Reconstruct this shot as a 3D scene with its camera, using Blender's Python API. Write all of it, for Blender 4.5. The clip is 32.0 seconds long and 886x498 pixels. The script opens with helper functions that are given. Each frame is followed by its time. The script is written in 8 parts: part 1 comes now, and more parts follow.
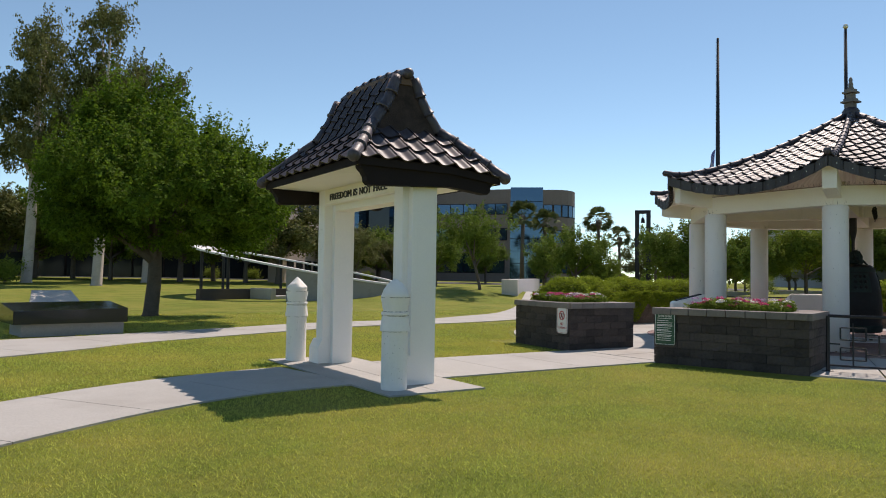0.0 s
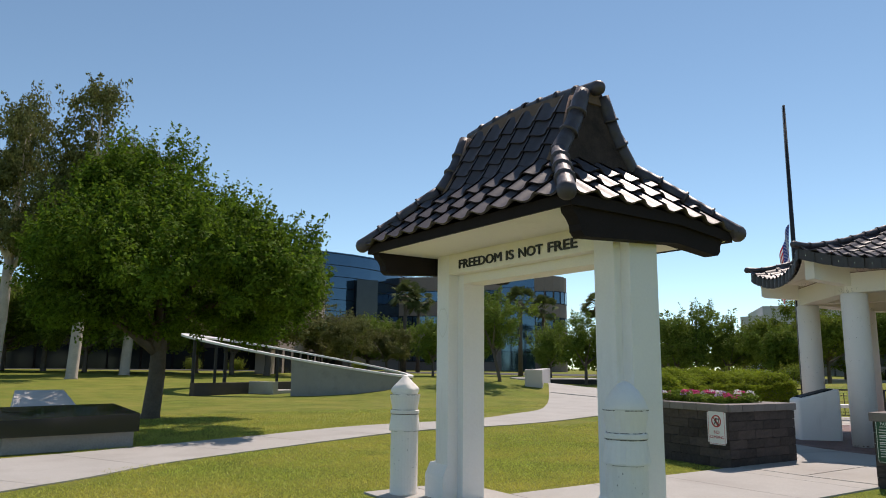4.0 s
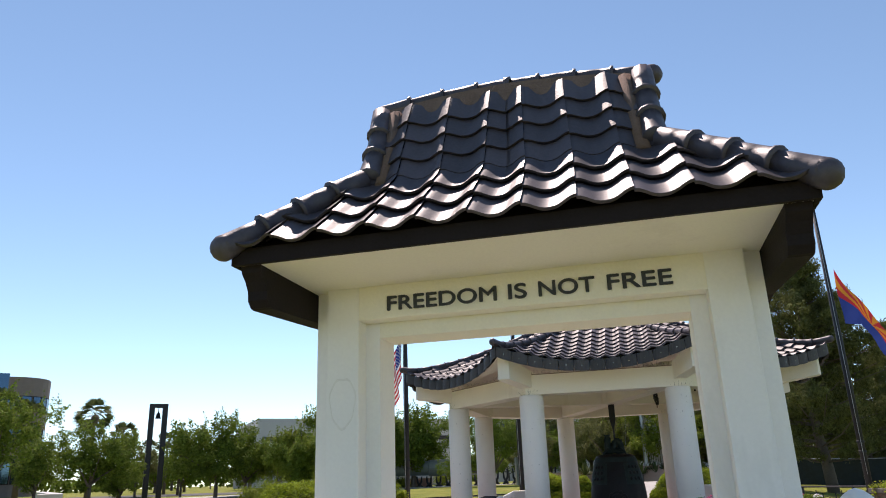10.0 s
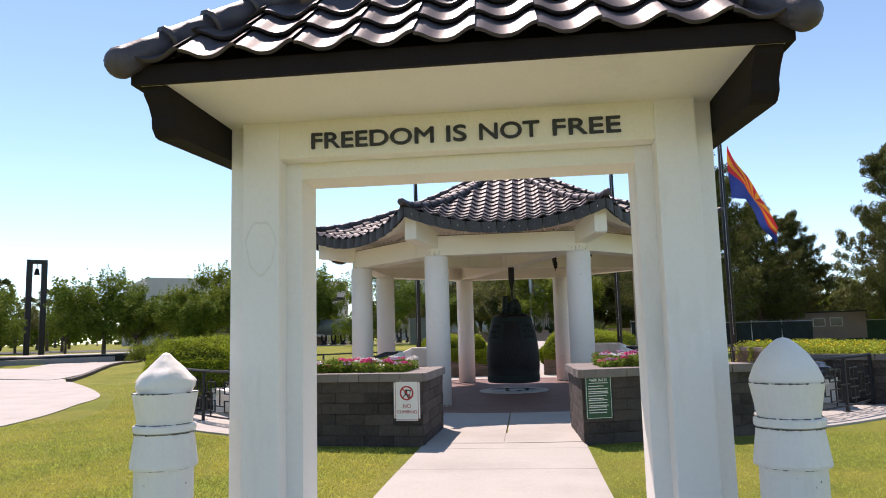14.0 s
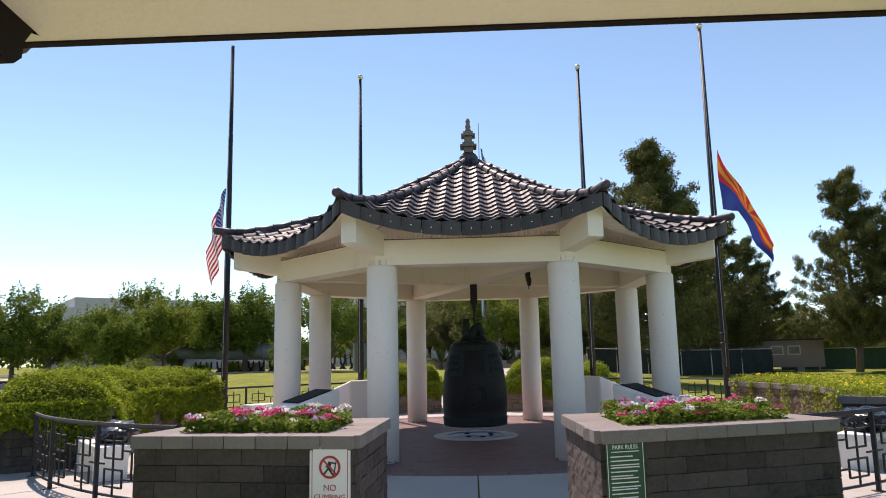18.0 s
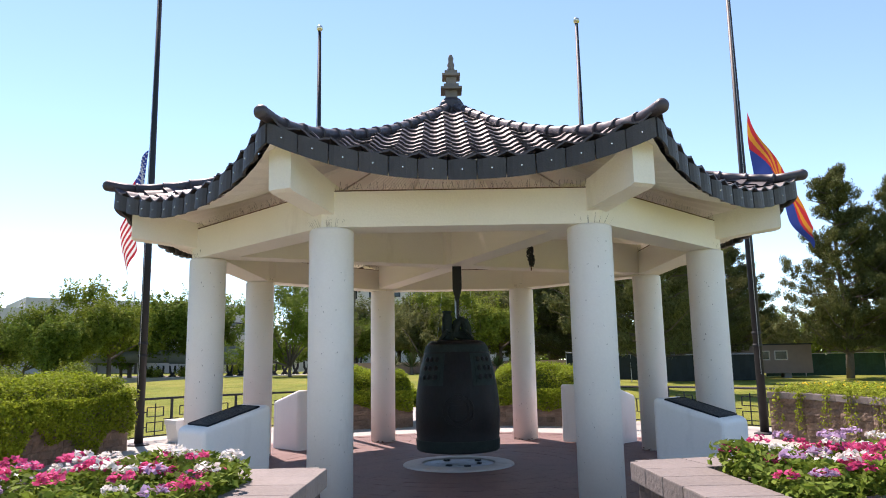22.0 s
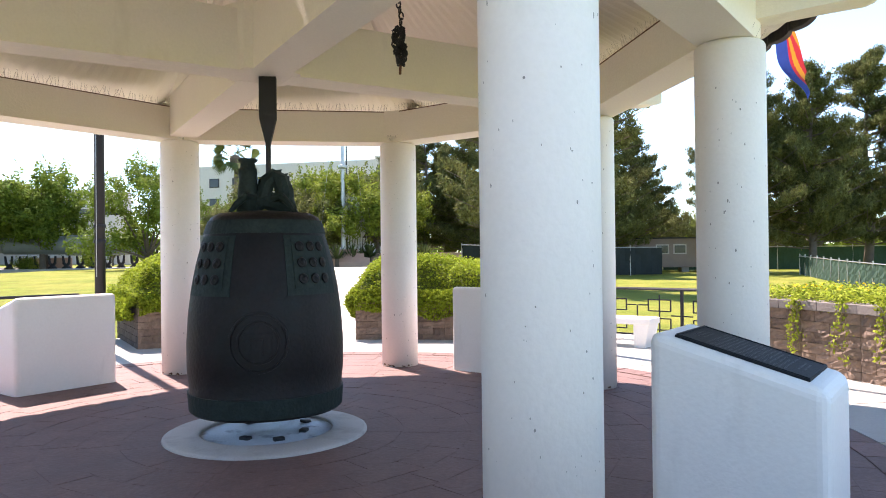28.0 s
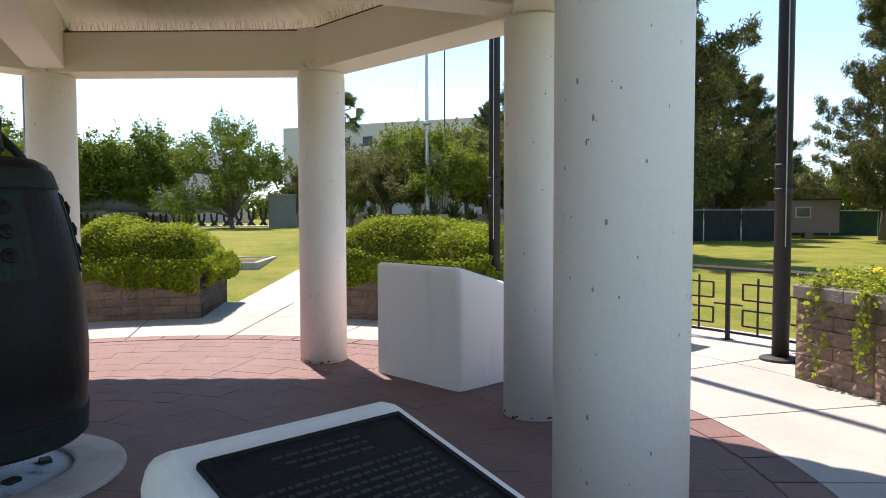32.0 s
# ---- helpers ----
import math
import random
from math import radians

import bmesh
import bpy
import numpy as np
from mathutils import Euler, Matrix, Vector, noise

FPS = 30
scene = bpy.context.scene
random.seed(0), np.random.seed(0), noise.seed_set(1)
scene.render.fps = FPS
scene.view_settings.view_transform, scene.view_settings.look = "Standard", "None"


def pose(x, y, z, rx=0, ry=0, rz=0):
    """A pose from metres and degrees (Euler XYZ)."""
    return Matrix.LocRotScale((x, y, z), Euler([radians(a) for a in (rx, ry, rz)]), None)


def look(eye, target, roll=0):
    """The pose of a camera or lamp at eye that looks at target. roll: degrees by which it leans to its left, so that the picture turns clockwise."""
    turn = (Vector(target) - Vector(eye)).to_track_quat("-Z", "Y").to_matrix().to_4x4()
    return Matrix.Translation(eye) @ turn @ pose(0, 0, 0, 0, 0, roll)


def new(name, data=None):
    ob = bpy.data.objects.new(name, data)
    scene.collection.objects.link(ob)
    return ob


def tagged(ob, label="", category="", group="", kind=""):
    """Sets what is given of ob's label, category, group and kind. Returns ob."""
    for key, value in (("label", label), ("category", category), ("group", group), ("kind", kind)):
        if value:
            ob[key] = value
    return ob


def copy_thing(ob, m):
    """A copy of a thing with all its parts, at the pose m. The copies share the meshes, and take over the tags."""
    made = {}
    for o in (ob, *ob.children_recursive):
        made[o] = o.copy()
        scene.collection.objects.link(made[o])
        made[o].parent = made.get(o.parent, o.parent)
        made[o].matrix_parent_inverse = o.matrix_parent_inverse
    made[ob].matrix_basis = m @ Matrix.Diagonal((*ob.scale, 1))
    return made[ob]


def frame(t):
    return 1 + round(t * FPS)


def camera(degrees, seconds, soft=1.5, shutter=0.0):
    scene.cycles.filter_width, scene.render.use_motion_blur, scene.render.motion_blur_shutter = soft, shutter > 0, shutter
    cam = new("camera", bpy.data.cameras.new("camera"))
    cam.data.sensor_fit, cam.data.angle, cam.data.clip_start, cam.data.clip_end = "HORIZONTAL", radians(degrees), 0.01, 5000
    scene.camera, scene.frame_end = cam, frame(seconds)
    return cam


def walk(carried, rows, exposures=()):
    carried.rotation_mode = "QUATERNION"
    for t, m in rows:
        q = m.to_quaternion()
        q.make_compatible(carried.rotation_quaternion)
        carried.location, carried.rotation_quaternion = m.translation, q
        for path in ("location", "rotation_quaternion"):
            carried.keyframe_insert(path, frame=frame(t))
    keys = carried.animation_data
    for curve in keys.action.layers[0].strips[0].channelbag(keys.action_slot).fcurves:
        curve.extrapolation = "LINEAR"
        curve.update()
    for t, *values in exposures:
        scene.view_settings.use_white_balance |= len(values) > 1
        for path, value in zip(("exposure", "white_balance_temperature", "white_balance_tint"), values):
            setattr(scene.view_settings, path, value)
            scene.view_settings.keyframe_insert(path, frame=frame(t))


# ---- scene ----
cam = camera(63.8, 32.0, soft=1.0)
PATH = [
    (0, (-0.294, -0.101, 1.395), (0.796, 1.574, 1.478), 0.9),
    (0.5, (-0.381, 0.283, 1.407), (0.715, 1.951, 1.532), 1.0),
    (1, (-0.391, 0.803, 1.413), (0.713, 2.465, 1.554), 0.9),
    (1.5, (-0.418, 1.24, 1.414), (0.681, 2.902, 1.582), 0.8),
    (2, (-0.476, 1.673, 1.427), (0.631, 3.326, 1.635), 0.7),
    (2.5, (-0.453, 2.21, 1.442), (0.661, 3.856, 1.668), 0.6),
    (3, (-0.52, 2.619, 1.41), (0.596, 4.254, 1.694), 0.6),
    (3.5, (-0.498, 3.15, 1.439), (0.628, 4.774, 1.751), 0.6),
    (5.5, (-0.533, 5.194, 1.504), (0.641, 6.766, 1.889), 0.3),
    (6, (-0.545, 5.631, 1.492), (0.692, 7.149, 1.897), 0.1),
    (6.5, (-0.468, 6.111, 1.482), (0.877, 7.531, 1.901), -0.2),
    (7, (-0.423, 6.589, 1.536), (0.983, 7.936, 1.993), -0.5),
    (7.5, (-0.459, 6.996, 1.558), (1.127, 8.076, 2.122), -0.7),
    (8, (-0.4, 7.417, 1.572), (1.313, 8.264, 2.162), -1.5),
    (8.5, (-0.383, 7.816, 1.626), (1.342, 8.624, 2.236), -1.7),
    (9, (-0.383, 8.139, 1.574), (1.37, 8.823, 2.252), -1.6),
    (9.5, (-0.253, 8.582, 1.534), (1.56, 9.098, 2.203), -2.2),
    (10, (-0.19, 8.673, 1.501), (1.654, 9.147, 2.113), -2.0),
    (10.5, (-0.279, 8.833, 1.478), (1.638, 9.118, 1.971), -1.9),
    (11, (-0.346, 8.891, 1.448), (1.611, 9.093, 1.808), -1.9),
    (11.5, (-0.37, 8.896, 1.442), (1.599, 9.076, 1.745), -2.1),
    (12, (-0.356, 8.906, 1.443), (1.617, 9.078, 1.726), -2.0),
    (12.5, (-0.346, 8.915, 1.441), (1.629, 9.085, 1.706), -1.8),
    (13, (-0.218, 8.882, 1.441), (1.761, 9.046, 1.681), -1.6),
    (13.5, (-0.052, 8.85, 1.44), (1.925, 9.037, 1.678), -1.7),
    (14, (0.134, 8.973, 1.441), (2.108, 9.192, 1.68), -1.5),
    (14.5, (0.381, 9.089, 1.429), (2.356, 9.302, 1.668), -1.4),
    (16.5, (2.013, 9.303, 1.523), (3.989, 9.405, 1.814), -1.18),
    (17, (2.467, 9.369, 1.552), (4.442, 9.467, 1.851), -1.07),
    (17.5, (2.827, 9.295, 1.542), (4.802, 9.391, 1.845), -0.97),
    (18, (3.359, 9.326, 1.579), (5.334, 9.399, 1.882), -1.17),
    (18.5, (3.778, 9.450, 1.653), (5.755, 9.519, 1.951), -1.07),
    (19, (4.230, 9.499, 1.605), (6.207, 9.560, 1.898), -1.20),
    (19.5, (4.698, 9.540, 1.674), (6.676, 9.596, 1.965), -1.23),
    (20, (5.094, 9.633, 1.717), (7.068, 9.677, 2.036), -1.16),
    (20.5, (5.509, 9.595, 1.653), (7.470, 9.608, 2.044), -1.29),
    (21, (5.942, 9.551, 1.643), (7.904, 9.556, 2.033), -1.16),
    (21.5, (6.340, 9.581, 1.621), (8.303, 9.584, 2.004), -1.03),
    (22, (6.795, 9.520, 1.570), (8.770, 9.511, 1.884), -1.00),
    (22.5, (7.267, 9.466, 1.586), (9.246, 9.452, 1.871), -1.05),
    (23, (7.700, 9.443, 1.581), (9.682, 9.430, 1.842), -1.00),
    (23.5, (8.144, 9.409, 1.546), (10.132, 9.366, 1.761), -0.95),
    (24, (8.686, 9.416, 1.574), (10.677, 9.368, 1.758), -1.27),
    (24.5, (9.161, 9.389, 1.551), (11.154, 9.345, 1.712), -1.28),
    (25, (9.597, 9.290, 1.551), (11.592, 9.248, 1.686), -0.69),
    (25.5, (10.000, 9.241, 1.559), (11.995, 9.202, 1.683), -0.68),
    (27.5, (11.469, 8.831, 1.565), (13.467, 8.730, 1.598), -0.59),
    (28, (11.803, 8.659, 1.540), (13.782, 8.370, 1.552), -0.66),
    (28.5, (12.116, 8.408, 1.555), (14.087, 8.065, 1.567), -0.33),
    (29, (12.457, 8.152, 1.551), (14.400, 7.678, 1.550), -0.14),
    (29.5, (12.749, 7.844, 1.508), (14.635, 7.179, 1.493), -0.15),
    (30, (13.016, 7.519, 1.543), (14.901, 6.851, 1.516), -0.30),
    (30.5, (13.242, 7.213, 1.559), (15.130, 6.555, 1.514), -0.65),
    (31, (13.548, 6.898, 1.519), (15.461, 6.318, 1.463), -0.68),
    (31.5, (13.754, 6.600, 1.569), (15.738, 6.357, 1.501), -0.51),
    (32, (14.049, 6.405, 1.564), (16.046, 6.448, 1.467), -0.14),
]
EXPOSURES = [(0.0, 0.3, 7050, 20), (5.5, 0.28, 6950, 19), (7.0, 0.3, 6950, 19), (8.0, 0.44, 7000, 20), (9.0, 0.52, 6950, 21), (11.0, 0.8, 7050, 29), (14.0, 0.86, 7100, 28), (17.0, 1.0, 7400, 32), (18.5, 0.78, 7150, 24), (20.0, 0.86, 7100, 26),
             (22.0, 1.22, 7000, 27), (23.5, 1.7, 7000, 28), (25.0, 2.16, 7050, 26), (27.5, 2.18, 7000, 26), (28.5, 1.96, 7050, 27), (30.0, 2.02, 7250, 27), (31.0, 1.66, 7200, 24), (32.0, 1.3, 7150, 24)]
walk(cam, [(t, look(eye, target, roll)) for t, eye, target, roll in PATH], EXPOSURES)

# world, sun and exposure
world = bpy.data.worlds.new("world")
scene.world = world
world.use_nodes = True
wn = world.node_tree.nodes
wl = world.node_tree.links
sky = wn.new("ShaderNodeTexSky")
sky.sky_type = 'NISHITA'
sky.sun_disc = False
SUN_AZ, SUN_EL = 27.0, 57.0
sky.sun_elevation = radians(SUN_EL)
sky.sun_rotation = radians(90 - SUN_AZ)
sky.altitude = 300
sky.air_density = 0.72
sky.dust_density = 0.0
sky.ozone_density = 0.5
wn["Background"].inputs["Strength"].default_value = 0.135
hue = wn.new("ShaderNodeVectorMath")
hue.operation = 'MULTIPLY'
hue.inputs[1].default_value = (0.84, 1.0, 0.925)
wl.new(sky.outputs[0], hue.inputs[0])
wl.new(hue.outputs[0], wn["Background"].inputs[0])
sun_data = bpy.data.lights.new("sun", 'SUN')
sun_data.energy = 3.7
sun_data.angle = radians(0.53)
sun_data.color = (1.0, 0.935, 0.855)
sun = new("sun", sun_data)
ca, ce = math.cos(radians(SUN_AZ)), math.cos(radians(SUN_EL))
SUN_DIR = Vector((ca * ce, math.sin(radians(SUN_AZ)) * ce, math.sin(radians(SUN_EL))))
sun.matrix_world = look(SUN_DIR * 60, (0, 0, 0))

# materials


def mat(name, base, rough=0.7, metal=0.0, vary=0.12, scale=6.0, fine=60.0, bump=0.15, bump_scale=None, spots=None,
        spot_scale=3.0, spot_lo=0.62, spot_hi=0.7, random_amount=0.0, spec=0.5, island=False, streak=0.0, emit=0.0, two_sided_light=0.0):
    m = bpy.data.materials.new(name)
    m.use_nodes = True
    nt = m.node_tree
    b = nt.nodes["Principled BSDF"]
    b.inputs["Roughness"].default_value = rough
    b.inputs["Metallic"].default_value = metal
    b.inputs["Specular IOR Level"].default_value = spec
    tc = nt.nodes.new("ShaderNodeTexCoord")
    pos = nt.nodes.new("ShaderNodeNewGeometry")
    n1 = nt.nodes.new("ShaderNodeTexNoise")
    n1.inputs["Scale"].default_value = scale
    n1.inputs["Detail"].default_value = 4
    n2 = nt.nodes.new("ShaderNodeTexNoise")
    n2.inputs["Scale"].default_value = fine
    n2.inputs["Detail"].default_value = 3
    for n in (n1, n2):
        nt.links.new(pos.outputs["Position"], n.inputs["Vector"])
    add = nt.nodes.new("ShaderNodeMath")
    add.operation = 'ADD'
    nt.links.new(n1.outputs["Fac"], add.inputs[0])
    nt.links.new(n2.outputs["Fac"], add.inputs[1])
    last = add.outputs[0]
    if random_amount:
        src = nt.nodes.new("ShaderNodeObjectInfo").outputs["Random"] if not island else pos.outputs["Random Per Island"]
        ra = nt.nodes.new("ShaderNodeMath")
        ra.operation = 'MULTIPLY_ADD'
        ra.inputs[1].default_value = random_amount / max(vary, 0.01)
        nt.links.new(src, ra.inputs[0])
        nt.links.new(last, ra.inputs[2])
        last = ra.outputs[0]
        mid = 1.0 + 0.5 * random_amount / max(vary, 0.01)
    else:
        mid = 1.0
    # brightness factor = 1 + vary * (value - mid) * 2
    f = nt.nodes.new("ShaderNodeMath")
    f.operation = 'MULTIPLY_ADD'
    f.inputs[1].default_value = vary * 2
    f.inputs[2].default_value = 1 - vary * 2 * mid
    nt.links.new(last, f.inputs[0])
    mul = nt.nodes.new("ShaderNodeVectorMath")
    mul.operation = 'SCALE'
    mul.inputs[0].default_value = base[:3]
    nt.links.new(f.outputs[0], mul.inputs["Scale"])
    col = mul.outputs[0]
    if spots:
        n3 = nt.nodes.new("ShaderNodeTexNoise")
        n3.inputs["Scale"].default_value = spot_scale
        n3.inputs["Detail"].default_value = 5
        n3.inputs["Roughness"].default_value = 0.65
        if streak:
            mp = nt.nodes.new("ShaderNodeMapping")
            mp.inputs["Scale"].default_value = (1, 1, streak)
            nt.links.new(pos.outputs["Position"], mp.inputs[0])
            nt.links.new(mp.outputs[0], n3.inputs["Vector"])
        else:
            nt.links.new(pos.outputs["Position"], n3.inputs["Vector"])
        r = nt.nodes.new("ShaderNodeMapRange")
        r.inputs[1].default_value = spot_lo
        r.inputs[2].default_value = spot_hi
        nt.links.new(n3.outputs["Fac"], r.inputs[0])
        mx = nt.nodes.new("ShaderNodeMix")
        mx.data_type = 'RGBA'
        nt.links.new(r.outputs[0], mx.inputs[0])
        nt.links.new(col, mx.inputs[6])
        mx.inputs[7].default_value = (*spots, 1)
        col = mx.outputs[2]
    nt.links.new(col, b.inputs["Base Color"])
    if bump:
        bp = nt.nodes.new("ShaderNodeBump")
        bp.inputs["Strength"].default_value = bump
        bp.inputs["Distance"].default_value = 0.02
        if bump_scale:
            n4 = nt.nodes.new("ShaderNodeTexNoise")
            n4.inputs["Scale"].default_value = bump_scale
            n4.inputs["Detail"].default_value = 4
            nt.links.new(pos.outputs["Position"], n4.inputs["Vector"])
            nt.links.new(n4.outputs["Fac"], bp.inputs["Height"])
        else:
            nt.links.new(n2.outputs["Fac"], bp.inputs["Height"])
        nt.links.new(bp.outputs[0], b.inputs["Normal"])
    if emit:
        b.inputs["Emission Color"].default_value = (*base[:3], 1)
        b.inputs["Emission Strength"].default_value = emit
    if two_sided_light:
        tr = nt.nodes.new("ShaderNodeBsdfTranslucent")
        nt.links.new(col, tr.inputs[0])
        ms = nt.nodes.new("ShaderNodeMixShader")
        ms.inputs[0].default_value = two_sided_light
        nt.links.new(b.outputs[0], ms.inputs[1])
        nt.links.new(tr.outputs[0], ms.inputs[2])
        nt.links.new(ms.outputs[0], nt.nodes["Material Output"].inputs[0])
    return m


WHITE = mat("white_painted_concrete", (0.86, 0.832, 0.795), 0.6, vary=0.04, scale=1.5, fine=40, bump=0.12, spots=(0.62, 0.60, 0.56), spot_scale=1.4, spot_lo=0.6, spot_hi=0.85, streak=0.3)
CREAM = mat("cream_painted_stucco", (0.875, 0.825, 0.715), 0.65, vary=0.05, scale=1.2, fine=50, bump=0.18, spots=(0.60, 0.53, 0.42), spot_scale=1.1, spot_lo=0.6, spot_hi=0.9, streak=0.35)
SEAM = mat("dirty_joint", (0.12, 0.11, 0.10), 0.9, vary=0.3, scale=20)
PIT = mat("grey_paint_chip", (0.30, 0.29, 0.275), 0.9, vary=0.3, scale=20)
TILE = mat("dark_glazed_roof_tile", (0.062, 0.051, 0.058), 0.5, vary=0.25, scale=5, fine=40, bump=0.08, random_amount=0.25, spec=0.5)
TILE_JOIN = mat("dark_roof_tile_joined", (0.088, 0.075, 0.077), 0.46, vary=0.25, scale=5, fine=40, bump=0.08, random_amount=0.25, island=True, spec=0.6)
MORTAR = mat("brown_roof_mortar", (0.17, 0.115, 0.09), 0.9, spec=0.15, vary=0.25, scale=9, bump=0.4)
GABLE = mat("brown_gable_plaster", (0.06, 0.043, 0.038), 0.9, spec=0.15, vary=0.35, scale=7, bump=0.4, spots=(0.03, 0.024, 0.022), spot_scale=4, spot_lo=0.5, spot_hi=0.7)
FASCIA = mat("dark_brown_fascia_paint", (0.02, 0.015, 0.015), 0.8, spec=0.15, vary=0.2, scale=4, bump=0.15)
EAVE = mat("dark_eave_tile", (0.05, 0.044, 0.043), 0.55, vary=0.25, scale=6, random_amount=0.2, bump=0.12)
LETTER = mat("black_letter_metal", (0.02, 0.02, 0.022), 0.45, vary=0.1, bump=0.0)
BRONZE = mat("dark_bronze", (0.017, 0.0136, 0.0138), 0.5, spec=0.25, metal=0.35, vary=0.4, scale=5, fine=30, bump=0.2, spots=(0.0145, 0.0185, 0.0185), spot_scale=3, spot_lo=0.45, spot_hi=0.75)
PATINA = mat("green_bronze_patina", (0.023, 0.034, 0.031), 0.65, metal=0.2, spec=0.2, vary=0.4, scale=8, fine=40, bump=0.25)
PLAQUE_TEXT = mat("worn_bronze_lettering", (0.036, 0.037, 0.041), 0.6, metal=0.3, vary=0.3, scale=14, bump=0.1)
PLAQUE = mat("dark_bronze_plaque", (0.014, 0.015, 0.018), 0.65, metal=0.1, spec=0.2, vary=0.3, scale=12, bump=0.15)
BLACK_METAL = mat("black_painted_metal", (0.012, 0.012, 0.015), 0.6, vary=0.2, scale=10, bump=0.05)
CONCRETE = mat("pale_concrete_paving", (0.40, 0.385, 0.352), 0.8, spec=0.3, vary=0.12, scale=0.9, fine=35, bump=0.2, spots=(0.32, 0.297, 0.265), spot_scale=0.7, spot_lo=0.48, spot_hi=0.80)
CONCRETE_DARK = mat("grey_concrete", (0.30, 0.29, 0.275), 0.85, vary=0.15, scale=1.5, fine=30, bump=0.25, spots=(0.2, 0.19, 0.18), spot_scale=1.5, spot_lo=0.5, spot_hi=0.8)
PAVER = mat("red_stamped_paver", (0.188, 0.112, 0.1), 0.7, spec=0.35, vary=0.22, scale=2.5, fine=30, bump=0.3, random_amount=0.15, spots=(0.145, 0.092, 0.086), spot_scale=1.2, spot_lo=0.5, spot_hi=0.8)
PAVER_JOINT = mat("paver_joint", (0.172, 0.104, 0.093), 0.8, vary=0.2, scale=8)
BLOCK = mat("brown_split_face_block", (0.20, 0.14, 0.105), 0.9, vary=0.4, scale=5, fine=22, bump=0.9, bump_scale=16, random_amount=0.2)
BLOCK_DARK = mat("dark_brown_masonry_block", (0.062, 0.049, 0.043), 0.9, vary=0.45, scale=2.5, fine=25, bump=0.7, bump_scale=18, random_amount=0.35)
CAP = mat("grey_brown_cap_stone", (0.20, 0.175, 0.16), 0.85, vary=0.18, scale=3, fine=35, bump=0.4, random_amount=0.12)
RUST = mat("rust_stain", (0.12, 0.055, 0.03), 0.9, vary=0.3, scale=20, bump=0.2)
SOIL = mat("planting_soil", (0.06, 0.045, 0.035), 0.95, vary=0.3, scale=10, bump=0.6)
BARK = mat("tree_bark", (0.12, 0.095, 0.075), 0.95, vary=0.35, scale=4, fine=25, bump=0.8, bump_scale=20)
BARK_PALE = mat("pale_eucalyptus_bark", (0.45, 0.38, 0.31), 0.8, vary=0.25, scale=2, fine=15, bump=0.4)
LEAF_BIG = mat("sunlit_shade_tree_leaf", (0.10, 0.17, 0.015), 0.8, spec=0.15, vary=0.38, scale=1.2, fine=9, bump=0, random_amount=0.45, island=True, two_sided_light=0.4)
LEAF = mat("green_tree_leaf", (0.135, 0.195, 0.028), 0.8, spec=0.15, vary=0.35, scale=1.2, fine=9, bump=0, random_amount=0.35, island=True, two_sided_light=0.3)
LEAF_OLIVE = mat("olive_tree_leaf", (0.14, 0.15, 0.05), 0.8, spec=0.15, vary=0.35, scale=1.2, fine=9, bump=0, random_amount=0.35, island=True, two_sided_light=0.3)
LEAF_BRIGHT = mat("bright_green_leaf", (0.185, 0.235, 0.032), 0.8, spec=0.15, vary=0.3, scale=1.2, fine=9, bump=0, random_amount=0.35, island=True, two_sided_light=0.35)
NEEDLE = mat("pine_needle", (0.125, 0.135, 0.045), 0.8, spec=0.15, vary=0.35, scale=1.0, fine=6, bump=0, random_amount=0.4, island=True, two_sided_light=0.2)
HEDGE = mat("lantana_hedge_leaf", (0.225, 0.29, 0.022), 0.8, spec=0.15, vary=0.3, scale=2, fine=12, bump=0, random_amount=0.4, island=True, two_sided_light=0.35)
HEDGE_SHADE = mat("hedge_inner_shade", (0.09, 0.11, 0.015), 0.95, vary=0.4, scale=6, bump=0.5)
CREEPER = mat("creeper_leaf", (0.27, 0.33, 0.035), 0.8, spec=0.15, vary=0.3, scale=3, fine=12, bump=0, random_amount=0.45, island=True, two_sided_light=0.35)
VINE_STEM = mat("vine_stem", (0.20, 0.15, 0.08), 0.8, vary=0.2, bump=0)
YELLOW = mat("yellow_petal", (0.75, 0.52, 0.03), 0.8, spec=0.15, vary=0.15, bump=0, two_sided_light=0.2)
FROND = mat("palm_frond", (0.09, 0.115, 0.04), 0.8, spec=0.15, vary=0.3, scale=1, bump=0, random_amount=0.3, island=True, two_sided_light=0.2)
GLASS_BLUE = mat("blue_mirror_glazing", (0.05, 0.10, 0.16), 0.06, metal=0.75, vary=0.1, scale=0.05, fine=0.3, bump=0.0)
GLASS_DARK = mat("dark_window_glass", (0.02, 0.025, 0.03), 0.1, metal=0.2, vary=0.2, scale=0.2, fine=1, bump=0.0)
DARK_STONE = mat("dark_brown_arcade_stone", (0.075, 0.058, 0.05), 0.85, vary=0.2, scale=0.4, fine=4, bump=0.1)
BROWN_STONE = mat("brown_facade_stone", (0.235, 0.178, 0.155), 0.8, vary=0.12, scale=0.3, fine=3, bump=0.1)
PALE_BROWN = mat("pale_brown_facade_stone", (0.36, 0.29, 0.255), 0.8, vary=0.1, scale=0.3, fine=3, bump=0.1)
PALE_STONE = mat("pale_facade_stone", (0.55, 0.51, 0.47), 0.8, vary=0.08, scale=0.2, fine=3, bump=0.1)
ASPHALT = mat("asphalt_road", (0.06, 0.06, 0.06), 0.9, vary=0.2, scale=1, fine=40, bump=0.3)
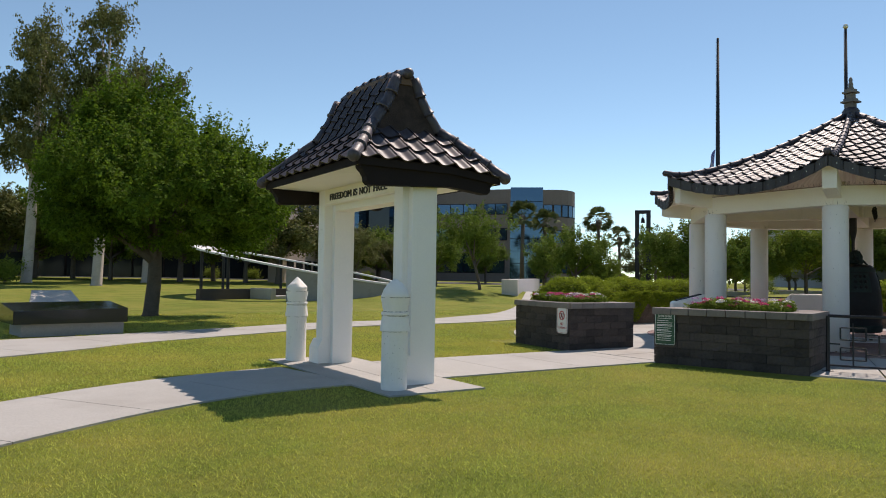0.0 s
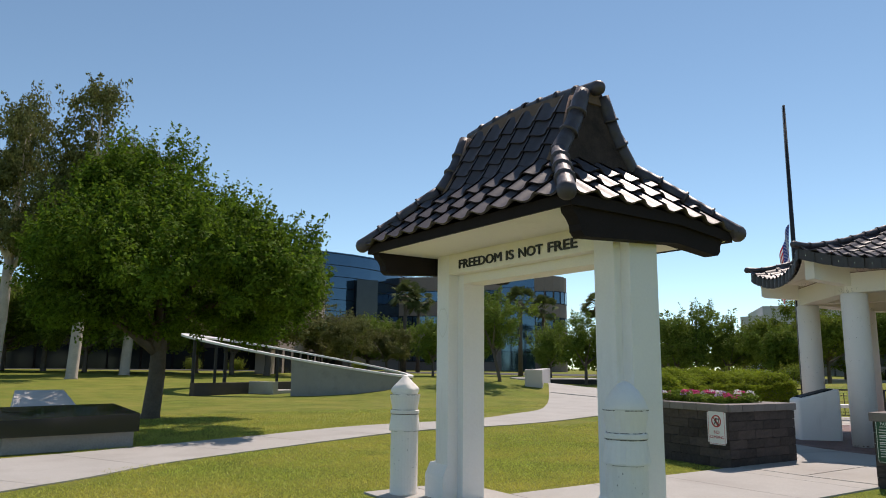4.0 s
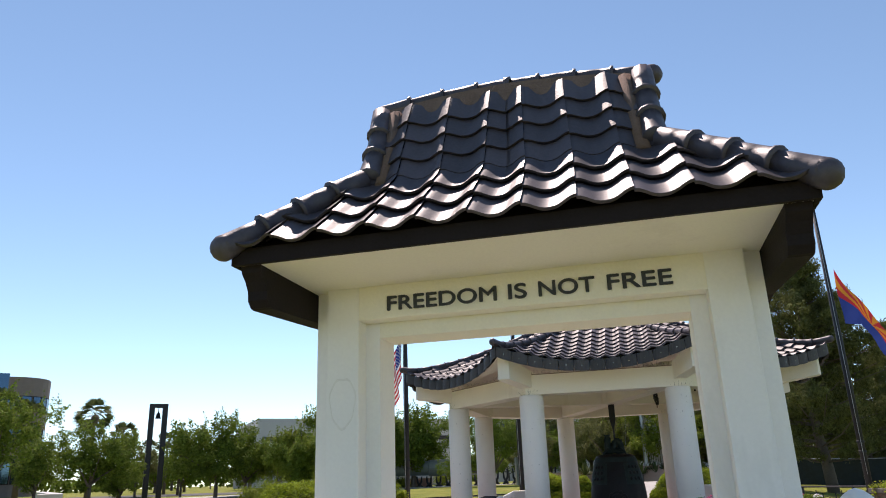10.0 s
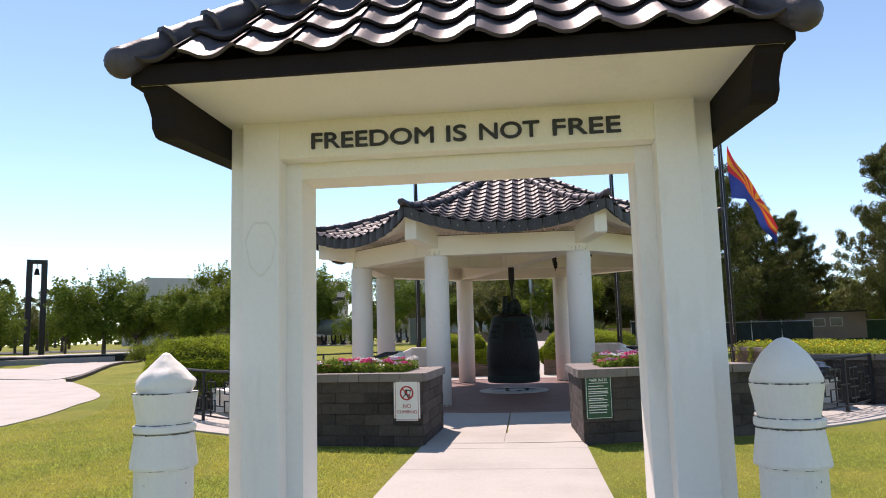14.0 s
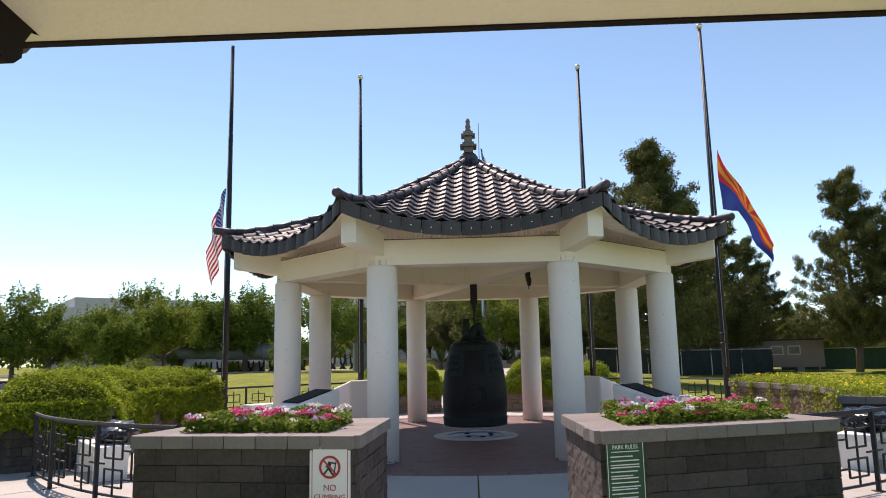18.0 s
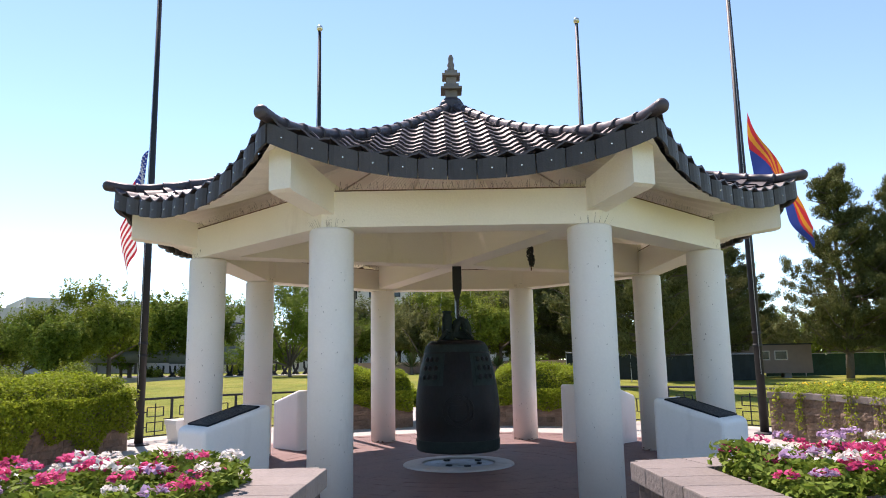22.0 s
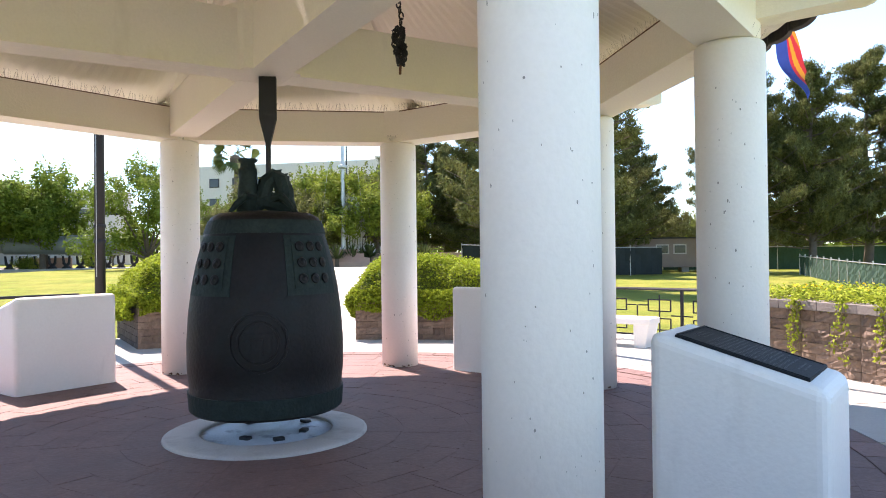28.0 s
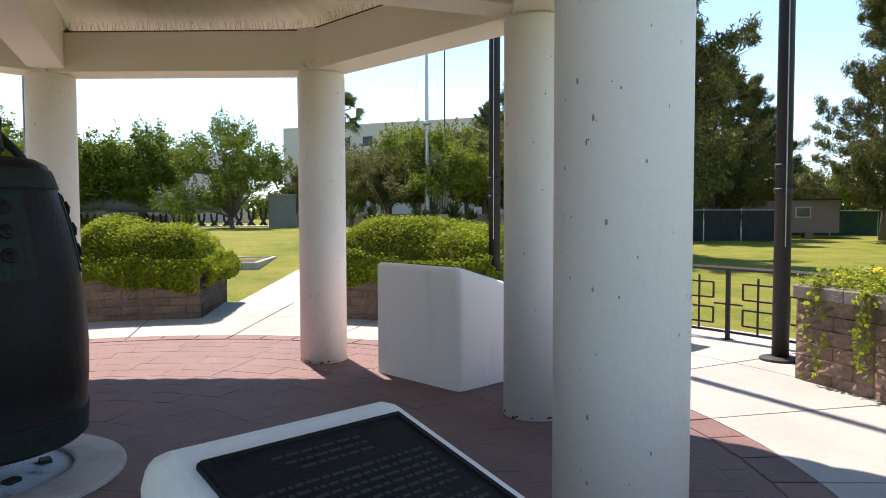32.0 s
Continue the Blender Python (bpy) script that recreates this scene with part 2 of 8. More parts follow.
STEEL_WHITE = mat("white_steel_ring", (0.72, 0.70, 0.66), 0.5, vary=0.06, scale=1)
SIGN_WHITE = mat("white_sign_face", (0.78, 0.77, 0.75), 0.4, vary=0.05, scale=6, bump=0.0)
SIGN_RED = mat("red_sign_ink", (0.45, 0.03, 0.03), 0.5, vary=0.05, bump=0.0)
SIGN_GREEN = mat("green_sign_face", (0.01, 0.075, 0.035), 0.4, vary=0.1, scale=6, bump=0.0)
FLAG_RED = mat("red_flag_cloth", (0.42, 0.025, 0.035), 0.8, vary=0.1, bump=0.1, two_sided_light=0.35)
FLAG_WHITE = mat("white_flag_cloth", (0.75, 0.74, 0.74), 0.8, vary=0.06, bump=0.1, two_sided_light=0.35)
FLAG_BLUE = mat("blue_flag_cloth", (0.022, 0.045, 0.22), 0.8, vary=0.1, bump=0.1, two_sided_light=0.35)
FLAG_GOLD = mat("gold_flag_cloth", (0.55, 0.22, 0.025), 0.8, vary=0.1, bump=0.1, two_sided_light=0.35)
STAIN = mat("water_stain_on_paint", (0.79, 0.76, 0.71), 0.7, vary=0.1, scale=12, bump=0.0)
GOLD = mat("gold_ball", (0.72, 0.66, 0.52), 0.25, metal=0.9, vary=0.05, bump=0.0)
GREEN_MESH = mat("green_fence_mesh", (0.02, 0.06, 0.04), 0.85, vary=0.3, scale=1.2, fine=8, bump=0.2)
GALV = mat("galvanised_steel", (0.42, 0.43, 0.44), 0.4, metal=0.7, vary=0.1, bump=0.0)
BAG = mat("black_plastic_bag", (0.012, 0.012, 0.014), 0.22, vary=0.2, scale=8, bump=0.5, bump_scale=14)
PINK = mat("pink_petal", (0.62, 0.08, 0.22), 0.8, spec=0.15, vary=0.2, scale=9, bump=0, random_amount=0.3, island=True, two_sided_light=0.25)
PETAL_WHITE = mat("white_petal", (0.78, 0.75, 0.72), 0.8, spec=0.15, vary=0.1, scale=9, bump=0, random_amount=0.15, island=True, two_sided_light=0.25)
LILAC = mat("lilac_petal", (0.48, 0.33, 0.50), 0.8, spec=0.15, vary=0.2, scale=9, bump=0, random_amount=0.2, island=True, two_sided_light=0.25)
FLOWER_LEAF = mat("flower_foliage", (0.15, 0.22, 0.03), 0.8, spec=0.15, vary=0.3, scale=9, bump=0, random_amount=0.35, island=True, two_sided_light=0.3)
PINK_STONE = mat("pink_step_stone", (0.42, 0.27, 0.21), 0.85, vary=0.15, scale=2, bump=0.3)
GRASS_BLADE = mat("grass_blade", (0.42, 0.475, 0.09), 0.8, spec=0.15, vary=0.3, scale=1.0, fine=20, bump=0, spots=(0.56, 0.53, 0.11), spot_scale=0.45, spot_lo=0.37, spot_hi=0.62, random_amount=0.45, island=True, two_sided_light=0.35)


def lawn_material():
    m = mat("mown_lawn", (0.148, 0.182, 0.028), 0.9, spec=0.1, vary=0.5, scale=1.3, fine=16, bump=0.9, bump_scale=130,
            spots=(0.25, 0.235, 0.05), spot_scale=0.45, spot_lo=0.40, spot_hi=0.70)
    return m


LAWN = lawn_material()

# building blocks


def mesh_from(name, verts, faces, smooth=False):
    me = bpy.data.meshes.new(name)
    me.from_pydata([tuple(v) for v in verts], [], [tuple(f) for f in faces])
    me.update()
    if smooth:
        me.polygons.foreach_set("use_smooth", [True] * len(me.polygons))
    return me


def obj(name, me, material, parent=None, label="", matrix=None):
    ob = new(name, me)
    if material is not None and not me.materials:
        me.materials.append(material)
    if matrix is not None:
        ob.matrix_world = matrix
    if parent is not None:
        ob.parent = parent
    if label:
        ob["label"] = label
    return ob


def part(name, bm, material, parent, label="", smooth=False):
    """bm becomes one mesh object under parent; its coordinates are the parent's own."""
    me = bpy.data.meshes.new(name)
    bmesh.ops.recalc_face_normals(bm, faces=bm.faces)
    bm.to_mesh(me)
    bm.free()
    if smooth:
        me.polygons.foreach_set("use_smooth", [True] * len(me.polygons))
    return obj(name, me, material, parent, label)


def thing(name, label, category, at=(0, 0, 0), turn=0.0, group="", kind=""):
    ob = new(name)
    ob.empty_display_size = 0.2
    ob.matrix_world = pose(*at, 0, 0, turn)
    tagged(ob, label, category, group, kind)
    return ob


def box(bm, x0, x1, y0, y1, z0, z1, m=None, bevel=0.0):
    vs = [bm.verts.new((x, y, z)) for x in (x0, x1) for y in (y0, y1) for z in (z0, z1)]
    fs = [(0, 1, 3, 2), (4, 6, 7, 5), (0, 4, 5, 1), (2, 3, 7, 6), (0, 2, 6, 4), (1, 5, 7, 3)]
    faces = [bm.faces.new([vs[i] for i in f]) for f in fs]
    if bevel:
        edges = list({e for f in faces for e in f.edges})
        r = bmesh.ops.bevel(bm, geom=edges, offset=bevel, segments=2, affect='EDGES', profile=0.6)
        vs = list({v for f in r["faces"] for v in f.verts} | {v for v in vs if v.is_valid})
    if m is not None:
        bmesh.ops.transform(bm, matrix=m, verts=[v for v in vs if v.is_valid])
    return vs


def boxed(name, ext, material, parent, label="", bevel=0.0, m=None):
    bm = bmesh.new()
    box(bm, *ext, m=m, bevel=bevel)
    return part(name, bm, material, parent, label)


def lathe(bm, profile, n=24, centre=(0, 0), m=None):
    rings = []
    for r, z in profile:
        if r < 1e-5:
            rings.append([bm.verts.new((centre[0], centre[1], z))])
        else:
            rings.append([bm.verts.new((centre[0] + r * math.cos(2 * math.pi * i / n), centre[1] + r * math.sin(2 * math.pi * i / n), z)) for i in range(n)])
    for a, b in zip(rings, rings[1:]):
        for i in range(n):
            j = (i + 1) % n
            if len(a) == 1 and len(b) == 1:
                continue
            if len(a) == 1:
                bm.faces.new((a[0], b[i], b[j]))
            elif len(b) == 1:
                bm.faces.new((a[i], a[j], b[0]))
            else:
                bm.faces.new((a[i], a[j], b[j], b[i]))
    for ring in (rings[0], rings[-1]):
        if len(ring) > 2:
            bm.faces.new(ring)
    if m is not None:
        bmesh.ops.transform(bm, matrix=m, verts=[v for r in rings for v in r])
    return rings


def tube(bm, points, radii, n=8, caps=True):
    points = [Vector(p) for p in points]
    if not hasattr(radii, "__len__"):
        radii = [radii] * len(points)
    rings = []
    for i, p in enumerate(points):
        d = (points[min(i + 1, len(points) - 1)] - points[max(i - 1, 0)]).normalized()
        a = d.orthogonal().normalized() if abs(d.z) > 0.99 else d.cross(Vector((0, 0, 1))).normalized()
        b = d.cross(a).normalized()
        rings.append([bm.verts.new(p + radii[i] * (math.cos(2 * math.pi * k / n) * a + math.sin(2 * math.pi * k / n) * b)) for k in range(n)])
    for a, b in zip(rings, rings[1:]):
        for k in range(n):
            bm.faces.new((a[k], a[(k + 1) % n], b[(k + 1) % n], b[k]))
    if caps:
        bm.faces.new(rings[0])
        bm.faces.new(rings[-1])
    return rings


def bar(bm, p, q, w, h=None):
    """A square bar from p to q, w wide and h high."""
    h = h or w
    p, q = Vector(p), Vector(q)
    d = (q - p).normalized()
    a = d.orthogonal().normalized() if abs(d.z) > 0.99 else d.cross(Vector((0, 0, 1))).normalized()
    b = d.cross(a).normalized()
    vs = [bm.verts.new(e + sa * a * w / 2 + sb * b * h / 2) for e in (p, q) for sa, sb in ((-1, -1), (1, -1), (1, 1), (-1, 1))]
    for f in ((0, 1, 2, 3), (4, 7, 6, 5), (0, 4, 5, 1), (1, 5, 6, 2), (2, 6, 7, 3), (3, 7, 4, 0)):
        bm.faces.new([vs[i] for i in f])
    return vs


def prism(bm, outline, z0, z1, m=None):
    """An upright prism over a plan outline; z0 and z1 may be functions of (x, y)."""
    lo = [bm.verts.new((x, y, z0(x, y) if callable(z0) else z0)) for x, y in outline]
    hi = [bm.verts.new((x, y, z1(x, y) if callable(z1) else z1)) for x, y in outline]
    n = len(outline)
    for i in range(n):
        j = (i + 1) % n
        bm.faces.new((lo[i], lo[j], hi[j], hi[i]))
    bm.faces.new(lo[::-1])
    bm.faces.new(hi)
    if m is not None:
        bmesh.ops.transform(bm, matrix=m, verts=lo + hi)


def smoothstep(a, b, x):
    t = min(1.0, max(0.0, (x - a) / (b - a)))
    return t * t * (3 - 2 * t)


def ground_z(x, y):
    """The lie of the land: level round the memorial, rising gently to the north, a low mound beyond the upper path, a swell to the east."""
    far = 1.0 * smoothstep(26, 90, y) * smoothstep(-200, 10, x)
    mound = 0.9 * math.exp(-(((x - 25) / 6.5) ** 2 + ((y - 36) / 5.0) ** 2))
    dip = -0.35 * math.exp(-(((x - 32) / 14) ** 2 + ((y + 12) / 9) ** 2))
    rise = 0.75 * smoothstep(27, 45, x) * smoothstep(-4, 6, y) * (1 - smoothstep(26, 36, y))
    return far + mound + dip + rise
TAN_STONE = mat("tan_stone_cladding", (0.27, 0.232, 0.19), 0.75, vary=0.12, scale=2, fine=30, bump=0.2)
GREY_STONE = mat("grey_concrete_cladding", (0.5, 0.48, 0.48), 0.75, vary=0.1, scale=0.5, fine=12, bump=0.1)

# ground, paths, paving
CX, CY = 18.10, 9.285


def ground_sheet():
    def axis(lo, hi, fine_lo, fine_hi, step):
        out = [fine_lo + i * step for i in range(int((fine_hi - fine_lo) / step) + 1)]
        d, a = step, fine_lo
        while a > lo:
            d *= 1.35
            a -= d
            out.insert(0, max(a, lo))
        d, a = step, out[-1]
        while a < hi:
            d *= 1.35
            a += d
            out.append(min(a, hi))
        return out
    xs, ys = axis(-900, 2200, -20, 70, 2.0), axis(-1500, 1800, -40, 90, 2.0)
    verts = [(x, y, ground_z(x, y)) for x in xs for y in ys]
    n = len(ys)
    faces = [(i * n + j, (i + 1) * n + j, (i + 1) * n + j + 1, i * n + j + 1) for i in range(len(xs) - 1) for j in range(n - 1)]
    return tagged(obj("ground", mesh_from("ground", verts, faces, True), LAWN), "sunlit mown green lawn with dry yellow patches", "lawn", kind="structure")


ground_sheet()


def ribbon(name, centre, widths, material, label, lift=0.02, joint=1.6, category="path"):
    """A path along a smooth centre line, of slabs with narrow joints."""
    pts = []
    n = len(centre)
    P = [Vector((*c, 0)) for c in centre]
    for i in range(n - 1):
        p0, p1, p2, p3 = P[max(i - 1, 0)], P[i], P[i + 1], P[min(i + 2, n - 1)]
        for k in range(12):
            t = k / 12
            q = 0.5 * ((2 * p1) + (p2 - p0) * t + (2 * p0 - 5 * p1 + 4 * p2 - p3) * t * t + (3 * p1 - p0 - 3 * p2 + p3) * t ** 3)
            pts.append((q, widths[i] * (1 - t) + widths[i + 1] * t))
    pts.append((P[-1], widths[-1]))
    root = tagged(new(name), label, category, kind="structure")
    # resample at even steps
    lens = [0.0]
    for a, b in zip(pts, pts[1:]):
        lens.append(lens[-1] + (b[0] - a[0]).length)

    def at(s):
        for i in range(len(pts) - 1):
            if lens[i + 1] >= s:
                t = (s - lens[i]) / max(1e-6, lens[i + 1] - lens[i])
                q = pts[i][0].lerp(pts[i + 1][0], t)
                d = (pts[i + 1][0] - pts[i][0]).normalized()
                return q, d, pts[i][1] * (1 - t) + pts[i + 1][1] * t
        return pts[-1][0], (pts[-1][0] - pts[-2][0]).normalized(), pts[-1][1]
    total = lens[-1]
    count = max(1, round(total / joint))
    for c in range(count):
        s0, s1 = total * c / count + 0.006, total * (c + 1) / count - 0.006
        verts, faces = [], []
        m = 5
        for k in range(m + 1):
            q, d, w = at(s0 + (s1 - s0) * k / m)
            side = Vector((-d.y, d.x, 0))
            for e in (-1, 1):
                v = q + side * e * w / 2
                z = ground_z(v.x, v.y) + lift
                verts += [(v.x, v.y, z - 0.15), (v.x, v.y, z)]
        for k in range(m):
            b = 4 * k
            faces += [(b + 1, b + 3, b + 7, b + 5), (b, b + 1, b + 5, b + 4), (b + 2, b + 6, b + 7, b + 3)]
        faces += [(0, 2, 3, 1), (4 * m, 4 * m + 1, 4 * m + 3, 4 * m + 2)]
        obj("slab", mesh_from("slab", verts, faces), material, root)
    return root


ribbon("path_west", [(-16, -6.5), (-8, 1.2), (-3, 5.4), (0.4, 8.05), (2.2, 9.0), (3.75, 9.3)], [1.75, 1.75, 1.75, 1.75, 1.9, 2.1], CONCRETE, "pale concrete footpath across the lawn")
ribbon("path_gate", [(3.76, 9.3), (5.15, 9.3)], [4.15, 4.15], CONCRETE, "pale concrete pad beneath the gate", 0.022, 0.7)
ribbon("path_east", [(5.16, 9.32), (7.4, 9.32), (9.65, 9.3), (10.6, 9.3)], [2.1, 2.1, 2.1, 2.0], CONCRETE, "pale concrete path between gate and pavilion", 0.02, 1.4)
ribbon("path_north", [(-9, 10.3), (-3, 13.4), (0.4, 15.4), (2.2, 16.3), (5.6, 17.8), (8.6, 19.0), (12.3, 19.4), (15.6, 20.7), (19.2, 22.7), (27.4, 30.3), (36, 39.5)], [3, 3, 2.9, 2.2, 1.9, 1.9, 2.0, 2.5, 3.0, 4, 4.5], CONCRETE, "pale concrete path curving through the lawn", 0.02, 2.0)
ribbon("path_terrace", [(25.6, 28.9), (29.0, 30.5), (36, 33.7), (48.5, 39.3)], [3.4, 4.6, 5.2, 5.2], CONCRETE, "broad pale concrete forecourt below the black plinth", 0.045, 2.4)
ribbon("kerb", [(25.7, 26.2), (31, 28.5), (38, 31.6), (49.7, 36.8)], [0.2, 0.2, 0.2, 0.2], DARK_STONE, "dark stone kerb along the lawn", 0.135, 1.8, "kerb")
ribbon("path_far", [(26.2, 8.6), (32, 8.75), (44, 8.2), (55, 7.9)], [3.4, 3.5, 3.5, 3.6], CONCRETE, "pale concrete path leading on through the lawn", 0.02, 2.0)


def polar(r, deg):
    return CX + r * math.cos(radians(deg)), CY + r * math.sin(radians(deg))


def ring_sector(bm, r0, r1, a0, a1, z0, z1, step=4.0):
    n = max(1, round(abs(a1 - a0) / step))
    q = []
    for i in range(n + 1):
        a = a0 + (a1 - a0) * i / n
        q.append([bm.verts.new((*polar(r, a), z)) for r, z in ((r0, z0), (r1, z0), (r1, z1), (r0, z1))])
    for a, b in zip(q, q[1:]):
        for k in range(4):
            bm.faces.new((a[k], a[(k + 1) % 4], b[(k + 1) % 4], b[k]))
    bm.faces.new(q[0])
    bm.faces.new(q[-1])


def plaza():
    root = tagged(new("plaza_paving"), "round plaza of pale concrete slabs around red pavers", "paving", kind="structure")
    step = 15
    for i in range(24):
        for r0, r1 in ((4.95, 6.6), (6.612, 8.45)):
            bm = bmesh.new()
            ring_sector(bm, r0, r1, i * step + 0.1, (i + 1) * step - 0.1, -0.12, 0.026)
            part("slab", bm, CONCRETE, root)
    bm = bmesh.new()
    lathe(bm, [(4.94, -0.12), (4.94, 0.0172), (0.0, 0.0172)], 72, (CX, CY))
    part("joint_bed", bm, PAVER_JOINT, root)
    # border course of red pavers, then broken rings of stamped stones
    for i in range(72):
        bm = bmesh.new()
        ring_sector(bm, 4.68, 4.94, i * 5 + 0.12, i * 5 + 4.88, -0.05, 0.024 + 0.003 * random.random())
        part("paver", bm, PAVER, root)
    bm = bmesh.new()
    r = 0.84
    while r < 4.66:
        w = min(random.uniform(0.27, 0.36), 4.67 - r)
        if 4.67 - (r + w) < 0.15:
            w = 4.67 - r
        n = max(8, round(2 * math.pi * (r + w / 2) / 0.52))
        off = random.random() * 360 / n
        for i in range(n):
            a0 = off + 360 / n * i
            g = 0.18 / (r + w)
            j = random.uniform(-0.06, 0.06) * 360 / n
            ring_sector(bm, r + 0.003, r + w - 0.003, a0 + g, a0 + 360 / n - g, -0.05, 0.019 + 0.0022 * random.random(), 12)
        r += w
    stuff = part("paver_field", bm, PAVER, root)
    stuff["kind"] = "stuff"


plaza()

# the gate: white pillars, lintels, tiled roof
GX, GY = 4.59, 9.305


def s_profile(u):
    """Cross-section of a wavy tile: a broad pan and a rounded crest at one side that laps over its neighbour."""
    return (0.5 + 0.5 * math.cos(2 * math.pi * u)) ** 1.35 + 0.26 * (1 - u)


def tile_mesh(surface, u0, u1, v0, v1, wave, clamp, over=0.25, thick=0.02, nu=7, lift_by=1.0):
    """One wavy tile on a surface(u, v) -> (point, normal); v grows up the slope. clamp(v) gives the side limits of u."""
    verts, faces = [], []
    vv = v1 + (v1 - v0) * over
    rows = [(v0, 0.042 * lift_by), (0.5 * (v0 + vv), 0.022 * lift_by), (vv, 0.002)]
    for v, lift in rows:
        lo, hi = clamp(v)
        for k in range(nu + 1):
            f = k / nu
            u = min(hi, max(lo, u0 + (u1 - u0) * f))
            p, nrm = surface(u, v)
            verts.append(p + nrm * (lift + wave * s_profile((u - u0) / (u1 - u0))))
    w = nu + 1
    for r in range(len(rows) - 1):
        for k in range(nu):
            a = r * w + k
            faces.append((a, a + 1, a + w + 1, a + w))
    rim = len(verts)
    verts += [verts[k].copy() for k in range(w)]
    base = len(verts)
    for k in range(w):
        p, nrm = surface(*(lambda f: (min(clamp(v0)[1], max(clamp(v0)[0], u0 + (u1 - u0) * f)), v0))(k / nu))
        verts.append(verts[k] - nrm * thick)
    for k in range(nu):
        faces.append((base + k, base + k + 1, rim + k + 1, rim + k))
    # under side
    b2 = len(verts)
    for k in range(w):
        verts.append(verts[w + k] - surface(0.5 * (u0 + u1), v0)[1] * thick)
    for k in range(nu):
        faces.append((b2 + k, b2 + k + 1, base + k + 1, base + k))
    return verts, faces


def roll_run(parent, points, r, name="ridge_tile", n_sides=12, collar=True, material=None, seg=None, end_ball=True, end_low=True):
    """Half-round cover tiles laid end to end along a line, each with a raised collar at its lower end."""
    pts = [Vector(p) for p in points]
    lens = [0.0]
    for a, b in zip(pts, pts[1:]):
        lens.append(lens[-1] + (b - a).length)

    def at(s):
        for i in range(len(pts) - 1):
            if lens[i + 1] >= s - 1e-9:
                return pts[i].lerp(pts[i + 1], (s - lens[i]) / (lens[i + 1] - lens[i]))
        return pts[-1]
    total = lens[-1]
    n = max(1, round(total / (seg or 0.3)))
    for i in range(n):
        s0, s1 = total * i / n, total * (i + 1) / n
        a, m, b = at(s0), at((s0 + s1) / 2), at(min(total, s1 + 0.02))
        bm = bmesh.new()
        ring = [a, a.lerp(m, 0.16), a.lerp(m, 0.2), m, b]
        rad = [r * 1.24, r * 1.24, r * 1.06, r * 1.0, r * 0.94] if collar and i > 0 else [r * 1.08, r * 1.08, r * 1.06, r, r * 0.94]
        tube(bm, ring, rad, n_sides)
        if i == 0 and end_ball:
            bmesh.ops.create_uvsphere(bm, u_segments=12, v_segments=8, radius=r * 1.1, matrix=Matrix.Translation(a))
        part(name, bm, material or TILE, parent, smooth=True)


def settle_roof(g):
    """The old roof has sunk a little along its east eave, and its ridge leans towards the approach."""
    for c in g.children:
        if c.name.split(".")[0] in ("pillar", "outer_wing", "inner_jamb", "base_block", "lintel", "inner_lintel", "letter", "water_mark"):
            continue
        bm = bmesh.new()
        bm.from_mesh(c.data)
        if len(bm.verts) < 60:
            for x in (0.3, 0.7):
                bmesh.ops.bisect_plane(bm, geom=bm.verts[:] + bm.edges[:] + bm.faces[:], plane_co=(x, 0, 0), plane_no=(1, 0, 0))
        for v in bm.verts:
            x, y, z = v.co
            low = min(1.0, max(0.0, (x - 0.3) / 0.86)) * min(1.0, max(0.0, 1 - (z - 3.0) / 0.7))
            up = min(1.0, max(0.0, (z - 2.95) / 1.2))
            if c.name.startswith("side_beam") and x > 0.3 and z < 2.74:
                z += 0.07
            v.co = (x - 0.03 * up, y + (0.07 * up if y < 0 else 0.0), z - 0.085 * low)
        bm.to_mesh(c.data)
        bm.free()


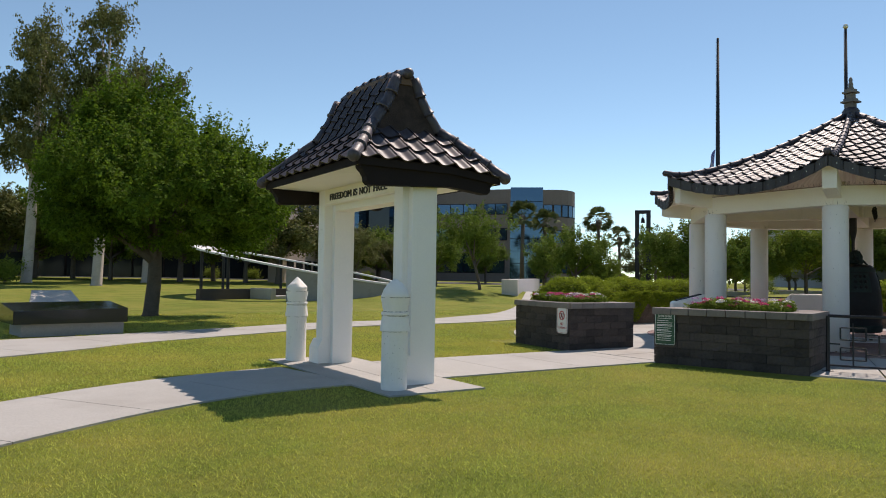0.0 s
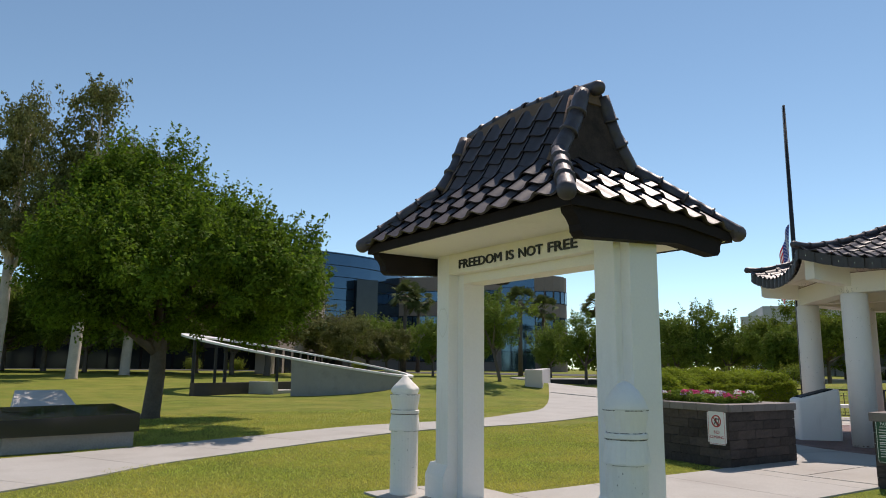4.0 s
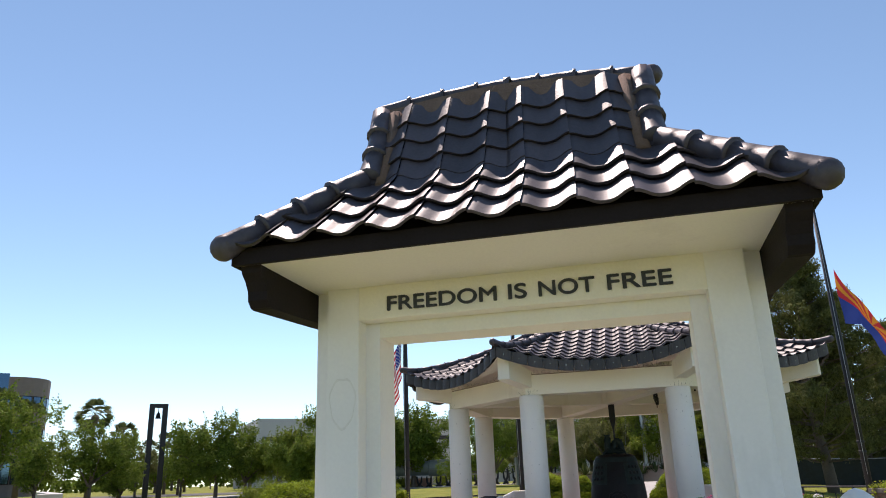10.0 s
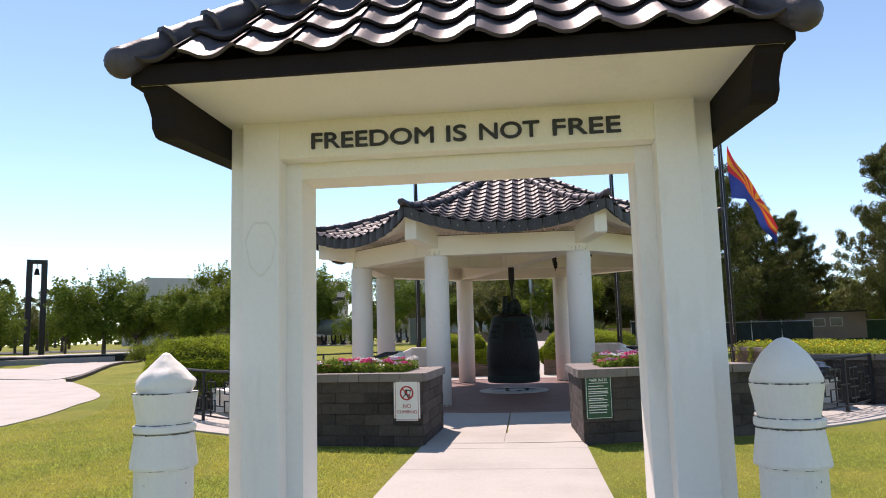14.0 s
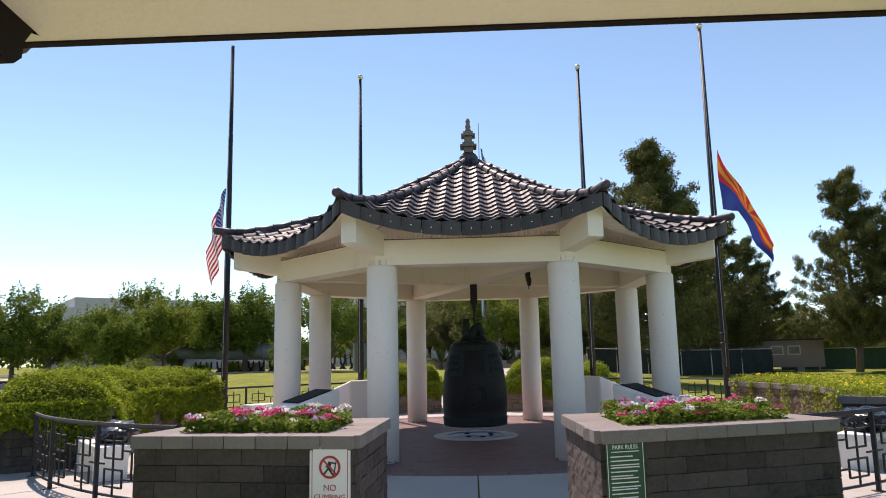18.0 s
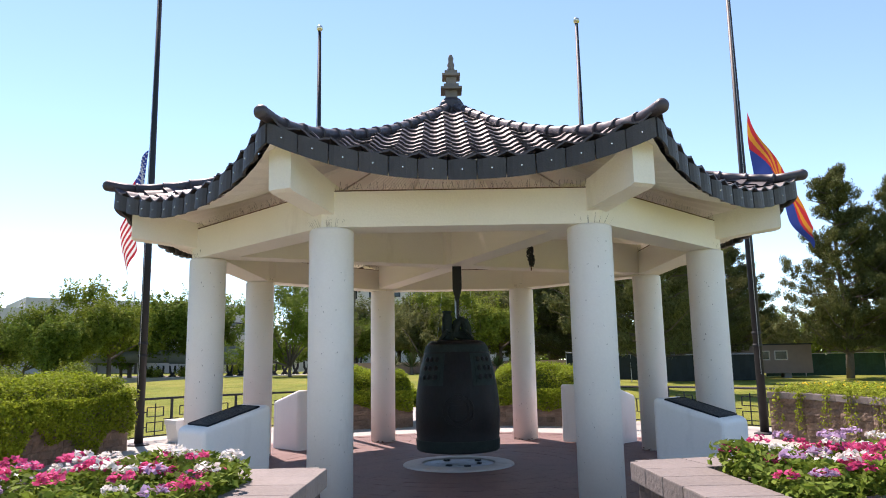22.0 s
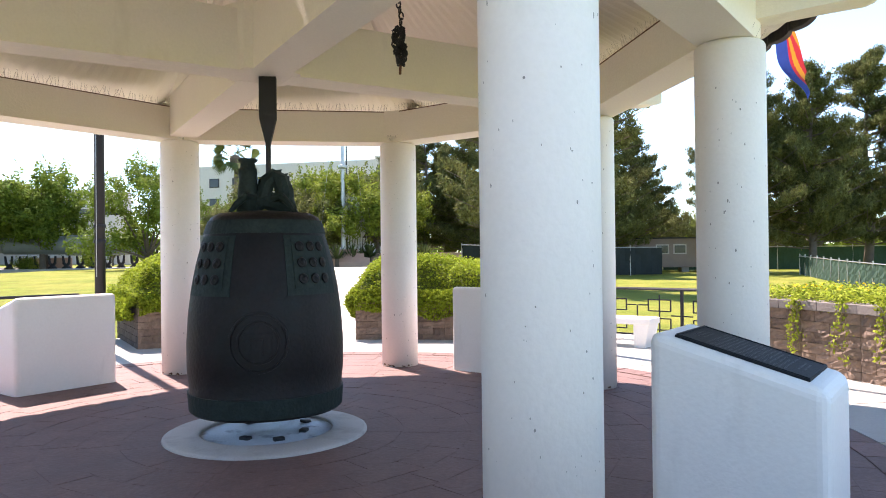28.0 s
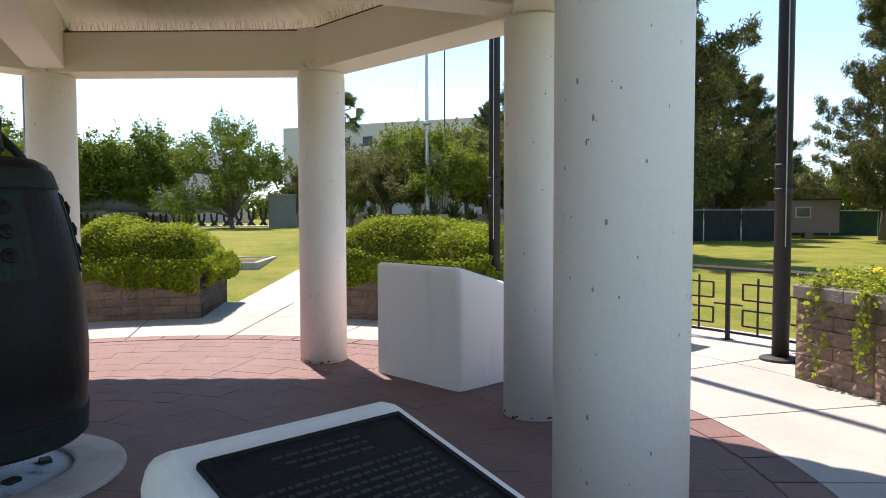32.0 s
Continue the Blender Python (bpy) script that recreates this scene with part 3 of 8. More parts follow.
def gate():
    g = thing("memorial_gate", "white stucco memorial gate with dark tiled roof", "gate", (GX, GY, 0))
    # local coordinates: x through the gate, y across it
    for s in (1, -1):
        bm = bmesh.new()
        ys = sorted((s * 1.135, s * 1.372))
        box(bm, -0.29, 0.24, ys[0], ys[1], 0.0, 2.80, bevel=0.012)
        part("pillar", bm, WHITE, g)
        bm = bmesh.new()
        ys = sorted((s * 1.370, s * 1.478))
        box(bm, -0.205, 0.17, ys[0], ys[1], 0.0, 2.79, bevel=0.006)
        part("outer_wing", bm, WHITE, g)
        bm = bmesh.new()
        ys = sorted((s * 1.033, s * 1.137))
        box(bm, -0.15, 0.15, ys[0], ys[1], 0.0, 2.549, bevel=0.0)
        part("inner_jamb", bm, WHITE, g)
        # base block flared towards the approach
        bm = bmesh.new()
        y0, y1 = sorted((s * 1.128, s * 1.482))
        prof = [(-0.20, 0.0), (-0.355, 0.0), (-0.355, 0.27), (-0.287, 0.40), (-0.20, 0.40)]
        a = [bm.verts.new((x, y0, z)) for x, z in prof]
        b = [bm.verts.new((x, y1, z)) for x, z in prof]
        for k in range(5):
            bm.faces.new((a[k], a[(k + 1) % 5], b[(k + 1) % 5], b[k]))
        bm.faces.new(a)
        bm.faces.new(b[::-1])
        part("base_block", bm, WHITE, g)
    boxed("lintel", (-0.288, 0.288, -1.14, 1.14, 2.545, 2.80), CREAM, g, bevel=0.01)
    boxed("inner_lintel", (-0.15, 0.15, -1.034, 1.034, 2.44, 2.55), CREAM, g, bevel=0.006)
    # soffit slab and fascia
    ex, ey = 1.09, 1.65
    boxed("soffit", (-ex + 0.03, ex - 0.03, -ey + 0.03, ey - 0.03, 2.777, 2.82), CREAM, g)
    for s in (1, -1):
        boxed("fascia_board", (*sorted((s * (ex - 0.03), s * ex)), -ey, ey, 2.77, 2.87), FASCIA, g)
        boxed("fascia_board", (-ex + 0.03, ex - 0.03, *sorted((s * (ey - 0.03), s * ey)), 2.77, 2.87), FASCIA, g)
        # heavy side beam with ogee ends
        prof = [(-1.04, 2.782), (-1.03, 2.735), (-0.98, 2.69), (-0.945, 2.635), (-0.94, 2.58), (-0.90, 2.54), (-0.87, 2.535)]
        side = prof + [(-x, z) for x, z in prof[::-1]]
        bm = bmesh.new()
        y0, y1 = sorted((s * 1.480, s * 1.612))
        a = [bm.verts.new((x, y0, z)) for x, z in side]
        b = [bm.verts.new((x, y1, z)) for x, z in side]
        for i in range(len(side)):
            j = (i + 1) % len(side)
            bm.faces.new((a[i], a[j], b[j], b[i]))
        bm.faces.new(a)
        bm.faces.new(b[::-1])
        part("side_beam", bm, FASCIA, g, "black-brown beam with ogee ends")
    # tile surfaces
    E, B, T = (1.13, 2.835), (0.50, 3.40), (0.11, 4.14)   # eave, break and ridge: distance from the axis, height
    EY, BY, TY = 1.65, 0.97, 1.0

    def front(sgn):
        def surf(u, v):
            if v <= 1:
                x, z = E[0] + (B[0] - E[0]) * v, E[1] + (B[1] - E[1]) * v
                d = Vector((B[0] - E[0], 0, B[1] - E[1]))
            else:
                x, z = B[0] + (T[0] - B[0]) * (v - 1), B[1] + (T[1] - B[1]) * (v - 1)
                d = Vector((T[0] - B[0], 0, T[1] - B[1]))
            nrm = Vector((d.z, 0, -d.x)).normalized()
            nrm.x *= sgn
            return Vector((sgn * x, u, z)), nrm
        return surf

    def clamp_front(v):
        lim = EY + (BY - EY) * v if v <= 1 else BY + (TY - BY) * (v - 1)
        return -lim, lim

    def end(sgn):
        def surf(u, v):
            y, z = EY + (BY - EY) * v, E[1] + (B[1] - E[1]) * v
            d = Vector((0, BY - EY, B[1] - E[1]))
            nrm = Vector((0, d.z, -d.y)).normalized()
            nrm.y *= sgn
            return Vector((u, sgn * y, z)), nrm
        return surf

    def clamp_end(v):
        lim = E[0] + (B[0] - E[0]) * v
        return -lim, lim
    w = 2 * EY / 11
    for sgn in (-1, 1):
        for r in range(3):
            for c in range(11):
                u0 = -EY + c * w
                if clamp_front(r / 3)[1] <= abs(u0 + w / 2) - w * 0.45:
                    continue
                obj("roof_tile", mesh_from("roof_tile", *tile_mesh(front(sgn), u0, u0 + w, r / 3, (r + 1) / 3, 0.052, clamp_front, nu=12), smooth=True), TILE, g)
        for r in range(4):
            for c in range(11):
                u0 = -EY + c * w
                if BY <= abs(u0 + w / 2) - w * 0.3:
                    continue
                obj("roof_tile", mesh_from("roof_tile", *tile_mesh(front(sgn), u0, u0 + w, 1 + r / 4, 1 + (r + 1) / 4, 0.052, clamp_front, nu=12, lift_by=0.7), smooth=True), TILE, g)
        we = 2 * E[0] / 8
        for r in range(3):
            for c in range(8):
                u0 = -E[0] + c * we
                if clamp_end(r / 3)[1] <= abs(u0 + we / 2) - we * 0.45:
                    continue
                obj("roof_tile", mesh_from("roof_tile", *tile_mesh(end(sgn), u0, u0 + we, r / 3, (r + 1) / 3, 0.052, clamp_end, nu=12), smooth=True), TILE, g)
    # closed roof body beneath the tiles
    bm = bmesh.new()
    q = [[bm.verts.new((sx * x, sy * y, z)) for sx, sy in ((-1, -1), (1, -1), (1, 1), (-1, 1))] for x, y, z in
         ((E[0] - 0.045, EY - 0.045, 2.81), (E[0] - 0.05, EY - 0.05, 2.84), (B[0], BY, B[1] - 0.01), (T[0] - 0.02, TY, T[1] - 0.01))]
    for a, b in zip(q, q[1:]):
        for i in range(4):
            bm.faces.new((a[i], a[(i + 1) % 4], b[(i + 1) % 4], b[i]))
    bm.faces.new(q[0][::-1])
    bm.faces.new(q[-1])
    part("roof_body", bm, FASCIA, g)
    # hips, rakes, ridge
    for sx in (-1, 1):
        for sy in (-1, 1):
            roll_run(g, [(sx * (E[0] + 0.02), sy * (EY + 0.02), E[1] + 0.035), (sx * (B[0] + 0.03), sy * (BY + 0.03), B[1] + 0.07)], 0.076, "hip_tile", seg=0.27)
            roll_run(g, [(sx * (B[0] + 0.01), sy * BY, B[1] + 0.075), (sx * 0.27, sy * 0.985, 3.83), (sx * (T[0] + 0.02), sy * TY, T[1] + 0.03)], 0.078, "rake_tile", seg=0.23, end_ball=False)
            # mortar bedding that squeezes out beside the rake tiles
            bm = bmesh.new()
            q = [(sx * (B[0] + 0.015), B[1] + 0.005), (sx * 0.275, 3.80), (sx * (T[0] + 0.02), T[1])]
            tube(bm, [(x, sy * (BY - 0.085), z) for x, z in q], [0.055, 0.048, 0.06], 8)
            for v in bm.verts:
                v.co += 0.02 * Vector((noise.noise(v.co * 9), noise.noise(v.co * 9 + Vector((5, 1, 2))), noise.noise(v.co * 9 + Vector((1, 7, 3)))))
            part("rake_mortar", bm, MORTAR, g, "cracked brown mortar under the end tiles", smooth=True)
    for sy in (-1, 1):
        bm = bmesh.new()
        out = [(-B[0] + 0.03, B[1] - 0.02), (B[0] - 0.03, B[1] - 0.02), (0.25, 3.80), (0.12, T[1]), (-0.12, T[1]), (-0.25, 3.80)]
        a = [bm.verts.new((x, sy * (BY - 0.02), z)) for x, z in out]
        b = [bm.verts.new((x, sy * (BY + 0.03), z)) for x, z in out]
        for i in range(len(out)):
            bm.faces.new((a[i], a[(i + 1) % 6], b[(i + 1) % 6], b[i]))
        bm.faces.new(a)
        bm.faces.new(b[::-1])
        part("gable_panel", bm, GABLE, g, "dark brown stained gable panel")
    bm = bmesh.new()
    n = 40
    rows = []
    for k in range(n + 1):
        y = -TY - 0.02 + (2 * TY + 0.04) * k / n
        zt, zb = T[1] + 0.045 + 0.085 * math.sin(math.pi * k / n) + 0.02 * k / n, T[1] - 0.10 + 0.05 * noise.noise((y * 5, 1.3, 0)) + 0.03 * noise.noise((y * 14, 4.1, 0))
        rows.append([bm.verts.new((x, y, z)) for x, z in ((-0.165, zb), (-0.10, zt), (0.10, zt), (0.165, zb))])
    for a, b in zip(rows, rows[1:]):
        for k in range(4):
            bm.faces.new((a[k], a[(k + 1) % 4], b[(k + 1) % 4], b[k]))
    bm.faces.new(rows[0])
    bm.faces.new(rows[-1][::-1])
    part("ridge_mortar", bm, MORTAR, g, "cracked brown ridge mortar")
    roll_run(g, [(0, -TY - 0.075, T[1] + 0.07), (0, -0.5, T[1] + 0.13), (0, 0.1, T[1] + 0.155), (0, 0.6, T[1] + 0.14), (0, TY + 0.06, T[1] + 0.10)], 0.07, "ridge_tile", seg=0.27)
    # faint oval water mark on a pillar
    bm = bmesh.new()
    ring = []
    for k in range(48):
        a = 2 * math.pi * k / 48
        wob = 1 + 0.05 * math.sin(3 * a) + 0.03 * math.sin(7 * a)
        ring.append([bm.verts.new((-0.2908, 1.25 + r * 0.095 * wob * math.cos(a), 2.0 + r * 0.17 * wob * math.sin(a))) for r in (0.9, 1.0)])
    for k in range(48):
        u, v = ring[k], ring[(k + 1) % 48]
        bm.faces.new((u[0], u[1], v[1], v[0]))
    part("water_mark", bm, STAIN, g, "faint oval water mark")
    # raised letters across the front of the lintel
    def letters(text):
        cu = bpy.data.curves.new("lettering", 'FONT')
        cu.body, cu.size, cu.extrude = text, 0.139, 0.006
        tmp = new("lettering_curve", cu)
        me = bpy.data.meshes.new_from_object(tmp.evaluated_get(bpy.context.evaluated_depsgraph_get()))
        bpy.data.objects.remove(tmp)
        me.materials.clear()
        return me, min(v.co.x for v in me.vertices), max(v.co.x for v in me.vertices)
    x = 0.0
    for text, w in (("FREEDOM", 0.755), ("IS", 0.118), ("NOT", 0.355), ("FREE", 0.392)):
        me, lo, hi = letters(text)
        for v in me.vertices:
            v.co.x = (v.co.x - lo) * w / (hi - lo)
        # each capital is a piece of its own: gather the faces whose spans along the line overlap
        spans = []
        for f in me.polygons:
            xs = [me.vertices[i].co.x for i in f.vertices]
            a, b, fs = min(xs), max(xs), [f.index]
            for sp in [sp for sp in spans if sp[0] < b + 1e-4 and sp[1] > a - 1e-4]:
                spans.remove(sp)
                a, b, fs = min(a, sp[0]), max(b, sp[1]), fs + sp[2]
            spans.append((a, b, fs))
        for char, (a, b, fs) in zip(text, sorted(spans)):
            # heavier strokes: the same letter laid over itself, shifted by a few millimetres
            bm = bmesh.new()
            for dx, dy, dz in ((-0.003, 0.0, 0.0), (0.003, 0.0, 0.0004), (0.0, 0.0025, 0.0008), (0.0, -0.0025, 0.0012)):
                vs = {}
                for fi in fs:
                    loop = []
                    for i in me.polygons[fi].vertices:
                        if i not in vs:
                            vs[i] = bm.verts.new(me.vertices[i].co + Vector((dx, dy, dz)))
                        loop.append(vs[i])
                    bm.faces.new(loop)
            lt = part("letter", bm, LETTER, g, "raised black capital " + char)
            lt.matrix_parent_inverse = Matrix()
            lt.matrix_basis = pose(-0.296, 0.925 - x, 2.597, 90, 0, -90)
        x += w + 0.081
    settle_roof(g)
    return g


gate()


def bollard(at, cap, label):
    b = thing("bollard", label, "bollard", (at[0], at[1], 0.02), group="bollards before the gate")
    bm = bmesh.new()
    lathe(bm, [(0.0, 0.0), (0.158, 0.0), (0.162, 0.02), (0.162, 0.718), (0.158, 0.725)], 28)
    part("shaft", bm, WHITE, b, smooth=False)
    bm = bmesh.new()
    lathe(bm, [(0.0, 0.718), (0.184, 0.718), (0.186, 0.733), (0.162, 0.905), (0.0, 0.91)], 28)
    part("collar", bm, WHITE, b)
    bm = bmesh.new()
    lathe(bm, [(0.0, 0.91), (0.155, 0.91), (0.172, 0.917), (0.172, 0.95), (0.155, 0.958), (0.0, 0.958)], 28)
    part("ring", bm, WHITE, b)
    bm = bmesh.new()
    lathe(bm, [(0.0, 0.958), (0.150, 0.958), (0.180, 1.125), (0.180, 1.132), (0.0, 1.135)], 28)
    part("cup", bm, WHITE, b)
    bm = bmesh.new()
    if cap == "bud":
        prof = [(0.0, 1.13), (0.140, 1.13), (0.160, 1.16), (0.162, 1.195), (0.130, 1.24), (0.080, 1.29), (0.045, 1.328), (0.022, 1.352), (0.0, 1.36)]
    else:
        prof = [(0.0, 1.13), (0.175, 1.13), (0.178, 1.15), (0.150, 1.22), (0.110, 1.283), (0.060, 1.332), (0.03, 1.354), (0.0, 1.363)]
    rings = lathe(bm, [tuple(Vector(a).lerp(Vector(b), k / 3)) for a, b in zip(prof, prof[1:]) for k in range(3)] + [prof[-1]] if cap == 'bud' else prof, 40)
    if cap == "bud":
        for v in bm.verts:
            n = noise.noise(v.co * 14) + 0.6 * noise.noise(v.co * 37)
            v.co.x += v.co.x * 0.10 * n
            v.co.y += v.co.y * 0.10 * n
    # chips out of the edges and old dirty joints
    rng = random.Random(int(at[1] * 10))
    for rad, z in ((0.163, 0.716), (0.162, 0.908), (0.153, 0.959), (0.176, 1.133)):
        sm = bmesh.new()
        k = 0
        while k < 72:
            run = rng.randint(3, 11)
            for q in range(k, min(k + run, 72)):
                h = rng.uniform(0.0012, 0.0045)
                p0, p1 = radians(q * 5), radians(q * 5 + 5)
                o = rad + 0.0055
                sm.faces.new([sm.verts.new((o * math.cos(p), o * math.sin(p), z + dz)) for p, dz in ((p0, -h), (p1, -h * 0.8), (p1, h * 0.8), (p0, h))])
            k += run + rng.choice((0, 1, 2, 5))
        part("joint", sm, SEAM, b, "dark dirty joint")["kind"] = "stuff"
    sm = bmesh.new()
    for k in range(70):
        m = Matrix.Rotation(rng.uniform(0, 6.28), 4, 'Z') @ Matrix.Translation((0.1628, 0, rng.uniform(0.05, 0.72))) @ Matrix.Rotation(radians(90), 4, 'Y') @ Matrix.Diagonal((rng.uniform(0.7, 1.8), 1, 0.3, 1))
        bmesh.ops.create_circle(sm, cap_ends=True, segments=6, radius=rng.choice((0.0015, 0.002, 0.003, 0.005)), matrix=m)
    part("chipped_paint", sm, PIT, b)["kind"] = "stuff"
    part("cap", bm, WHITE, b, "weathered lotus-bud cap" if cap == "bud" else "smooth pointed cap", smooth=True)
    return b


bollard((4.11, 11.05), "bud", "white concrete bollard with weathered bud cap")
bollard((4.05, 7.64), "point", "white concrete bollard with smooth pointed cap")

# the bell pavilion
COL_R, COL_RAD, COL_H = 3.762, 0.246, 3.045
TIP_R, Z_MID, Z_TIP, Z_TOP = 4.98, 3.52, 3.885, 5.72


def roof_z(s, t):
    """Height of the pavilion's roof: s from 0 on the axis to 1 on the eave, t from -1 to 1 across a face."""
    return Z_MID + (Z_TOP - Z_MID) * max(0.0, 1 - s) ** 1.28 + (Z_TIP - Z_MID) * s ** 2.2 * abs(t) ** 2.14


def roof_point(a, s, t):
    # the eaves draw in between the corners
    c = TIP_R * math.cos(radians(22.5)) * s * (1 - 0.034 * s * s * (1 - min(1.0, abs(t)) ** 2.85))
    w = TIP_R * math.sin(radians(22.5)) * s
    q = Matrix.Rotation(radians(a), 3, 'Z')
    return q @ Vector((c, w * t, roof_z(s, t)))


def pavilion():
    p = thing("bell_pavilion", "open octagonal white pavilion with dark curved tile roof", "pavilion", (CX, CY, 0))
    col_angles = [22.5 + 45 * i for i in range(8)]
    for ang in col_angles:
        c = (COL_R * math.cos(radians(ang)), COL_R * math.sin(radians(ang)))
        bm = bmesh.new()
        lathe(bm, [(COL_RAD, 0.02), (COL_RAD, COL_H - 0.03), (COL_RAD - 0.012, COL_H - 0.012), (COL_RAD - 0.03, COL_H)], 40, c)
        col = part("column", bm, WHITE, p)
        for f in col.data.polygons:
            f.use_smooth = len(f.vertices) == 4
        # shallow chips in the paint
        bm = bmesh.new()
        for k in range(185):
            th, z = random.uniform(0, 360), random.uniform(0.1, 2.9)
            r = random.choice((0.0015, 0.002, 0.002, 0.0025, 0.003, 0.003, 0.004, 0.005, 0.006))
            m = Matrix.Translation((*c, 0)) @ Matrix.Rotation(radians(th), 4, 'Z') @ Matrix.Translation((COL_RAD + 0.0005, 0, z)) @ Matrix.Rotation(radians(90), 4, 'Y') @ Matrix.Diagonal((random.uniform(0.7, 2.6), random.uniform(0.6, 1.0), 0.3, 1))
            bmesh.ops.create_circle(bm, cap_ends=True, segments=6, radius=r, matrix=m)
        part("chipped_paint", bm, PIT, col)["kind"] = "stuff"
        bm = bmesh.new()
        for k in range(26):
            th = random.uniform(0, 360)
            m = Matrix.Translation((*c, 0)) @ Matrix.Rotation(radians(th), 4, 'Z') @ Matrix.Translation((COL_RAD + 0.0006, 0, random.uniform(0.022, 0.05))) @ Matrix.Rotation(radians(90), 4, 'Y') @ Matrix.Diagonal((random.uniform(0.5, 1.0), random.uniform(1, 2.4), 0.3, 1))
            bmesh.ops.create_circle(bm, cap_ends=True, segments=7, radius=random.uniform(0.005, 0.014), matrix=m)
        part("rust_chips", bm, RUST, col)["kind"] = "stuff"
    # ring beam
    apo = COL_R * math.cos(radians(22.5))
    for i in range(8):
        a = 45 * i
        bm = bmesh.new()
        w = 0.2
        ri, ro = apo - w, apo + w
        t = math.tan(radians(22.5))
        prism(bm, [(ri, -ri * t), (ro, -ro * t), (ro, ro * t), (ri, ri * t)], COL_H - 0.003, 3.44, Matrix.Rotation(radians(a), 4, 'Z'))
        part("ring_beam", bm, CREAM, p)
    # fine wire spikes that keep birds off the ledges
    rs = random.Random(3)
    for i in range(8):
        rot = Matrix.Rotation(radians(45 * i), 3, 'Z')
        for r, z0, z1 in ((apo + 0.19, 3.44, 3.53), (apo - 0.19, 3.44, 3.54)):
            half = r * math.tan(radians(22.5)) * 0.97
            bm = bmesh.new()
            box(bm, r - 0.012, r + 0.012, -half, half, z0 + 0.001, z0 + 0.013, m=rot.to_4x4())
            part("spike_base", bm, RUST, p, "dark strip that carries the spikes")
            vs, fs = [], []
            y = -half
            while y < half:
                lean, wob = rs.uniform(-0.05, 0.05), rs.uniform(-0.02, 0.06) * (1 if r > apo else -1)
                o = len(vs)
                hz = z1 - z0 + rs.uniform(-0.02, 0.02)
                for p0 in ((r, y - 0.0014, z0), (r, y + 0.0014, z0), (r + wob, y + lean + 0.001, z0 + hz), (r + wob, y + lean - 0.001, z0 + hz)):
                    vs.append(rot @ Vector(p0))
                fs.append((o, o + 1, o + 2, o + 3))
                y += rs.uniform(0.015, 0.035)
            obj("bird_spike_strip", mesh_from("bird_spike_strip", vs, fs), BARK, p, "fine wire bird spikes on a beam")["kind"] = "stuff"
    for ang in col_angles:
        vs, fs = [], []
        for k in range(46):
            th = radians(rs.uniform(0, 360))
            c0 = Vector((COL_R * math.cos(radians(ang)) + (COL_RAD - 0.03) * math.cos(th), COL_R * math.sin(radians(ang)) + (COL_RAD - 0.03) * math.sin(th), COL_H - 0.004))
            d = Vector((math.cos(th) * 0.06, math.sin(th) * 0.06, 0.09)) * rs.uniform(0.7, 1.2)
            sd = Vector((-math.sin(th), math.cos(th), 0)) * 0.0014
            o = len(vs)
            vs += [c0 - sd, c0 + sd, c0 + d + sd * 0.6, c0 + d - sd * 0.6]
            fs.append((o, o + 1, o + 2, o + 3))
        obj("bird_spike_strip", mesh_from("bird_spike_strip", vs, fs), BARK, p, "fine wire bird spikes on a column head")["kind"] = "stuff"
    # four beams to the hub
    for ang in (22.5, 112.5, 202.5, 292.5):
        bm = bmesh.new()
        box(bm, 0.2, COL_R - 0.2, -0.17, 0.17, COL_H + 0.03, 3.58, Matrix.Rotation(radians(ang), 4, 'Z'))
        part("radial_beam", bm, CREAM, p)
    bm = bmesh.new()
    prism(bm, [(0.34 * math.cos(radians(22.5 + 45 * k)), 0.34 * math.sin(radians(22.5 + 45 * k))) for k in range(8)], COL_H + 0.033, 3.64)
    part("hub", bm, CREAM, p)
    # hip brackets reaching out to the corners
    for ang in col_angles:
        bm = bmesh.new()
        prof_top = [(3.5, 3.46), (4.0, 3.54), (4.4, 3.63), (4.76, 3.745)]
        prof_bot = [(3.5, 3.12), (4.05, 3.20), (4.4, 3.245), (4.70, 3.275), (4.76, 3.30)]
        out = prof_bot + prof_top[::-1]
        a = [bm.verts.new((x, -0.13, z)) for x, z in out]
        b = [bm.verts.new((x, 0.13, z)) for x, z in out]
        for k in range(len(out)):
            j = (k + 1) % len(out)
            bm.faces.new((a[k], a[j], b[j], b[k]))
        bm.faces.new(a)
        bm.faces.new(b[::-1])
        bmesh.ops.transform(bm, matrix=Matrix.Rotation(radians(ang), 4, 'Z'), verts=bm.verts)
        part("hip_bracket", bm, CREAM, p)
        # hip rib on the ceiling inside
        bm = bmesh.new()
        pts = []
        for k in range(9):
            s = 0.16 + 0.54 * k / 8
            q = roof_point(ang - 22.5, s, 1)
            pts.append((q.x, q.y, q.z - 0.19))
        tube(bm, pts, 0.085, 4)
        part("ceiling_rib", bm, CREAM, p)
    # soffit and ceiling, one concave shell with a corrugated look
    bm = bmesh.new()
    for f in range(8):
        nt, ns = 40, 16
        grid = []
        for i in range(ns + 1):
            s = 0.06 + (0.985 - 0.06) * i / ns
            row = []
            for k in range(nt + 1):
                t = -1 + 2 * k / nt
                q = roof_point(45 * f, s, t)
                q.z -= 0.12 + (0.010 if k % 2 else 0.0)
                row.append(bm.verts.new(q))
            grid.append(row)
        for i in range(ns):
            for k in range(nt):
                bm.faces.new((grid[i][k], grid[i][k + 1], grid[i + 1][k + 1], grid[i + 1][k]))
    bmesh.ops.remove_doubles(bm, verts=bm.verts, dist=0.004)
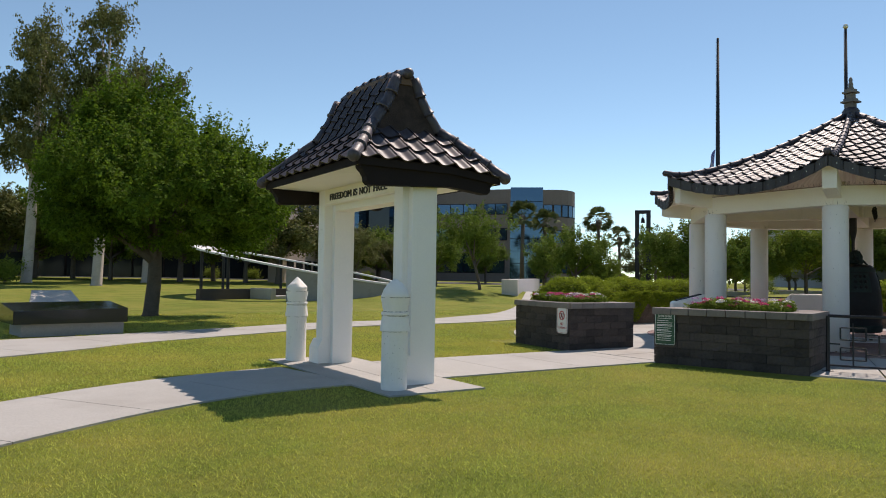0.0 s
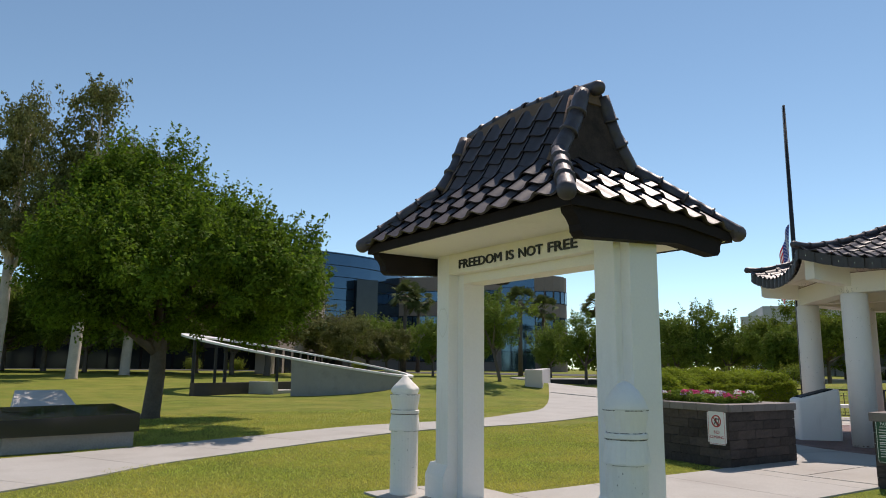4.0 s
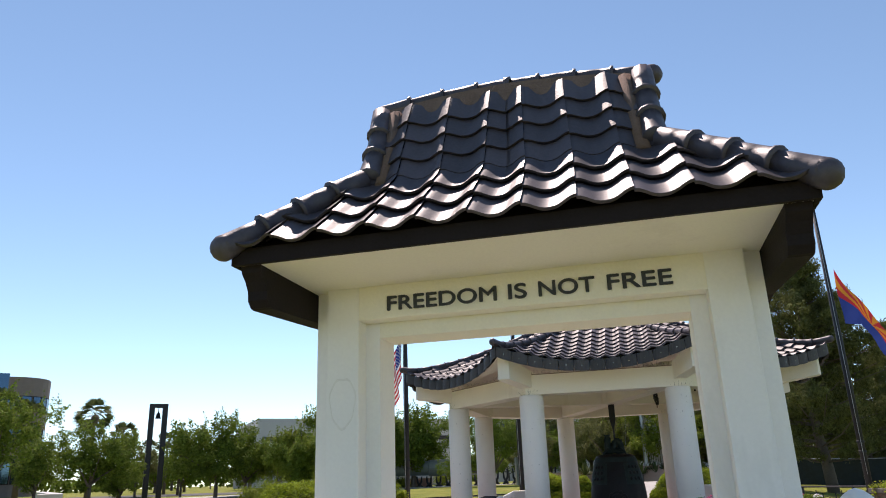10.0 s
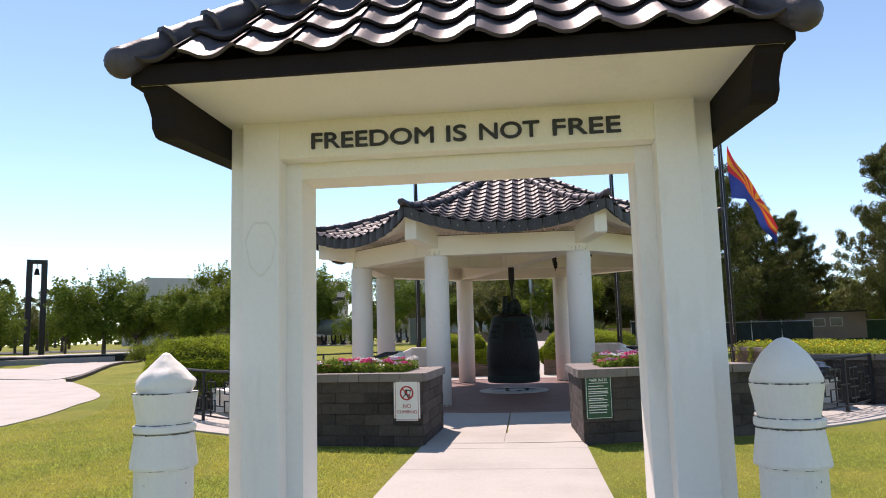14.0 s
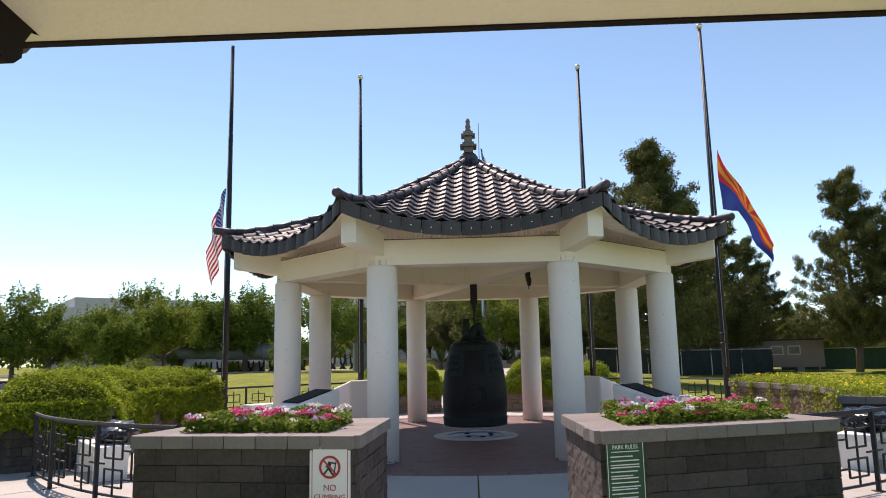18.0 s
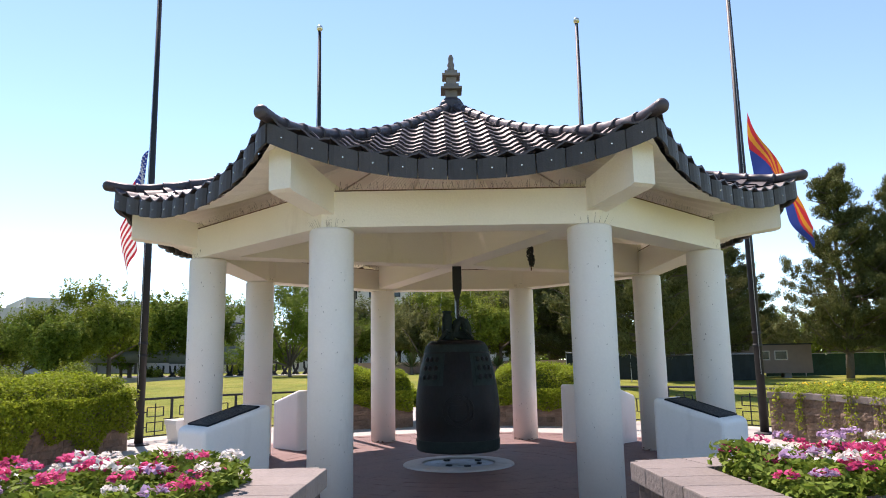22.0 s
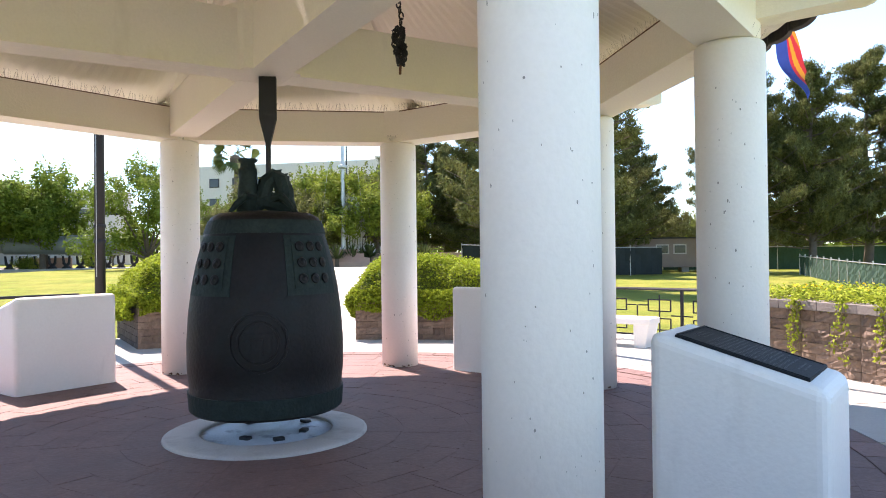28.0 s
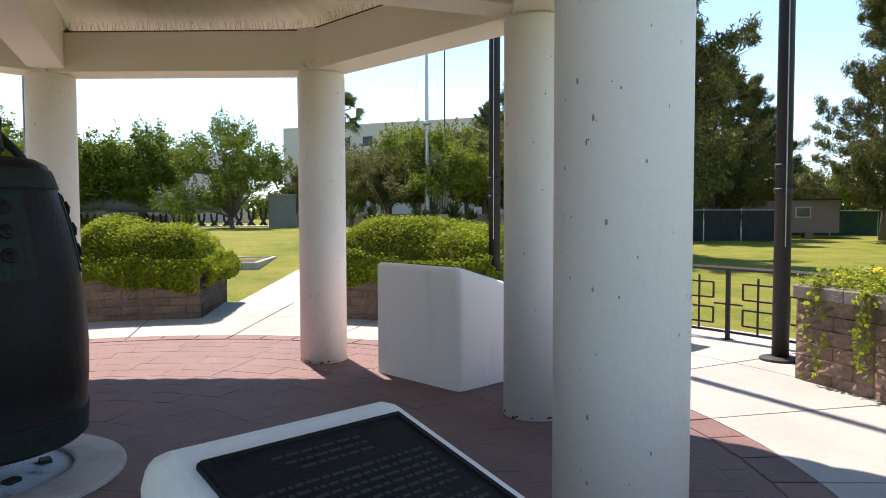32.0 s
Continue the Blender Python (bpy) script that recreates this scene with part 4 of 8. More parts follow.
    part("ceiling", bm, CREAM, p, "cream ribbed ceiling under the roof tiles")
    # eave tiles: a dark hanging tile under each roll, each with a pale nail
    n_col = 13
    for f in range(8):
        for c in range(n_col):
            t0, t1 = -1 + 2 * c / n_col, -1 + 2 * (c + 1) / n_col
            bm = bmesh.new()
            a, b = roof_point(45 * f, 1.0, t0), roof_point(45 * f, 1.0, t1)
            out = Matrix.Rotation(radians(45 * f), 3, 'Z') @ Vector((1, 0, 0))
            jut = 0.008 * (c % 2)
            arc = []
            for k in range(6):
                q = a.lerp(b, 0.015 + 0.97 * k / 5)
                bow = 0.034 * math.sin(math.pi * k / 5) ** 0.7 + jut
                arc.append([bm.verts.new(q + out * (d + bow - 0.012) + Vector((0, 0, dz))) for d, dz in ((0, 0.03), (0.028, 0.03), (0.034, -0.172 - 0.012 * math.sin(math.pi * k / 5)), (0.0, -0.165))])
            for u, v in zip(arc, arc[1:]):
                for k in range(4):
                    bm.faces.new((u[k], u[(k + 1) % 4], v[(k + 1) % 4], v[k]))
            bm.faces.new(arc[0])
            bm.faces.new(arc[-1][::-1])
            bmesh.ops.recalc_face_normals(bm, faces=bm.faces)
            et = part("eave_tile", bm, EAVE, p)
            if 2 <= f <= 6:
                bm = bmesh.new()
                q = a.lerp(b, 0.5) + out * (0.054 + jut) + Vector((0, 0, -0.075))
                m = Matrix.Translation(q) @ Matrix.Rotation(radians(45 * f), 4, 'Z') @ Matrix.Rotation(radians(90), 4, 'Y')
                bmesh.ops.create_cone(bm, cap_ends=True, segments=8, radius1=0.011, radius2=0.008, depth=0.014, matrix=m)
                part("nail_cap", bm, GOLD, et)
    # tiles of each face
    n_row = 15
    for f in range(8):
        ang = 45 * f

        def surf(u, v, ang=ang):
            s = 1.012 - v
            half = TIP_R * math.sin(radians(22.5)) * s
            t = max(-1, min(1, u / half)) if half > 1e-6 else 0
            e = 1e-3
            q = roof_point(ang, s, t)
            ds = roof_point(ang, s - e, t) - roof_point(ang, s + e, t)
            dt = roof_point(ang, s, t + e) - roof_point(ang, s, t - e)
            nrm = dt.cross(ds) * -1
            nrm.normalize()
            if nrm.z < 0:
                nrm = -nrm
            return q, nrm

        def clamp(v):
            lim = TIP_R * math.sin(radians(22.5)) * (1.012 - min(v, 0.95)) * 0.99
            return -lim, lim
        w = 2 * TIP_R * math.sin(radians(22.5)) / n_col
        joined_v, joined_f = [], []
        for r in range(n_row):
            v0, v1 = 0.93 * r / n_row, 0.93 * (r + 1) / n_row
            for c in range(n_col):
                u0 = (c - n_col / 2) * w
                if clamp(v0)[1] <= abs(u0 + w / 2) - w * 0.4:
                    continue
                vs, fs = tile_mesh(surf, u0, u0 + w, v0, v1, 0.05, clamp, nu=6)
                if f in (3, 4, 5):
                    obj("roof_tile", mesh_from("roof_tile", vs, fs), TILE, p)
                else:
                    o = len(joined_v)
                    joined_v += vs
                    joined_f += [tuple(k + o for k in q) for q in fs]
        if joined_v:
            obj("roof_tiles", mesh_from("roof_tiles", joined_v, joined_f), TILE_JOIN, p)["kind"] = "stuff"
    for ang in col_angles:
        pts = []
        for k in range(17):
            s = 1.02 - 0.98 * k / 16
            q = roof_point(ang - 22.5, s, 1)
            up = 0.075 + (0.02 if k == 0 else 0)
            pts.append((q.x, q.y, q.z + up))
        roll_run(p, pts, 0.068, "hip_tile", 10, seg=0.36)
    # finial
    bm = bmesh.new()
    lathe(bm, [(0.22, 5.55), (0.2, 5.80), (0.16, 5.86), (0.10, 5.90)], 12)
    part("finial_base", bm, TILE, p)
    for z, w in ((5.88, 0.10), (6.12, 0.085)):
        bm = bmesh.new()
        box(bm, -w, w, -w, w, z, z + 0.13, bevel=0.008)
        box(bm, -w * 1.75, w * 1.75, -w * 1.75, w * 1.75, z + 0.13, z + 0.175, bevel=0.008)
        box(bm, -w * 1.25, w * 1.25, -w * 1.25, w * 1.25, z + 0.175, z + 0.24, bevel=0.008)
        part("finial_tier", bm, CAP, p, "weathered stone lantern tier")
    bm = bmesh.new()
    lathe(bm, [(0.05, 6.35), (0.075, 6.38), (0.06, 6.42), (0.05, 6.44), (0.062, 6.48), (0.045, 6.53), (0.04, 6.56), (0.05, 6.60), (0.025, 6.66), (0.0, 6.68)], 12)
    part("finial_tip", bm, CAP, p, smooth=True)
    return p


pavilion()

# the bell and what hangs in the pavilion


def bell():
    b = thing("bronze_bell", "large dark bronze bell with green patina hanging from the hub", "bell", (CX, CY, 0))
    bm = bmesh.new()
    outer = [(0.630, 0.24), (0.643, 0.26), (0.655, 0.42), (0.650, 0.43), (0.668, 0.6), (0.670, 0.8), (0.655, 1.05), (0.625, 1.28), (0.585, 1.48), (0.535, 1.66), (0.49, 1.80), (0.462, 1.86), (0.40, 1.895), (0.2, 1.915), (0.0, 1.92)]
    inner = [(0.0, 1.82), (0.38, 1.78), (0.5, 1.5), (0.58, 1.0), (0.6, 0.5), (0.6, 0.25)]
    outer = [(0.975 * r, z) for r, z in outer]
    lathe(bm, inner + outer, 64)
    part("body", bm, BRONZE, b, smooth=True)
    prof = [(z, r) for r, z in outer]

    def radius(z):
        for (z0, r0), (z1, r1) in zip(prof, prof[1:]):
            if z0 <= z <= z1:
                return r0 + (r1 - r0) * (z - z0) / max(1e-6, z1 - z0)
        return 0.5

    def strip(z0, z1, a0, a1, lift, name, material, label="", n=None):
        n = n or max(2, round((a1 - a0) / 6))
        bm = bmesh.new()
        rows = [z0 + (z1 - z0) * k / 4 for k in range(5)]
        g = []
        for i in range(n + 1):
            a = radians(a0 + (a1 - a0) * i / n)
            g.append([[bm.verts.new(((radius(z) + d) * math.cos(a), (radius(z) + d) * math.sin(a), z)) for z in rows] for d in (-0.01, lift)])
        for i in range(n):
            for k in range(4):
                bm.faces.new((g[i][1][k], g[i + 1][1][k], g[i + 1][1][k + 1], g[i][1][k + 1]))
            for k in (0, 4):
                bm.faces.new((g[i][0][k], g[i + 1][0][k], g[i + 1][1][k], g[i][1][k]))
        if abs(a1 - a0) < 359:
            for i in (0, n):
                for k in range(4):
                    bm.faces.new((g[i][0][k], g[i][1][k], g[i][1][k + 1], g[i][0][k + 1]))
        return part(name, bm, material, b, label)
    strip(0.262, 0.415, 0, 360, 0.012, "lower_band", PATINA, "green patinated lower band", 60)
    strip(1.72, 1.83, 0, 360, 0.010, "upper_band", PATINA, "green patinated shoulder band", 60)
    for a in (135, 225, 315, 45):
        strip(1.22, 1.70, a - 24, a + 24, 0.008, "panel_border", PATINA)
        field = strip(1.27, 1.69, a - 18, a + 18, 0.016, "boss_panel", PATINA, "green panel with nine round bosses")
        for i in range(3):
            for k in range(3):
                z = 1.35 + 0.13 * i
                ang = a - 11 + 11 * k
                bm = bmesh.new()
                m = Matrix.Rotation(radians(ang), 4, 'Z') @ Matrix.Translation((radius(z) + 0.016, 0, z)) @ Matrix.Rotation(radians(78), 4, 'Y')
                lathe(bm, [(0.042, 0.0), (0.042, 0.008), (0.034, 0.012), (0.026, 0.010), (0.02, 0.016), (0.0, 0.022)], 14, m=m)
                part("boss", bm, BRONZE, field, smooth=True)
    for a in (180, 0):
        zc = 0.86
        bm = bmesh.new()

        def wrap(y, z, h):
            r = radius(zc + z) + h
            t = radians(a) + y / r
            return bm.verts.new((r * math.cos(t), r * math.sin(t), zc + z))
        for r0, r1, h in ((0.215, 0.24, 0.012), (0.15, 0.172, 0.010)):
            rings = [[wrap(rr * math.cos(2 * math.pi * k / 40), rr * math.sin(2 * math.pi * k / 40), hh) for k in range(40)] for rr, hh in ((r0, -0.01), (r0 + 0.004, h), (r1 - 0.004, h), (r1, -0.01))]
            for u, v in zip(rings, rings[1:]):
                for k in range(40):
                    bm.faces.new((u[k], u[(k + 1) % 40], v[(k + 1) % 40], v[k]))
        for y0, y1, z0, z1 in ((-0.115, 0.115, 0.045, 0.075), (-0.10, -0.06, -0.075, 0.045), (0.06, 0.10, -0.075, 0.045), (-0.035, 0.035, -0.10, 0.03)):
            nn = 5
            top = [[wrap(y0 + (y1 - y0) * k / nn, z, 0.011) for k in range(nn + 1)] for z in (z0, z1)]
            low = [[wrap(y0 + (y1 - y0) * k / nn, z, -0.01) for k in range(nn + 1)] for z in (z0, z1)]
            for k in range(nn):
                bm.faces.new((top[0][k], top[0][k + 1], top[1][k + 1], top[1][k]))
                bm.faces.new((low[0][k], low[0][k + 1], top[0][k + 1], top[0][k]))
                bm.faces.new((top[1][k], top[1][k + 1], low[1][k + 1], low[1][k]))
            for k in (0, nn):
                bm.faces.new((low[0][k], top[0][k], top[1][k], low[1][k]))
        part("medallion", bm, BRONZE, b, "round relief medallion")
    # dragon-shaped loop and the flute on the crown
    bm = bmesh.new()
    lathe(bm, [(0.10, 1.90), (0.085, 2.05), (0.075, 2.2), (0.08, 2.24), (0.075, 2.28), (0.065, 2.29), (0.06, 2.33), (0.078, 2.345), (0.078, 2.365), (0.0, 2.365)], 16, (-0.03, 0.14))
    part("flute", bm, PATINA, b, smooth=True)
    bm = bmesh.new()
    arch = [(0.0, -0.30, 1.93), (0.0, -0.24, 2.02), (0.02, -0.22, 2.14), (0.0, -0.17, 2.27), (0.0, -0.10, 2.31), (0.0, -0.02, 2.24), (0.0, 0.02, 2.12), (0.0, 0.06, 2.02), (0.0, 0.14, 1.96)]
    tube(bm, arch, [0.07, 0.10, 0.11, 0.10, 0.09, 0.095, 0.10, 0.09, 0.08], 10)
    for k, (x, y, z) in enumerate(arch[1:6]):
        bmesh.ops.create_cone(bm, segments=6, radius1=0.035, radius2=0.0, depth=0.07, matrix=pose(x, y - 0.07, z + 0.06, 50, 0, 0))
    for sx in (-1, 1):
        for sy in (-1, 1):
            tube(bm, [(sx * 0.05, sy * 0.10, 2.06), (sx * 0.15, sy * 0.2, 2.08), (sx * 0.2, sy * 0.30, 1.98), (sx * 0.24, sy * 0.36, 1.9)], [0.05, 0.045, 0.035, 0.025], 8)
    for v in bm.verts:
        v.co += 0.012 * Vector((noise.noise(v.co * 22), noise.noise(v.co * 22 + Vector((7, 3, 1))), noise.noise(v.co * 22 + Vector((1, 9, 4)))))
    bmesh.ops.transform(bm, matrix=Matrix.Translation((0, 0, 1.9)) @ Matrix.Diagonal((0.85, 0.74, 0.78, 1)) @ Matrix.Translation((0, 0, -1.9)), verts=bm.verts)
    tube(bm, [(0.0, 0.19, 1.93), (0.02, 0.10, 2.0), (0.0, 0.0, 2.02), (0.02, -0.12, 1.98), (0.0, -0.22, 1.93)], [0.06, 0.10, 0.085, 0.09, 0.05], 10)
    part("dragon_loop", bm, PATINA, b, "green cast dragon hanging loop")
    bm = bmesh.new()
    outl = [(-0.072, 3.085), (0.072, 3.085), (0.072, 2.72), (0.02, 2.50), (0.018, 2.24), (-0.018, 2.24), (-0.02, 2.50), (-0.072, 2.72)]
    a = [bm.verts.new((-0.04, y, z)) for y, z in outl]
    c = [bm.verts.new((0.04, y, z)) for y, z in outl]
    for i in range(len(outl)):
        j = (i + 1) % len(outl)
        bm.faces.new((a[i], a[j], c[j], c[i]))
    bm.faces.new(a)
    bm.faces.new(c[::-1])
    bmesh.ops.transform(bm, matrix=pose(0, -0.03, 0), verts=bm.verts)
    part("hanger", bm, BLACK_METAL, b, "black iron hanger plate")
    return b


bell()


def bell_basin():
    b = thing("resonance_basin", "round grey stone basin set in the floor beneath the bell", "basin", (CX, CY, 0))
    bm = bmesh.new()
    lathe(bm, [(0.86, 0.0), (0.85, 0.035), (0.83, 0.045), (0.57, 0.055), (0.555, 0.05), (0.55, 0.02)], 64)
    part("rim", bm, mat("pale_basin_concrete", (0.47, 0.46, 0.45), 0.75, vary=0.15, scale=3, spots=(0.3, 0.29, 0.28), spot_scale=2.5, spot_lo=0.5, spot_hi=0.75), b, "worn pale concrete rim", smooth=False)
    bm = bmesh.new()
    lathe(bm, [(0.552, 0.03), (0.50, 0.024), (0.42, 0.015), (0.2, 0.008), (0.0, 0.006)], 64)
    part("bowl", bm, mat("blue_grey_bowl_paint", (0.50, 0.53, 0.57), 0.6, vary=0.2, scale=4, spots=(0.16, 0.17, 0.19), spot_scale=5, spot_lo=0.55, spot_hi=0.7), b, "stained blue-grey bowl", smooth=True)
    for k, (a, r) in enumerate(((200, 0.36), (255, 0.32), (310, 0.4), (150, 0.3), (30, 0.36))):
        bm = bmesh.new()
        box(bm, r - 0.03, r + 0.035, -0.045, 0.045, 0.012, 0.055, Matrix.Rotation(radians(a), 4, 'Z'), bevel=0.01)
        part("floor_lamp_fitting", bm, BLACK_METAL, b, "small black lamp fitting")


bell_basin()


def chain_hoist(at, z_top, z_bundle, z_low, label, seed, lean=0.0):
    """A chain let down from the ceiling, its spare length wound into a bundle with one straight end."""
    h = thing("striker_chain", label, "chain", (at[0], at[1], 0), group="chains under the pavilion roof")
    rng = random.Random(seed)
    n = int((z_top - z_bundle) / 0.043)
    for k in range(n):
        bm = bmesh.new()
        m = pose(0.012 * math.sin(0.9 * k), lean * (1 - k / n) + 0.01 * math.sin(1.3 * k), z_top - 0.02 - 0.043 * k, 90, 0, 90 * (k % 2) + 20)
        q = [m @ Vector((0.017 * math.cos(t), 0.029 * math.sin(t), 0)) for t in [2 * math.pi * i / 10 for i in range(11)]]
        tube(bm, q, 0.0065, 6, False)
        part("chain_link", bm, BLACK_METAL, h)
    L = z_bundle - z_low
    for k in range(58):
        f = (k % 29) / 28
        wide = 0.010 + 0.022 * math.sin(math.pi * min(1, 0.15 + 0.8 * f)) ** 0.8
        a = rng.uniform(0, 2 * math.pi)
        bm = bmesh.new()
        m = pose(wide * math.cos(a), wide * math.sin(a) + 0.012 * math.sin(5 * f), z_bundle - L * f, 90 + rng.gauss(0, 22), rng.gauss(0, 22), math.degrees(a) + rng.uniform(-50, 50))
        q = [m @ Vector((0.017 * math.cos(t), 0.029 * math.sin(t), 0)) for t in [2 * math.pi * i / 8 for i in range(9)]]
        tube(bm, q, 0.0075, 5, False)
        part("chain_link", bm, BLACK_METAL, h)
    bm = bmesh.new()
    tube(bm, [(0, 0, z_low + 0.05), (0.004, 0, z_low - 0.03), (0, 0.003, z_low - 0.085)], 0.010, 6)
    part("chain_end", bm, RUST, h)
    return h


chain_hoist((17.0, 8.2), 3.86, 3.18, 2.94, "rusty chain wound into a bundle, hanging from the ceiling", 3)
hook = chain_hoist((18.19, 7.25), 3.98, 3.66, 3.39, "dark chain bundle with an iron shackle, hanging from the ceiling", 8)
bm = bmesh.new()
box(bm, -0.05, 0.05, -0.02, 0.02, 3.29, 3.33, bevel=0.008)
box(bm, -0.09, 0.03, -0.015, 0.015, 3.345, 3.37, bevel=0.006)
part("shackle", bm, BLACK_METAL, hook)

# inscription pedestals


def pedestal(ang, w):
    p = thing("inscription_pedestal", "white concrete pedestal with a sloping bronze plaque", "pedestal", (*polar(3.50, ang), 0.018), ang, group="pedestals round the bell")
    bm = bmesh.new()
    # local x points away from the bell
    d, hi, lo = 0.86, 1.098, 0.86
    vs = []
    for x, z1 in ((0, hi), (d, lo)):
        for y in (-w, w):
            vs.append([bm.verts.new((x, y, 0)), bm.verts.new((x, y, z1))])
    a, b, c, e = vs
    for f in ((a[0], a[1], b[1], b[0]), (c[0], e[0], e[1], c[1]), (a[0], c[0], c[1], a[1]), (b[0], b[1], e[1], e[0]), (a[1], c[1], e[1], b[1]), (a[0], b[0], e[0], c[0])):
        bm.faces.new(f)
    bm.edges.ensure_lookup_table()
    ed = [k for k in bm.edges if max(v.co.z for v in k.verts) > 0.5]
    bmesh.ops.bevel(bm, geom=ed, offset=0.06, segments=4, affect='EDGES', profile=0.5)
    part("body", bm, WHITE, p, smooth=False)
    slope = math.degrees(math.atan2(hi - lo, d))
    m = pose(0.44, 0, hi - (hi - lo) * 0.44 / d, 0, slope, 0)
    bm = bmesh.new()
    box(bm, -0.335, 0.335, -0.25, 0.25, -0.02, 0.014, bevel=0.005)
    bmesh.ops.transform(bm, matrix=m, verts=bm.verts)
    plq = part("plaque", bm, PLAQUE, p, "dark bronze plaque with raised text lines")
    bm = bmesh.new()
    for sx0, sx1, sy0, sy1 in ((-0.33, -0.317, -0.245, 0.245), (0.317, 0.33, -0.245, 0.245), (-0.317, 0.317, -0.245, -0.233), (-0.317, 0.317, 0.233, 0.245)):
        box(bm, sx0, sx1, sy0, sy1, 0.01, 0.019)
    bmesh.ops.transform(bm, matrix=m, verts=bm.verts)
    part("plaque_border", bm, PLAQUE, plq)
    rng = random.Random(5)
    bm = bmesh.new()
    for i in range(24):
        x = -0.285 + i * 0.0242
        y, end = -0.205, 0.205
        if i in (0, 1, 2, 22, 23):
            y, end = -0.12 + 0.02 * (i % 3), 0.12
        if i in (3, 21):
            continue
        while y < end - 0.02:
            l = rng.uniform(0.008, 0.034)
            box(bm, x, x + 0.0085, y, min(y + l, end), 0.012, 0.0158)
            y += l + 0.007
            if rng.random() < 0.02:
                break
    bmesh.ops.transform(bm, matrix=m, verts=bm.verts)
    part("raised_text", bm, PLAQUE_TEXT, plq)["kind"] = "stuff"
    return p


near = pedestal(225, 0.327)
copy_thing(near, pose(*polar(3.50, 135), 0.018, 0, 0, 135))
far = pedestal(315, 0.58)
copy_thing(far, pose(*polar(3.50, 45), 0.018, 0, 0, 45))

# planters of masonry block


